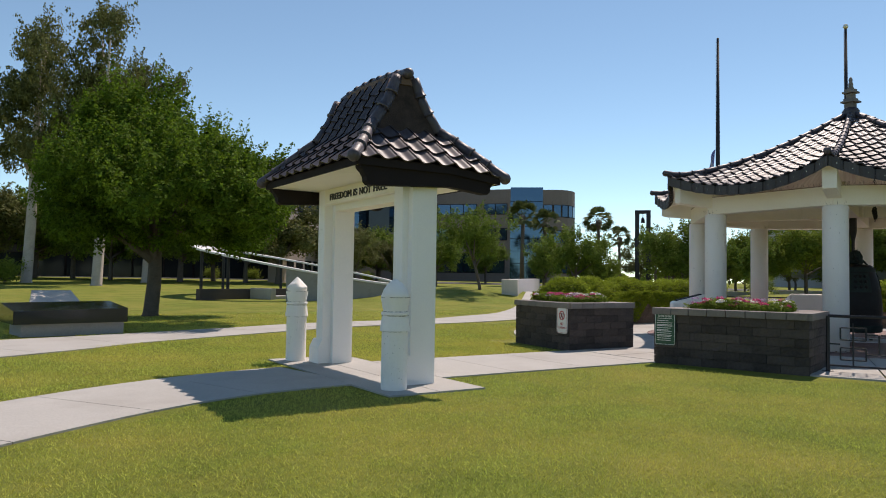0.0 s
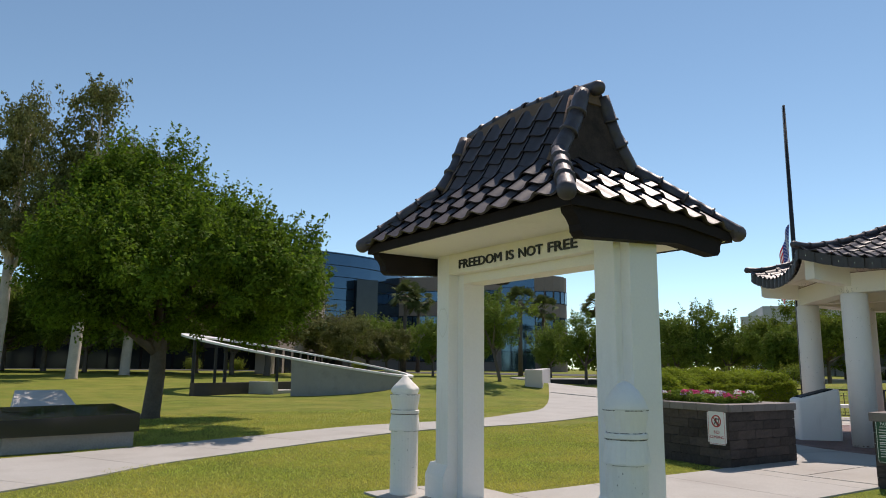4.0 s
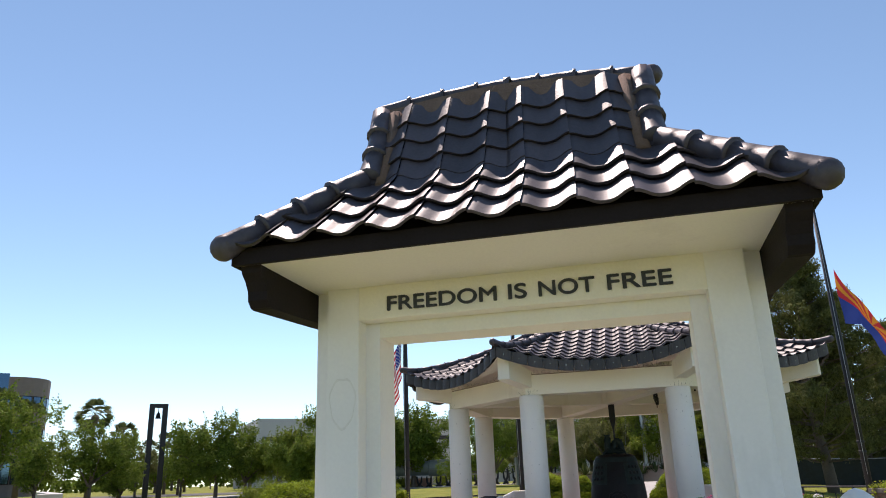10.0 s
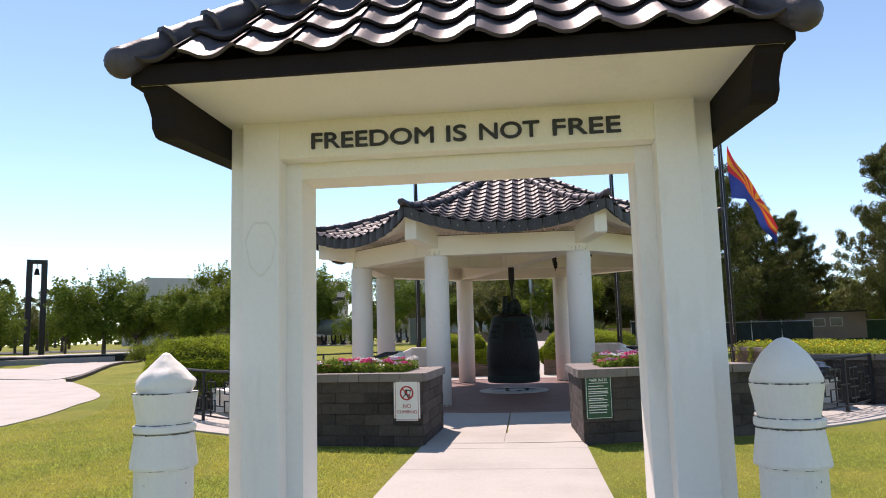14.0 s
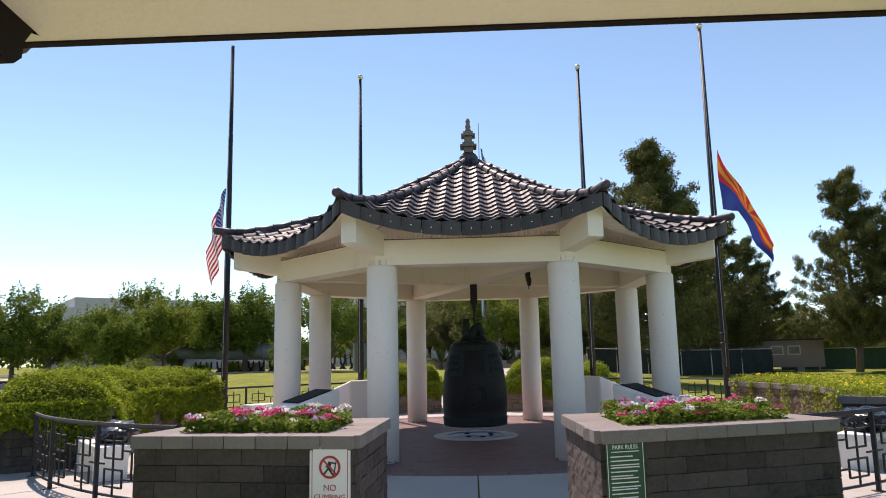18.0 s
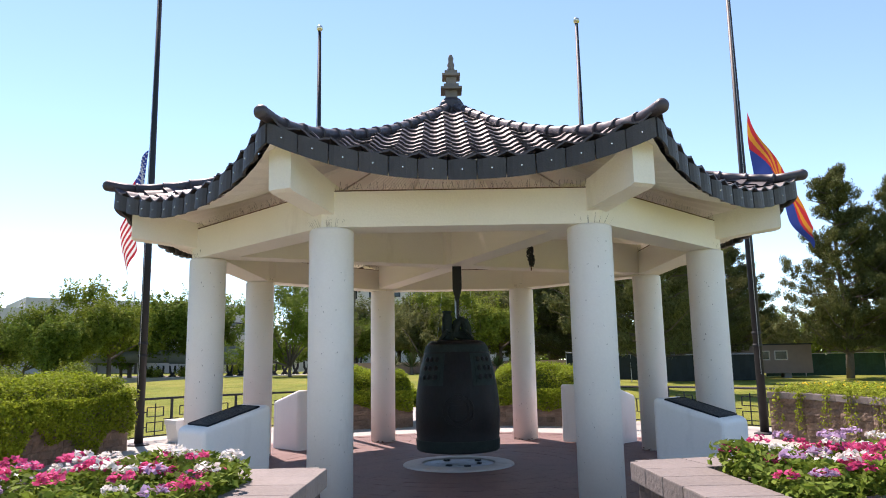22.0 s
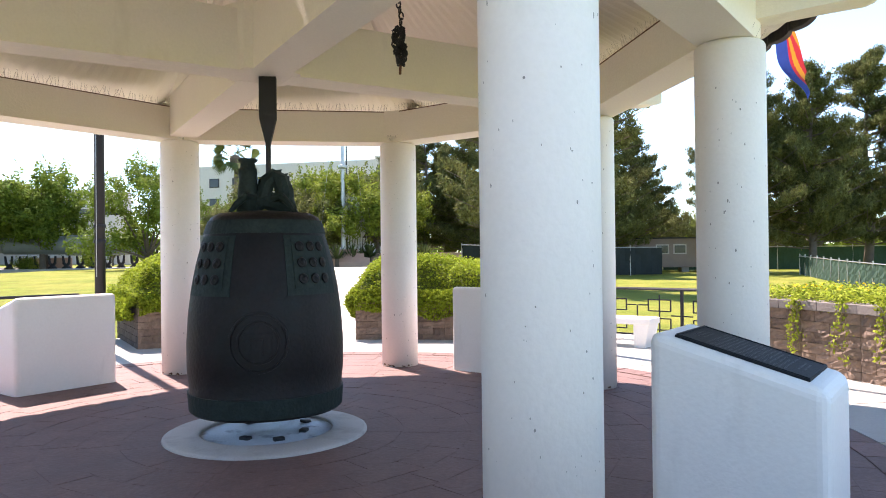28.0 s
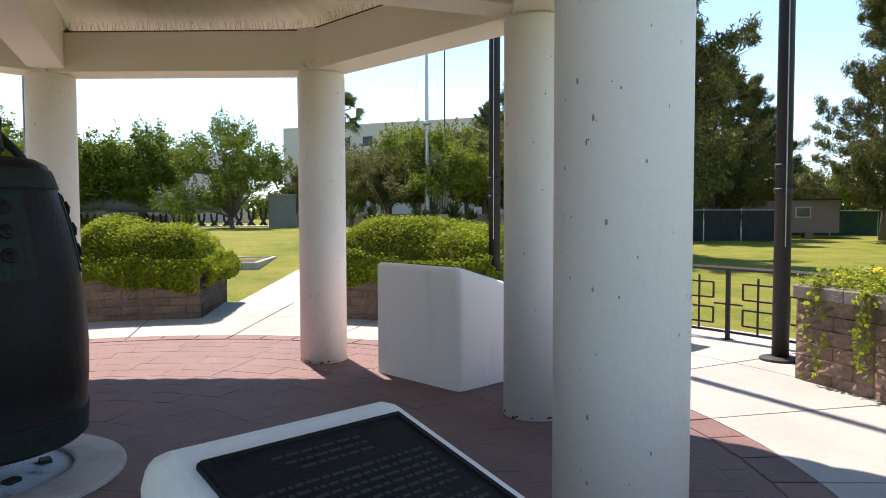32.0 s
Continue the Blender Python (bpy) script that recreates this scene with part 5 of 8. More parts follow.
def block_wall(parent, pts, h, rows=6, t=0.28, material=None, closed=False, cap_label="", length=0.40, cap=True, z0=-0.05, cap_over=0.05, cap_h=0.11, split=True):
    """Coursed blocks along a plan line (outer face on the right of the direction), with cap stones."""
    material = material or BLOCK
    q = pts + [pts[0]] if closed else pts
    ch = (h - (cap_h if cap else 0)) / rows
    for r in range(rows):
        for i in range(len(q) - 1):
            a, b = Vector((*q[i], 0)), Vector((*q[i + 1], 0))
            L = (b - a).length
            d = (b - a) / L
            ang = math.degrees(math.atan2(d.y, d.x))
            n = max(1, round(L / length))
            off = 0.5 if r % 2 and n > 1 else 0.0
            # mitre where the line turns, so that no block pokes through its neighbour
            mit = []
            for at, step in ((i, -1), (i + 1, 1)):
                o = at + step
                if closed:
                    o, at = o % (len(q) - 1), at % (len(q) - 1)
                if 0 <= o < len(q):
                    v = Vector((*q[o], 0)) - Vector((*q[at], 0))
                    half = (d if step < 0 else -d).angle(v) / 2
                    mit.append(min(t / math.tan(half), 0.32) if half > 0.2 else 0.0)
                else:
                    mit.append(0.0)
            edges = [0.0] + [(k + off) * L / n for k in range(0 if off else 1, n)] + [L]
            for e0, e1 in zip(edges, edges[1:]):
                if e1 - e0 < 0.02:
                    continue
                m0, m1 = (mit[0] if e0 == 0.0 else 0.0), (mit[1] if e1 == L else 0.0)
                if m0 + m1 > 0.9 * (e1 - e0):
                    m0, m1 = m0 * 0.45 * (e1 - e0) / max(m0, m1), m1 * 0.45 * (e1 - e0) / max(m0, m1)
                key = (round(e1 - e0, 2), round(ch, 3), round(t, 2), material.name, round(m0, 2), round(m1, 2))
                if key not in BLOCKS:
                    BLOCKS[key] = []
                    for var in range(4):
                        bm = bmesh.new()
                        nx, nz = 5, 3
                        lx = e1 - e0 - 0.006
                        g = [[bm.verts.new((lx * ix / nx, -random.uniform(0.0, 0.024 if material is BLOCK else 0.014) * (0 < ix < nx) - 0.002, (ch - 0.006) * iz / nz)) for iz in range(nz + 1)] for ix in range(nx + 1)]
                        for ix in range(nx):
                            for iz in range(nz):
                                bm.faces.new((g[ix][iz], g[ix + 1][iz], g[ix + 1][iz + 1], g[ix][iz + 1]))
                        bk = [bm.verts.new((x, t, z)) for x, z in ((m0, 0), (lx - m1, 0), (lx - m1, ch - 0.008), (m0, ch - 0.008))]
                        bm.faces.new(bk)
                        bm.faces.new([g[k][0] for k in range(nx + 1)][::-1] + [bk[0], bk[1]])
                        bm.faces.new([g[k][nz] for k in range(nx + 1)] + [bk[2], bk[3]])
                        bm.faces.new([g[0][k] for k in range(nz + 1)] + [bk[3], bk[0]])
                        bm.faces.new([g[nx][k] for k in range(nz + 1)][::-1] + [bk[1], bk[2]])
                        bmesh.ops.recalc_face_normals(bm, faces=bm.faces)
                        me = bpy.data.meshes.new("block")
                        bm.to_mesh(me)
                        bm.free()
                        me.materials.append(material)
                        BLOCKS[key].append(me)
                p = a + d * (e0 + 0.004)
                ob = new("block", random.choice(BLOCKS[key]))
                ob.matrix_world = pose(p.x, p.y, z0 + r * ch + (0.05 if r == 0 else 0.05), 0, 0, ang)
                ob.parent = parent
    if cap:
        for i in range(len(q) - 1):
            a, b = Vector((*q[i], 0)), Vector((*q[i + 1], 0))
            L = (b - a).length
            d = (b - a) / L
            ang = math.degrees(math.atan2(d.y, d.x))
            n = max(1, round(L / 0.30))
            key = ("cap", round(L / n, 2), round(t, 2))
            if key not in BLOCKS:
                bm = bmesh.new()
                box(bm, 0.003, L / n - 0.003, -cap_over, t + 0.02, 0, cap_h, bevel=0.008)
                bmesh.ops.recalc_face_normals(bm, faces=bm.faces)
                me = bpy.data.meshes.new("cap_stone")
                bm.to_mesh(me)
                bm.free()
                me.materials.append(CAP)
                BLOCKS[key] = [me]
            for k in range(n):
                p = a + d * (L / n * k)
                ob = new("cap_stone", BLOCKS[key][0])
                ob.matrix_world = pose(p.x, p.y, h - cap_h, 0, 0, ang)
                ob.parent = parent


BLOCKS = {}


def leaves(n, centre, spread, size, up=0.5, rng=None, aspect=0.55, droop=0.0, face=None):
    """Corner points of n leaf blades: positions (n,3) are given by centre; spread is ignored where centre is an array."""
    rng = rng or np.random
    c = np.asarray(centre, float)
    nrm = rng.normal(size=(n, 3))
    nrm[:, 2] = np.abs(nrm[:, 2]) + up
    if face is not None:
        nrm = 0.55 * nrm + 1.1 * face
    nrm /= np.linalg.norm(nrm, axis=1)[:, None]
    a = np.cross(nrm, rng.normal(size=(n, 3)))
    a[:, 2] -= droop
    a /= np.linalg.norm(a, axis=1)[:, None]
    b = np.cross(nrm, a)
    s = size * rng.uniform(0.6, 1.25, (n, 1))
    tip, base = c + a * s, c - a * s * 0.6
    l, r = c + b * s * aspect + nrm * s * 0.12, c - b * s * aspect + nrm * s * 0.12
    return np.stack([base, r, tip, l], 1).reshape(-1, 3)


def leaf_mesh(name, quads):
    n = len(quads) // 4
    me = bpy.data.meshes.new(name)
    me.vertices.add(4 * n)
    me.vertices.foreach_set("co", np.asarray(quads, np.float32).ravel())
    me.loops.add(4 * n)
    me.loops.foreach_set("vertex_index", np.arange(4 * n, dtype=np.int32))
    me.polygons.add(n)
    me.polygons.foreach_set("loop_start", np.arange(0, 4 * n, 4, dtype=np.int32))
    me.polygons.foreach_set("loop_total", np.full(n, 4, np.int32))
    me.update(calc_edges=True)
    return me


PLANTER_PLAN = {1: ((9.50, 1.03), (9.78, 3.05), (11.15, 2.75), (11.25, 0.97)), -1: ((9.55, 1.03), (10.30, 3.35), (11.70, 2.85), (11.30, 0.97))}


def flower_planter(sgn):
    label = "brown block planter with grey cap filled with pink and white flowers"
    p = thing("flower_planter", label, "planter", (0, 0, 0), group="planters before the pavilion")
    A, B, C, D = PLANTER_PLAN[sgn]
    pts = [(x, 9.3 + sgn * y) for x, y in (A, B, C, D)]
    if sgn > 0:
        pts = pts[::-1]
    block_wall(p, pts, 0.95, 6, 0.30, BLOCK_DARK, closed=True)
    cx, cy = sum(q[0] for q in pts) / 4, sum(q[1] for q in pts) / 4
    ins = [(cx - 0.08 + (x - cx) * 0.62, cy + (y - cy) * 0.70) for x, y in pts]
    bm = bmesh.new()
    prism(bm, ins, 0.3, 0.89)
    part("soil", bm, SOIL, p)
    rng = np.random.RandomState(3 + sgn)
    P = np.array(ins)

    def inside(n):
        u, v = rng.rand(n, 1), rng.rand(n, 1)
        return (P[0] * (1 - u) + P[1] * u) * (1 - v) + (P[3] * (1 - u) + P[2] * u) * v
    n = 9000
    xy = inside(n)
    bump = 0.07 * np.sin(xy[:, :1] * 5.1) * np.cos(xy[:, 1:] * 4.3)
    z = 0.89 + rng.rand(n, 1) ** 0.7 * (0.17 + bump)
    part_leaf = obj("foliage", leaf_mesh("foliage", leaves(n, np.hstack([xy, z]), 0, 0.035, 0.6, rng, 0.4)), FLOWER_LEAF, p)
    part_leaf["kind"] = "stuff"
    for name, material, count in (("pink_blossom", PINK, 32), ("white_blossom", PETAL_WHITE, 17), ("lilac_blossom", LILAC, 9)):
        heads = inside(count)
        quads = []
        for hx, hy in heads:
            hz = 1.035 + rng.uniform(-0.02, 0.09)
            m = 40
            d = rng.normal(size=(m, 3))
            d[:, 2] = np.abs(d[:, 2]) * 0.5
            d *= 0.044 / np.linalg.norm(d, axis=1)[:, None] * np.array([[1.2, 1.2, 0.8]])
            quads.append(leaves(m, np.array([hx, hy, hz]) + d, 0, 0.018, 0.9, rng, 0.8))
        obj(name, leaf_mesh(name, np.concatenate(quads)), material, p)["kind"] = "stuff"
    return p


def sign_board(name, label, p, d_out, w, h, z0, face, category="sign"):
    """A thin sign on a wall: p its foot's middle on the wall, d_out the wall's outward direction."""
    ang = math.degrees(math.atan2(d_out[1], d_out[0])) + 90
    s = thing(name, label, category, (p[0], p[1], z0), ang)
    bm = bmesh.new()
    box(bm, -w / 2, w / 2, -0.012, 0.0, 0, h, bevel=0.0)
    bm.edges.ensure_lookup_table()
    bmesh.ops.bevel(bm, geom=[e for e in bm.edges if abs(e.verts[0].co.y - e.verts[1].co.y) > 0.005], offset=0.03, segments=4, affect='EDGES')
    part("plate", bm, face, s)
    return s


def word(text, size, material, parent, x, z, y=-0.0145, align='CENTER', width=None, name="word"):
    cu = bpy.data.curves.new(name, 'FONT')
    cu.body, cu.size, cu.extrude, cu.align_x = text, size, 0.0012, align
    tmp = new("tmp_text", cu)
    me = bpy.data.meshes.new_from_object(tmp.evaluated_get(bpy.context.evaluated_depsgraph_get()))
    bpy.data.objects.remove(tmp)
    if width:
        xs = [v.co.x for v in me.vertices]
        k = width / (max(xs) - min(xs))
        for v in me.vertices:
            v.co.x *= k
    me.materials.clear()
    ob = obj(name, me, material, parent)
    ob.matrix_parent_inverse = Matrix()
    ob.matrix_basis = pose(x, y, z, 90, 0, 0)
    return ob


flower_planter(1)
flower_planter(-1)


def wall_frame(A, B, f):
    d = Vector((B[0] - A[0], B[1] - A[1], 0)).normalized()
    p = Vector((A[0], A[1], 0)) + d * f
    return p


def no_climbing():
    A, B = (9.50, 10.33), (9.78, 12.35)
    p = wall_frame(A, B, 0.205)
    out = Vector((A[1] - B[1], B[0] - A[0], 0)).normalized()
    if out.x > 0:
        out = -out
    p += out * 0.03
    s = sign_board("no_climbing_sign", "white NO CLIMBING sign with red ring on a planter", p, out, 0.355, 0.52, 0.34, SIGN_WHITE)
    bm = bmesh.new()
    g = []
    for k in range(40):
        a = 2 * math.pi * k / 40
        g.append([bm.verts.new((r * math.cos(a), y, 0.355 + r * math.sin(a))) for r, y in ((0.074, -0.012), (0.074, -0.0155), (0.094, -0.0155), (0.094, -0.012))])
    for k in range(40):
        u, v = g[k], g[(k + 1) % 40]
        for i in range(3):
            bm.faces.new((u[i], u[i + 1], v[i + 1], v[i]))
    bar(bm, (-0.058, -0.0155, 0.413), (0.058, -0.0155, 0.297), 0.003, 0.014)
    part("prohibition_ring", bm, SIGN_RED, s)
    bm = bmesh.new()
    for a, b2, w in (((0.0, 0.40), (-0.01, 0.345), 0.03), ((-0.01, 0.345), (-0.05, 0.30), 0.016), ((-0.01, 0.345), (0.03, 0.29), 0.016), ((0.0, 0.395), (0.045, 0.385), 0.012), ((0.0, 0.39), (-0.035, 0.355), 0.012), ((0.035, 0.29), (0.055, 0.40), 0.01)):
        bar(bm, (a[0], -0.0145, a[1]), (b2[0], -0.0145, b2[1]), 0.003, w)
    part("pictogram", bm, LETTER, s)
    bm = bmesh.new()
    for x0, x1, z0, z1 in ((-0.155, 0.155, 0.012, 0.017), (-0.155, 0.155, 0.533, 0.538), (-0.158, -0.153, 0.03, 0.52), (0.153, 0.158, 0.03, 0.52)):
        box(bm, x0, x1, -0.0145, -0.011, z0, z1)
    part("border_line", bm, SIGN_RED, s)
    word("NO", 0.072, SIGN_RED, s, 0, 0.165)
    word("CLIMBING", 0.06, SIGN_RED, s, 0, 0.095, width=0.27)


def park_rules():
    A, B = (9.55, 8.27), (10.30, 5.95)
    p = wall_frame(A, B, 0.205)
    out = Vector((A[1] - B[1], B[0] - A[0], 0)).normalized()
    if out.x > 0:
        out = -out
    p += out * 0.03
    s = sign_board("park_rules_sign", "green PARK RULES sign with white lines of text", p, out, 0.36, 0.54, 0.32, SIGN_GREEN)
    word("PARK RULES", 0.05, SIGN_WHITE, s, 0, 0.475, width=0.235)
    bm = bmesh.new()
    box(bm, -0.13, 0.13, -0.0145, -0.011, 0.45, 0.457)
    rng = random.Random(2)
    z = 0.41
    while z > 0.05:
        x = -0.14
        lines = rng.choice((1, 1, 2))
        for _ in range(lines):
            box(bm, x, x + rng.uniform(0.2, 0.28), -0.0145, -0.011, z, z + 0.009)
            z -= 0.02
        z -= 0.014
    part("small_print", bm, SIGN_WHITE, s)
    bm = bmesh.new()
    for x0, x1, z0, z1 in ((-0.168, 0.168, 0.012, 0.017), (-0.168, 0.168, 0.523, 0.528), (-0.17, -0.165, 0.02, 0.52), (0.165, 0.17, 0.02, 0.52)):
        box(bm, x0, x1, -0.0145, -0.011, z0, z1)
    part("border_line", bm, SIGN_WHITE, s)


no_climbing()
park_rules()


def hedge_planter(a0, a1, r0, r1, top, dome, label, kind_leaf, n, cover, seed, cap=True):
    """Raised bed of split-face block; dome is the height of the hedge over the wall, cover how far it hangs down it."""
    p = thing("hedge_planter", label, "planter", (0, 0, 0), group="raised planters round the plaza")
    steps = max(2, round(abs(a1 - a0) / 7))
    inner = [polar(r0, a1 + (a0 - a1) * k / steps) for k in range(steps + 1)]
    outer = [polar(r1, a0 + (a1 - a0) * k / steps) for k in range(steps + 1)]
    block_wall(p, inner, top, 6, 0.25, BLOCK, cap=cap)
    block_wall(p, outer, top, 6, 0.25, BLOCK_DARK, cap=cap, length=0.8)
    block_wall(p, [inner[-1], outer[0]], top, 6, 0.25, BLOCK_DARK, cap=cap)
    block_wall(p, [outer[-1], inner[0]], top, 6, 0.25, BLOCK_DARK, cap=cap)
    bm = bmesh.new()
    ring_sector(bm, r0 + 0.2, r1 - 0.2, a0 + 1.2, a1 - 1.2, 0.2, top - 0.04)
    part("soil", bm, SOIL, p)
    rng = np.random.RandomState(seed)
    deg = math.degrees(1.0 / ((r0 + r1) / 2))

    def height(a, r):
        edge = np.minimum(np.minimum(a - a0, a1 - a) / deg, np.minimum(r - r0, r1 - r))
        e = np.clip(edge / 0.6, 0, 1)
        e = np.sqrt(1 - (1 - e) ** 2)
        lump = 0.06 * np.sin(a * 0.31 + seed) + 0.05 * np.sin(r * 3.1 + a * 0.45) + 0.03 * np.sin(a * 1.1 + 2.3 * r)
        return top + 0.02 + dome * (0.25 + 0.75 * e) + lump * min(1.0, dome * 2)
    over = 0.14 if dome > 0.25 else 0.04
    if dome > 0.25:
        # closed core beneath the leaves, coloured dark for the shade inside the hedge
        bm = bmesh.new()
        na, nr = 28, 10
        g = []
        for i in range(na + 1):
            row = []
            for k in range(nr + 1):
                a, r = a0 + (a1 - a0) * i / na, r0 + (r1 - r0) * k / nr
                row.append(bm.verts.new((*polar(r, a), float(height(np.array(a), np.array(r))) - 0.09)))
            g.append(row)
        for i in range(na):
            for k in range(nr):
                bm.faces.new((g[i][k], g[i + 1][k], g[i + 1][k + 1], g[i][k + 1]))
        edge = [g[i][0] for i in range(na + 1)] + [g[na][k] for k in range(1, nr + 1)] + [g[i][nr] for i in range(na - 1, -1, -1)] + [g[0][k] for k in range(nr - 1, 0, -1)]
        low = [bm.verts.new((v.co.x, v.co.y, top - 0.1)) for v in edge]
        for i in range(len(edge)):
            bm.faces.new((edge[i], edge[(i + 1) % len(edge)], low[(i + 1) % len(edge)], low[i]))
        part("hedge_core", bm, HEDGE_SHADE, p, smooth=True)
    a = rng.uniform(a0 - over * deg, a1 + over * deg, n)
    r = rng.uniform(r0 - over, r1 + over, n)
    z = height(a, r) - rng.rand(n) ** 1.5 * 0.16 + rng.rand(n) ** 3 * 0.10
    x, y = CX + r * np.cos(np.radians(a)), CY + r * np.sin(np.radians(a))
    quads = [leaves(n, np.stack([x, y, z], 1), 0, 0.028, 0.8, rng, 0.6)]
    if dome > 0.25:
        # the hedge's flanks, which bulge over the wall and hang down it unevenly
        m = int(n * 0.9)
        per = 2 * (r1 - r0) + 2 * (a1 - a0) / deg
        u = rng.rand(m) * per
        la, lr = (a1 - a0) / deg, r1 - r0
        s0 = u < la
        s1 = (u >= la) & (u < la + lr)
        s2 = (u >= la + lr) & (u < 2 * la + lr)
        aa = np.where(s0, a0 + u * deg, np.where(s1, a1, np.where(s2, a0 + (u - la - lr) * deg, a0)))
        rad = np.where(s0, r0, np.where(s1, r0 + u - la, np.where(s2, r1, r0 + u - 2 * la - lr)))
        hang = top * np.clip(cover * (0.75 + 0.3 * np.sin(u * 2.3 + seed) + 0.2 * np.sin(u * 5.7 + 1)), 0, 0.95)
        f = rng.rand(m) ** 1.25
        zt = top + 0.30 * dome
        zz = zt - f * (zt - (top - hang))
        out = 0.05 + 0.13 * np.sin(np.pi * np.clip(1 - f * 0.9, 0, 1)) + rng.normal(0, 0.03, m)
        rad = rad + np.where(s0, -out, np.where(s2, out, 0))
        aa = aa + np.where(s1, out * deg, np.where(~(s0 | s1 | s2), -out * deg, 0))
        pts = np.stack([CX + rad * np.cos(np.radians(aa)), CY + rad * np.sin(np.radians(aa)), zz], 1)
        quads.append(leaves(m, pts, 0, 0.028, 0.1, rng, 0.6, 0.4))
    ob = obj("hedge_leaves", leaf_mesh("hedge_leaves", np.concatenate(quads)), kind_leaf, p)
    ob["kind"] = "stuff"
    return p


def trailing_vine(parent, a, r, top, drop, rng):
    """One creeper hanging down the inner face of the wall: a thin stem and pairs of leaves, in knots."""
    n = max(4, int(drop / 0.09))
    pts, aa = [(CX + (r + 0.16) * math.cos(radians(a)), CY + (r + 0.16) * math.sin(radians(a)), top + 0.03)], a
    for k in range(n + 1):
        aa += rng.normal(0, 0.35)
        q = r - 0.075 - rng.uniform(0, 0.03)
        pts.append((CX + q * math.cos(radians(aa)), CY + q * math.sin(radians(aa)), top - 0.01 - drop * k / n))
    bm = bmesh.new()
    tube(bm, pts, 0.004, 4)
    v = part("vine", bm, VINE_STEM, parent, "thin creeper hanging down the wall")
    P = np.array(pts)
    m = int(10 + 62 * drop)
    k = rng.randint(0, len(P) - 1, m)
    f = rng.rand(m, 1)
    c = P[k] * (1 - f) + P[k + 1] * f + rng.normal(0, 0.032, (m, 3))
    d = np.stack([c[:, 0] - CX, c[:, 1] - CY], 1)
    rad = np.linalg.norm(d, axis=1)
    lim = np.minimum(rad, r - 0.065)
    c[:, 0], c[:, 1] = CX + d[:, 0] / rad * lim, CY + d[:, 1] / rad * lim
    obj("vine_leaves", leaf_mesh("vine_leaves", leaves(m, c, 0, 0.032, 0.0, rng, 0.62, 0.5)), CREEPER, v)["kind"] = "stuff"


creeper_bed = hedge_planter(236, 293.5, 6.58, 8.45, 0.90, 0.08, "split-face block planter with trailing yellow-flowered creeper", CREEPER, 30000, 0.0, 4)
rv = np.random.RandomState(12)
for knot in (238, 242, 243, 248, 252, 253, 258, 263, 264, 269, 275, 276, 281, 286, 287, 291):
    for k in range(rv.randint(1, 4)):
        trailing_vine(creeper_bed, knot + rv.normal(0, 0.5), 6.58, 0.90, rv.uniform(0.12, 0.88) if k else rv.uniform(0.5, 0.9), rv)
rf = np.random.RandomState(13)
nf = 420
fa, fr = rf.uniform(237, 292, nf), rf.uniform(6.6, 8.4, nf)
fz = 1.02 + rf.uniform(0, 0.06, nf)
obj("yellow_blossom", leaf_mesh("yellow_blossom", leaves(nf, np.stack([CX + fr * np.cos(np.radians(fa)), CY + fr * np.sin(np.radians(fa)), fz], 1), 0, 0.026, 1.5, rf, 0.8)), YELLOW, creeper_bed, "small yellow blossoms")["kind"] = "stuff"
hedge_planter(67.5, 121, 6.72, 8.3, 0.90, 0.48, "block planter overgrown with a domed yellow-green hedge", HEDGE, 62000, 0.85, 5)
hedge_planter(-29, -8.0, 6.5, 8.75, 0.70, 0.68, "block planter overgrown with a rounded yellow-green hedge", HEDGE, 32000, 0.4, 6, False)
hedge_planter(8.5, 24, 6.5, 8.75, 0.70, 0.68, "block planter with a rounded yellow-green hedge beside the path", HEDGE, 35000, 0.35, 7, False)

# fences of square fretwork between the planters


def fret_fence(a0, a1, r, label):
    f = thing("fret_fence", label, "fence", (0, 0, 0), group="curved fences round the plaza")
    L = radians(abs(a1 - a0)) * r
    n = max(2, round(L / 1.55))
    H = 0.88

    def P(s, z, dr=0.0):
        a = a0 + (a1 - a0) * s / L
        return Vector((*polar(r + dr, a), z + 0.02))
    for k in range(n + 1):
        bm = bmesh.new()
        s = L * k / n
        bar(bm, P(s, 0), P(s, H), 0.045)
        box(bm, -0.06, 0.06, -0.06, 0.06, 0, 0.012, m=Matrix.Translation(P(s, 0)))
        part("post", bm, BLACK_METAL, f)
    m = n * 6
    for z, w, name in ((H, 0.05, "top_rail"), (0.10, 0.03, "bottom_rail")):
        bm = bmesh.new()
        tube(bm, [P(L * k / m, z) for k in range(m + 1)], w * 0.55, 6)
        part(name, bm, BLACK_METAL, f)
    for k in range(n):
        s0, s1 = L * k / n, L * (k + 1) / n
        w = s1 - s0

        def seg(u0, v0, u1, v1):
            bm = bmesh.new()
            bar(bm, P(s0 + w * u0, 0.10 + (H - 0.2) * v0), P(s0 + w * u1, 0.10 + (H - 0.2) * v1), 0.02)
            part("fret_bar", bm, BLACK_METAL, f)
        for u in (0.25, 0.75):
            seg(u, 0.0, u, 1.0)
        seg(0.0, 0.5, 0.12, 0.5)
        seg(0.88, 0.5, 1.0, 0.5)
        for cu in (0.25, 0.75):
            for cv in (0.28, 0.74):
                h, v = 0.125, 0.14
                seg(cu - h, cv - v, cu + h, cv - v)
                seg(cu - h, cv + v, cu + h, cv + v)
                seg(cu - h, cv - v, cu - h, cv + v)
                seg(cu + h, cv - v, cu + h, cv + v)
                seg(cu + h, cv, cu + h + 0.11, cv) if cu < 0.5 else seg(cu - h - 0.11, cv, cu - h, cv)
        seg(0.5, 0.28, 0.5, 0.74)


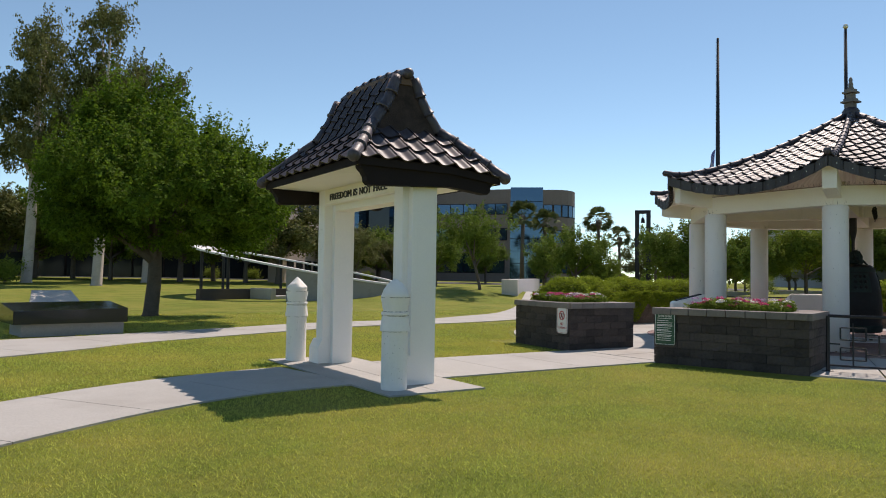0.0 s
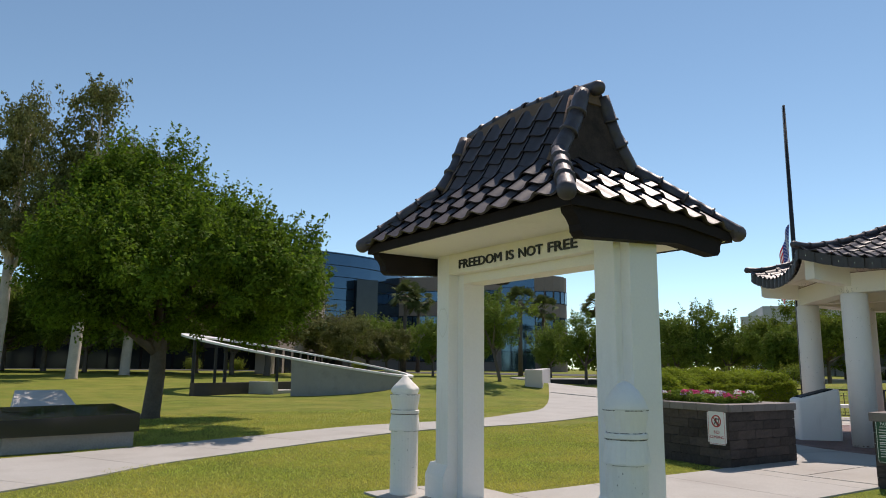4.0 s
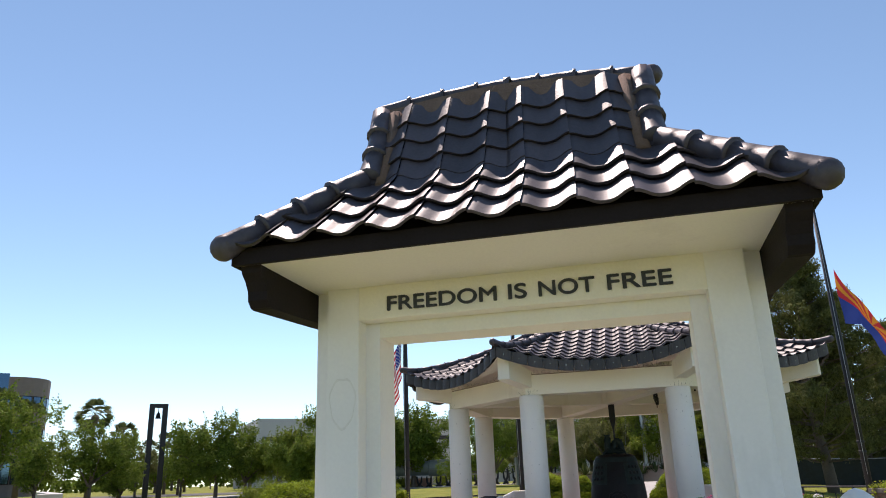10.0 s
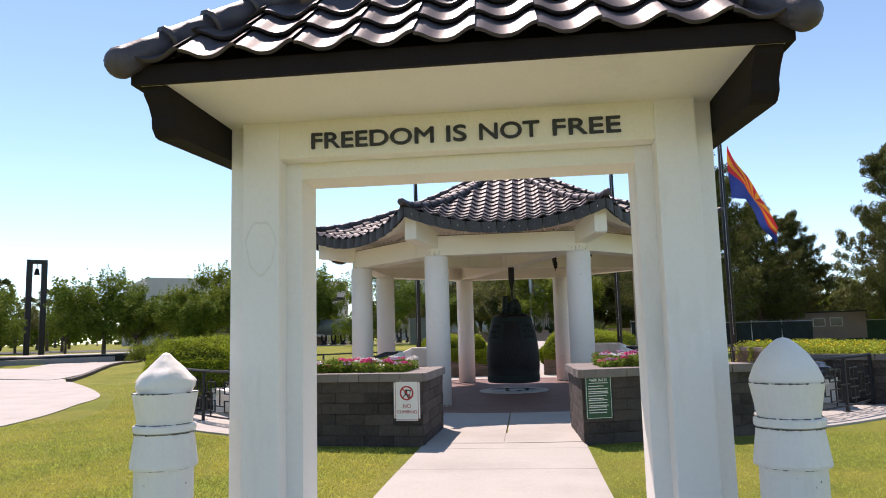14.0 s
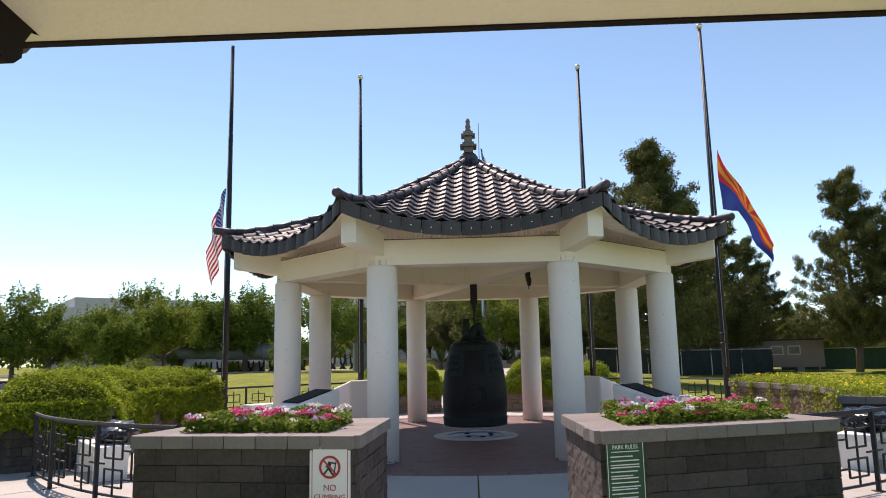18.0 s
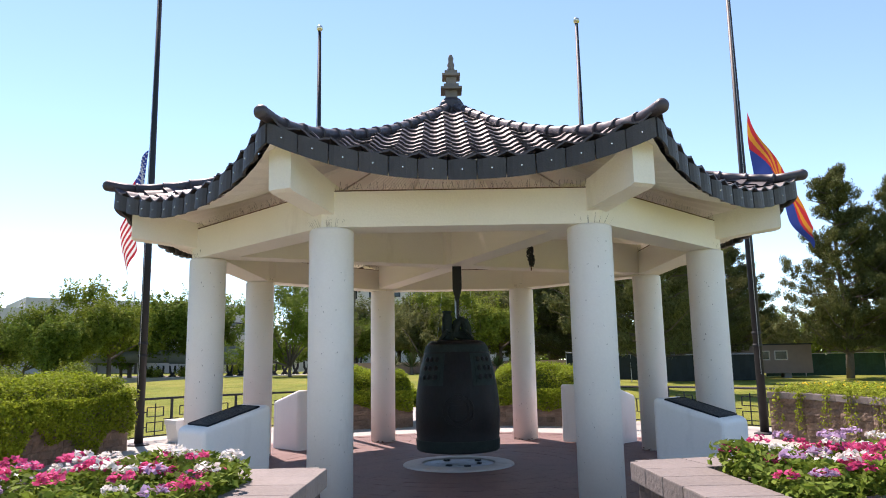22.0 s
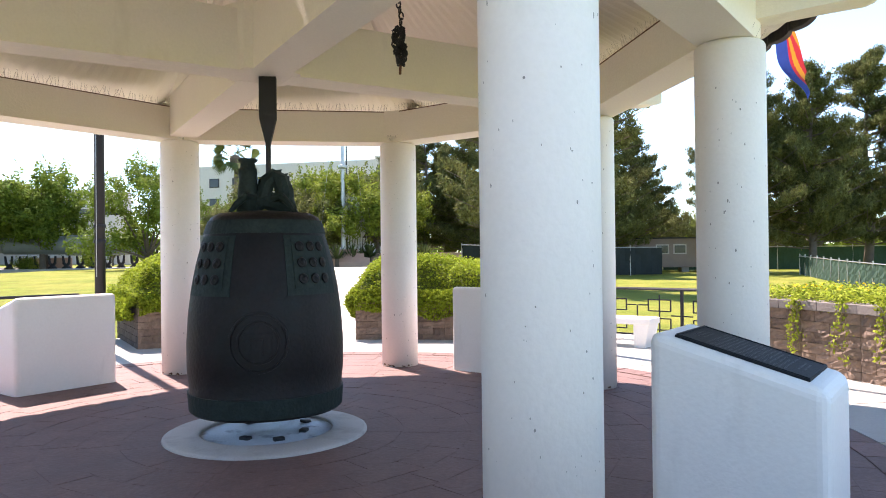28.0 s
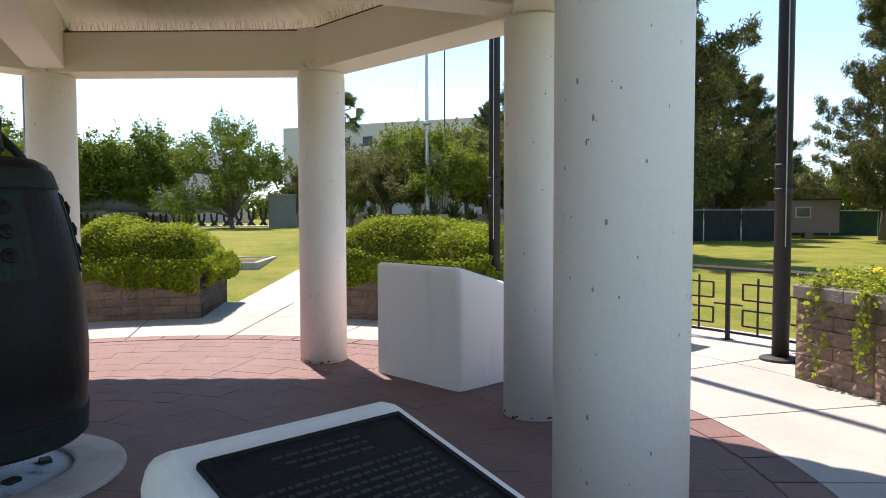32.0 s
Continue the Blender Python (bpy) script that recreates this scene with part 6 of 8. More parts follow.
fret_fence(-64.5, -29.5, 7.75, "black metal fretwork fence between planters")
fret_fence(29.5, 64.5, 7.75, "black metal fretwork fence behind the pavilion")
fret_fence(204.5, 235.5, 7.75, "black metal fretwork fence beside a flower planter")
fret_fence(124.5, 155.5, 7.75, "black metal fretwork fence beside the domed hedge")


def plaza_bench(ang, r=6.95):
    b = thing("concrete_bench", "white concrete bench with tapered slab legs", "bench", (*polar(r, ang), 0.026), ang + 90, group="benches round the plaza")
    boxed("seat", (-0.75, 0.75, -0.22, 0.22, 0.36, 0.46), WHITE, b, bevel=0.015)
    for s in (-1, 1):
        bm = bmesh.new()
        out = [(s * 0.48, 0), (s * 0.66, 0), (s * 0.73, 0.362), (s * 0.48, 0.362)]
        a = [bm.verts.new((x, -0.2, z)) for x, z in out]
        c = [bm.verts.new((x, 0.2, z)) for x, z in out]
        for i in range(4):
            bm.faces.new((a[i], a[(i + 1) % 4], c[(i + 1) % 4], c[i]))
        bm.faces.new(a)
        bm.faces.new(c[::-1])
        part("leg", bm, WHITE, b)
    return b


bench = plaza_bench(-46)
for k in (51, 129, 231):
    copy_thing(bench, pose(*polar(6.95, k), 0.026, 0, 0, k + 90))


def bag(p, size, label, seed):
    bm = bmesh.new()
    bmesh.ops.create_icosphere(bm, subdivisions=4, radius=1.0)
    for v in bm.verts:
        d = v.co.normalized()
        n = noise.fractal(d * 2.2 + Vector((seed, 0, 0)), 1.0, 2.0, 4)
        v.co = Vector((d.x * size[0], d.y * size[1], max(-1.0, d.z) * size[2])) * (1 + 0.28 * n)
        v.co.z = max(v.co.z, -0.75 * size[2])
    zmin = min(v.co.z for v in bm.verts)
    me = bpy.data.meshes.new("bag")
    bm.to_mesh(me)
    bm.free()
    me.polygons.foreach_set("use_smooth", [True] * len(me.polygons))
    tagged(obj("plastic_bag", me, BAG, matrix=pose(p[0], p[1], p[2] - zmin, 0, 0, seed * 40)), label, "bag")


bx, by = polar(6.95, 129)
bag((bx - 0.05, by - 0.25, 0.486), (0.42, 0.30, 0.17), "crumpled black plastic bag lying on a bench", 1)
bx, by = polar(6.95, 231)
bag((bx, by, 0.486), (0.34, 0.62, 0.17), "long black plastic bag lying on a bench", 2)

# flagpoles and flags


def limp_cloth(u, v, k=1.0):
    """A flag hanging limp beside its mast: u along the fly, v down the hoist."""
    x = k * ((0.46 * u ** 0.75) * (1 - v) + (0.05 + 0.24 * u) * v)
    z = -k * ((1.75 * u ** 1.1) * (1 - v) + (1.45 + 1.30 * u) * v)
    fold = math.sin(9.0 * (u + 0.35 * v)) * (0.2 + 0.8 * u)
    return Vector((x + 0.035 * k * math.sin(14 * u + 3 * v), 0.13 * k * fold, z))


def streaming_cloth(u, v, k=1.0):
    """A flag half lifted by a light wind; its lower edge folds under halfway along the fly."""
    x = 1.45 * u
    top, low = -2.5 * u ** 0.95, -1.60 - (0.12 * u if u < 0.3 else 0.036 + 1.36 * ((u - 0.3) / 0.7) ** 0.9)
    x -= 0.25 * v * u ** 3
    fold = math.sin(8.5 * u + 2.4 * v) * (0.25 + 0.75 * u) + 0.5 * math.sin(5 * v + 13 * u)
    return Vector((x, 0.10 * fold, top + (low - top) * v))


def cloth_part(name, parent, cloth, keep, material, nu=26, nv=26, label="", k=1.0):
    verts, faces, idx = [], [], {}

    def vid(i, j):
        if (i, j) not in idx:
            idx[(i, j)] = len(verts)
            verts.append(cloth(i / nu, j / nv, k))
        return idx[(i, j)]
    for i in range(nu):
        for j in range(nv):
            if keep((i + 0.5) / nu, (j + 0.5) / nv):
                faces.append((vid(i, j), vid(i + 1, j), vid(i + 1, j + 1), vid(i, j + 1)))
    return obj(name, mesh_from(name, verts, faces, True), material, parent, label)


def flagpole(p, h, label, ball=True):
    f = thing("flagpole", label, "flagpole", (p[0], p[1], 0.02), group="flagpoles round the pavilion")
    bm = bmesh.new()
    lathe(bm, [(0.0, 0.0), (0.21, 0.0), (0.20, 0.03), (0.13, 0.05), (0.0, 0.05)], 24)
    part("base_collar", bm, BLACK_METAL, f, smooth=False)
    bm = bmesh.new()
    tube(bm, [(0, 0, 0.03), (0, 0, h * 0.45), (0, 0, h)], [0.085, 0.078, 0.042], 14)
    part("mast", bm, BLACK_METAL, f, smooth=True)
    for z in (1.75, 2.0):
        bm = bmesh.new()
        lathe(bm, [(0.088, z), (0.096, z + 0.01), (0.096, z + 0.05), (0.088, z + 0.06)], 14)
        part("band", bm, BLACK_METAL, f)
    bm = bmesh.new()
    box(bm, 0.08, 0.13, -0.03, 0.03, 1.78, 1.95)
    part("cleat", bm, BLACK_METAL, f)
    bm = bmesh.new()
    tube(bm, [(-0.11, 0.02, 1.2), (-0.075, 0.02, h - 0.05)], 0.006, 5)
    part("halyard", bm, GALV, f)
    if ball:
        bm = bmesh.new()
        bmesh.ops.create_uvsphere(bm, u_segments=16, v_segments=10, radius=0.085, matrix=pose(0, 0, h + 0.09))
        part("ball", bm, GOLD, f, "gilded ball finial", smooth=True)
    return f


def stripes_flag(p, ztop, turn, k=1.0):
    f = thing("striped_flag", "red and white striped flag with starred blue canton, hanging limp", "flag", (p[0], p[1], ztop), turn)
    for row in range(13):
        lo, hi = row / 13, (row + 1) / 13
        cloth_part("stripe", f, limp_cloth, lambda u, v: lo <= v < hi and not (u < 0.42 and v < 7 / 13), FLAG_RED if row % 2 == 0 else FLAG_WHITE, 48, 26, k=k)
    cloth_part("canton", f, limp_cloth, lambda u, v: u < 0.42 and v < 7 / 13, FLAG_BLUE, 48, 26, k=k)
    bm = bmesh.new()
    for i in range(8):
        for j in range(7):
            q = limp_cloth(0.025 + 0.05 * i, (0.5 + j) / 13, k)
            for s in (-1, 1):
                bmesh.ops.create_circle(bm, cap_ends=True, segments=5, radius=0.022 * k, matrix=Matrix.Translation(q + Vector((0, s * 0.012, 0))) @ pose(0, 0, 0, 90, 0, 0))
    part("star_pattern", bm, FLAG_WHITE, f)["kind"] = "stuff"


def ray_flag(p, ztop, turn):
    f = thing("rayed_flag", "flag of red and gold rays over blue, streaming limply", "flag", (p[0], p[1], ztop), turn)

    def ray(u, v):
        a = math.atan2((0.5 - v) / 1.5, u - 0.5)
        return int(max(0, min(12, a / math.pi * 13)))
    for n in range(13):
        cloth_part("ray", f, streaming_cloth, lambda u, v: v < 0.5 and ray(u, v) == n, FLAG_RED if n % 2 == 0 else FLAG_GOLD, 80, 60)
    cloth_part("lower_half", f, streaming_cloth, lambda u, v: v >= 0.5, FLAG_BLUE, 80, 60)


for p, lab, ball in (((21.5, 15.62), "tall black flagpole with a flag at half mast", False), ((21.55, 3.02), "tall black flagpole with gilded ball and drooping flag", True),
                     ((24.2, 12.55), "tall black flagpole behind the pavilion", True), ((24.0, 5.9), "tall black flagpole behind the fence", True)):
    flagpole(p, 10.1, lab, ball)
stripes_flag((21.44, 15.68), 6.13, 125)
flagpole((88.0, 7.8), 30.0, "distant tall flagpole with a flag at half mast", True)
stripes_flag((88.0, 7.6), 27.0, -85, 1.8)
ray_flag((21.56, 2.80), 6.81, -78)

# trees


def limb_path(p, q, bend, n=6, rng=random):
    p, q = Vector(p), Vector(q)
    side = (q - p).orthogonal().normalized() * bend * rng.uniform(-1, 1)
    return [p.lerp(q, k / n) + side * math.sin(math.pi * k / n) for k in range(n + 1)]


def crown_points(blobs, n, rng, size):
    """Leaf places in a crown and the way each leaf faces: leafy clumps over and within the blobs, with gaps and upright shoots."""
    m = max(90, n // 150)
    vol = np.array([b[1][0] * b[1][1] * b[1][2] for b in blobs]) ** 0.7
    pick = rng.choice(len(blobs), m, p=vol / vol.sum())
    d = rng.normal(size=(m, 3))
    d /= np.linalg.norm(d, axis=1)[:, None]
    rad = rng.rand(m, 1) ** 0.33
    lump = 1 + 0.16 * np.sin(d[:, :1] * 9 + pick[:, None]) * np.cos(d[:, 1:2] * 8 + 2 * pick[:, None]) + 0.12 * np.sin(d[:, 2:] * 13 + pick[:, None] * 3)
    c = np.array([b[0] for b in blobs], float)[pick] + d * rad * lump * np.array([b[1] for b in blobs], float)[pick]
    way = d * 0.8 + np.array([0, 0, 0.9])
    way /= np.linalg.norm(way, axis=1)[:, None]
    reach = rng.uniform(3.6, 7.6, (m, 1)) * size
    k = rng.randint(m, size=n)
    out = rng.normal(size=(n, 3)) + 0.7 * way[k]
    out /= np.linalg.norm(out, axis=1)[:, None]
    round_part = c[k] + out * reach[k] * np.array([1, 1, 0.72]) * rng.rand(n, 1) ** 0.3
    s = rng.rand(n, 1)
    shoot = c[k] + way[k] * reach[k] * (0.6 + 1.1 * s) + rng.normal(0, 1, (n, 3)) * size * (1.3 - 0.9 * s)
    return np.where(rng.rand(n, 1) < 0.8, round_part, shoot), out


def broad_tree(label, h, spread, trunk_h, n, leaf, material, seed, at=(0, 0, 0), bark=None, lean=(0, 0), twigs=120, name="tree", blobs=None, trunk_r=0.16, limbs=7, droop=0.0, category="tree"):
    t = thing(name, label, category, (at[0], at[1], ground_z(at[0], at[1])) if len(at) < 3 or at[2] == 0 else at)
    rng = np.random.RandomState(seed)
    rr = random.Random(seed)
    bm = bmesh.new()
    top = Vector((lean[0] * trunk_h, lean[1] * trunk_h, trunk_h))
    tube(bm, [(0, 0, -0.15), (0.02, 0, 0.12), tuple(top * 0.5 + Vector((0.05, 0.03, 0))), tuple(top)], [trunk_r * 1.5, trunk_r * 1.1, trunk_r, trunk_r * 0.85], 10)
    part("trunk", bm, bark or BARK, t, smooth=True)
    if blobs is None:
        blobs = []
        for k in range(19):
            a = rr.uniform(0, 2 * math.pi)
            r = spread * 0.74 * math.sqrt(rr.random())
            z = trunk_h + (h - trunk_h) * (0.08 + 0.80 * rr.random() * (1 - 0.35 * r / spread))
            b = rr.uniform(0.2, 0.36) * spread
            blobs.append(((top.x + r * math.cos(a), top.y + r * math.sin(a), z), (b, b, b * rr.uniform(0.5, 0.8))))
    for k in range(limbs):
        b = blobs[k % len(blobs)]
        bm = bmesh.new()
        pts = limb_path(top * rr.uniform(0.75, 1.0), b[0], 0.35, 6, rr)
        tube(bm, pts, [trunk_r * 0.7 * (1 - 0.85 * i / 6) for i in range(7)], 7)
        part("limb", bm, bark or BARK, t, smooth=True)
    pts, out = crown_points(blobs, n, rng, leaf)
    quads = leaves(n, pts, 0, leaf, 0.3, rng, 0.5, droop, out)
    # shoots that break the outline
    tw = []
    for k in range(twigs):
        b = blobs[rng.randint(len(blobs))]
        d = rng.normal(size=3)
        d[2] = abs(d[2]) + 0.25
        d /= np.linalg.norm(d)
        base = np.array(b[0]) + d * np.array(b[1]) * 0.95
        ln = rng.uniform(0.3, 1.0) * (spread / 4.0) ** 0.5
        m = 16
        s = rng.rand(m, 1)
        tip = d * 0.4 + np.array([0, 0, 1.0 - 1.6 * droop])
        tw.append(base + s * ln * tip / np.linalg.norm(tip) + rng.normal(0, leaf * 0.6, (m, 3)))
    if tw:
        tw = np.concatenate(tw)
        quads = np.concatenate([quads, leaves(len(tw), tw, 0, leaf, 0.2, rng, 0.45, droop)])
    part_ob = obj("crown", leaf_mesh("crown", quads), material, t)
    part_ob["label"] = "leafy crown"
    return t


def pine_tree(label, h, spread, n, seed, at):
    t = thing("pine_tree", label, "tree", (at[0], at[1], ground_z(*at)), group="pine trees beyond the fence")
    rng = np.random.RandomState(seed)
    rr = random.Random(seed)
    bm = bmesh.new()
    pts = [(0.12 * math.sin(k * 0.9 + seed), 0.1 * math.cos(k * 1.3), -0.2 + h * 0.97 * k / 8) for k in range(9)]
    tube(bm, pts, [0.26 * (1 - 0.93 * k / 8) + 0.015 for k in range(9)], 9)
    part("trunk", bm, BARK, t, smooth=True)
    clumps = []
    bm = bmesh.new()
    z = h * 0.12
    while z < h * 0.98:
        f = (z / h - 0.12) / 0.88
        reach = spread * min(1.0, 0.72 + 1.4 * f) * (1 - f) ** 0.72
        for k in range(rr.choice((3, 4, 4, 5))):
            a = rr.uniform(0, 2 * math.pi)
            L = max(0.35, reach * rr.uniform(0.5, 1.18))
            rise = L * rr.uniform(0.08, 0.5)
            s0 = Vector((0, 0, z))
            e = Vector((L * math.cos(a), L * math.sin(a), z + rise))
            midp = s0.lerp(e, 0.55) - Vector((0, 0, 0.07 * L))
            tube(bm, [tuple(s0), tuple(midp), tuple(e)], [0.055, 0.036, 0.012], 5)
            # upturned tufts along the limb and on short side twigs
            for s in np.arange(0.3, 1.04, 0.5 / max(1.6, L)):
                c = (s0.lerp(midp, s / 0.55) if s < 0.55 else midp.lerp(e, (s - 0.55) / 0.45))
                for j in range(2):
                    w = rr.uniform(-0.34, 0.34) * L * (1.15 - s) + rr.gauss(0, 0.12)
                    up = rr.uniform(0.1, 0.45)
                    clumps.append((c.x - math.sin(a) * w, c.y + math.cos(a) * w, c.z + up, rr.uniform(0.22, 0.42), math.cos(a) * 0.5, math.sin(a) * 0.5))
        z += h * rr.uniform(0.022, 0.038)
    for k in range(4):
        clumps.append((rr.gauss(0, 0.08), rr.gauss(0, 0.08), h * (0.95 + 0.012 * k), 0.22, 0, 0))
    part("branch_work", bm, BARK, t)["kind"] = "stuff"
    C = np.array(clumps)
    pick = rng.randint(len(C), size=n)
    d = rng.normal(size=(n, 3))
    d /= np.linalg.norm(d, axis=1)[:, None]
    # tufts stretch upwards and outwards
    axis = np.stack([C[pick, 4], C[pick, 5], np.full(n, 0.9)], 1)
    pts = C[pick, :3] + d * C[pick, 3:4] * rng.rand(n, 1) ** 0.5 + axis * rng.rand(n, 1) * C[pick, 3:4]
    quads = leaves(n, pts, 0, 0.15, 0.3, rng, 0.2, -0.9)
    obj("crown", leaf_mesh("crown", quads), NEEDLE, t, "dark needle crown")
    return t


def palm_tree(label, h, seed, at, spread=1.9, fronds=44):
    t = thing("palm_tree", label, "palm", (at[0], at[1], ground_z(*at)), group="fan palms")
    rng = np.random.RandomState(seed)
    bm = bmesh.new()
    tube(bm, [(0, 0, -0.2), (0, 0, h * 0.5), (0.1, 0, h)], [0.3, 0.22, 0.2], 10)
    part("trunk", bm, BARK, t, smooth=True)
    quads = []
    for k in range(fronds):
        a = rng.uniform(0, 2 * math.pi)
        el = math.radians(rng.uniform(-45, 80))
        d = np.array([math.cos(a) * math.cos(el), math.sin(a) * math.cos(el), math.sin(el)])
        side = np.array([-math.sin(a), math.cos(a), 0])
        up = np.cross(d, side)
        roll = rng.uniform(-0.75, 0.75)
        side, up = side * math.cos(roll) + up * math.sin(roll), up * math.cos(roll) - side * math.sin(roll)
        base = np.array([0.1, 0, h]) + d * 0.15
        mid = base + d * spread * 0.55
        stalk = np.array([base + side * 0.02, base - side * 0.02, mid - side * 0.015, mid + side * 0.015])
        quads.append(stalk)
        for j in range(13):
            b = math.radians(-80 + 160 * j / 12)
            dd = d * math.cos(b) + side * math.sin(b)
            L = spread * 0.55 * (0.75 + 0.25 * math.cos(b))
            tip = mid + dd * L - np.array([0, 0, 0.22 * L])
            w = np.cross(dd, up) * 0.07
            c = mid + dd * L * 0.55
            quads.append(np.array([mid, c - w, tip, c + w]))
    obj("crown", leaf_mesh("crown", np.concatenate(quads)), FROND, t, "fan of green fronds")
    bm = bmesh.new()
    lathe(bm, [(0.22, h - 1.1), (0.42, h - 0.7), (0.45, h - 0.2), (0.2, h + 0.05)], 12)
    for v in bm.verts:
        v.co += 0.08 * Vector((noise.noise(v.co * 5), noise.noise(v.co * 5 + Vector((3, 1, 2))), 0))
    part("dead_skirt", bm, BARK, t, "brown skirt of dead fronds")
    return t


def from_point(ref, az, d):
    return ref[0] + d * math.cos(radians(az)), ref[1] + d * math.sin(radians(az))


R0, R6, R13, R28, R30 = (-0.24, -0.06), (-0.51, 5.64), (-0.19, 8.88), (11.77, 8.8), (13.1, 7.33)

# the large tree beside the upper path: two rounded masses side by side
BIG = [((-1.6, 0.6, 5.2), (2.0, 2.0, 1.6)), ((-0.5, -0.6, 6.45), (1.7, 1.7, 1.3)), ((-2.5, 0.2, 4.0), (1.5, 1.7, 1.4)), ((-0.8, 0.4, 3.7), (1.9, 1.9, 1.4)), ((0.2, -0.5, 5.3), (1.2, 1.6, 1.4)), ((-2.3, -0.5, 3.0), (1.2, 1.2, 0.9)), ((-0.6, -0.9, 3.0), (1.3, 1.2, 0.9)),
       ((2.2, 0.0, 5.3), (1.0, 1.2, 1.4)), ((2.6, -0.3, 3.5), (1.3, 1.3, 1.5)), ((3.35, 0.3, 4.7), (0.95, 1.0, 1.0)), ((1.3, 0.2, 3.4), (1.3, 1.4, 1.2)), ((2.0, 0.3, 6.0), (0.7, 0.8, 0.8)), ((-1.5, -0.2, 6.2), (1.2, 1.3, 0.9)), ((2.9, -0.4, 2.7), (0.9, 0.9, 0.8)),
       ((1.9, -3.2, 4.1), (1.7, 1.6, 1.2)), ((-1.4, -3.2, 4.4), (1.7, 1.5, 1.2)), ((0.6, -4.4, 4.3), (1.6, 1.4, 1.0)), ((-2.6, -1.9, 4.4), (1.3, 1.5, 1.1)), ((-0.2, -2.2, 5.2), (1.4, 1.5, 1.1)), ((1.7, -4.2, 3.4), (1.3, 1.5, 0.9)), ((1.2, -5.4, 3.4), (1.5, 1.4, 0.9)), ((-0.8, -5.2, 3.7), (1.6, 1.4, 1.0))]
BIG = [((c[0] + (0.3 if c[0] < -1.9 else 0.0), c[1], c[2]), (0.84 * e[0], 0.84 * e[1], 0.88 * e[2])) for c, e in BIG]
big = broad_tree("large dark-green shade tree with a leaning trunk", 8.0, 4.0, 2.3, 170000, 0.066, LEAF_BIG, 11, (4.5, 25.0), lean=(0.05, 0.0), blobs=BIG, trunk_r=0.23, twigs=420, limbs=9)

# weeping eucalyptus behind it
for k, (az, d, hh, seed, cw) in enumerate(((87.3, 62, 20.5, 21, 5.0), (82.9, 58, 20.6, 22, 4.9), (79.6, 66, 18.6, 23, 4.2))):
    p = from_point(R0, az, d)
    bl = []
    rr = random.Random(seed)
    for j in range(15):
        a = rr.uniform(0, 6.28)
        z = hh * rr.uniform(0.36, 0.92)
        r = cw * rr.uniform(0.1, 0.85) * (1.05 - 0.55 * z / hh)
        bl.append(((r * math.cos(a), r * math.sin(a), z), (cw * rr.uniform(0.22, 0.36), cw * 0.3, hh * rr.uniform(0.06, 0.1))))
    broad_tree("tall pale-barked eucalyptus with drooping foliage", hh, cw, hh * 0.42, 30000, 0.15, LEAF_OLIVE, seed, p, BARK_PALE, (0.03, 0), 200, "eucalyptus_tree", bl, 0.36, 8, 1.2)

# small trees on the lawn
small = broad_tree("small feathery green tree on the mound", 5.0, 2.7, 1.7, 14000, 0.075, LEAF, 31, from_point(R0, 54.0, 42), lean=(-0.25, 0), trunk_r=0.09, twigs=110)
mid_tree = broad_tree("round green park tree on the lawn", 6.2, 3.3, 1.7, 17000, 0.105, LEAF, 32, from_point(R0, 46.4, 62), trunk_r=0.13, twigs=140)
bright = broad_tree("bright green mesquite tree on the lawn", 6.6, 3.6, 1.9, 17000, 0.105, LEAF_BRIGHT, 33, from_point(R28, 26.5, 60), trunk_r=0.13, twigs=150)
olive = broad_tree("grey-green olive tree with rounded crown", 5.6, 2.9, 1.5, 15000, 0.10, LEAF_OLIVE, 34, from_point(R28, 3.2, 52), trunk_r=0.13, twigs=120)

broad_tree("spreading green mesquite with several slender stems", 6.9, 4.2, 0.8, 30000, 0.095, LEAF, 35, (56.6, 20.0), trunk_r=0.12, twigs=220, limbs=10)


def plant(src, ref, az, d, scale=1.0, turn=0.0, wide=1.0):
    x, y = from_point(ref, az, d)
    return copy_thing(src, pose(x, y, ground_z(x, y), 0, 0, turn) @ Matrix.Diagonal((scale * wide, scale * wide, scale, 1)))


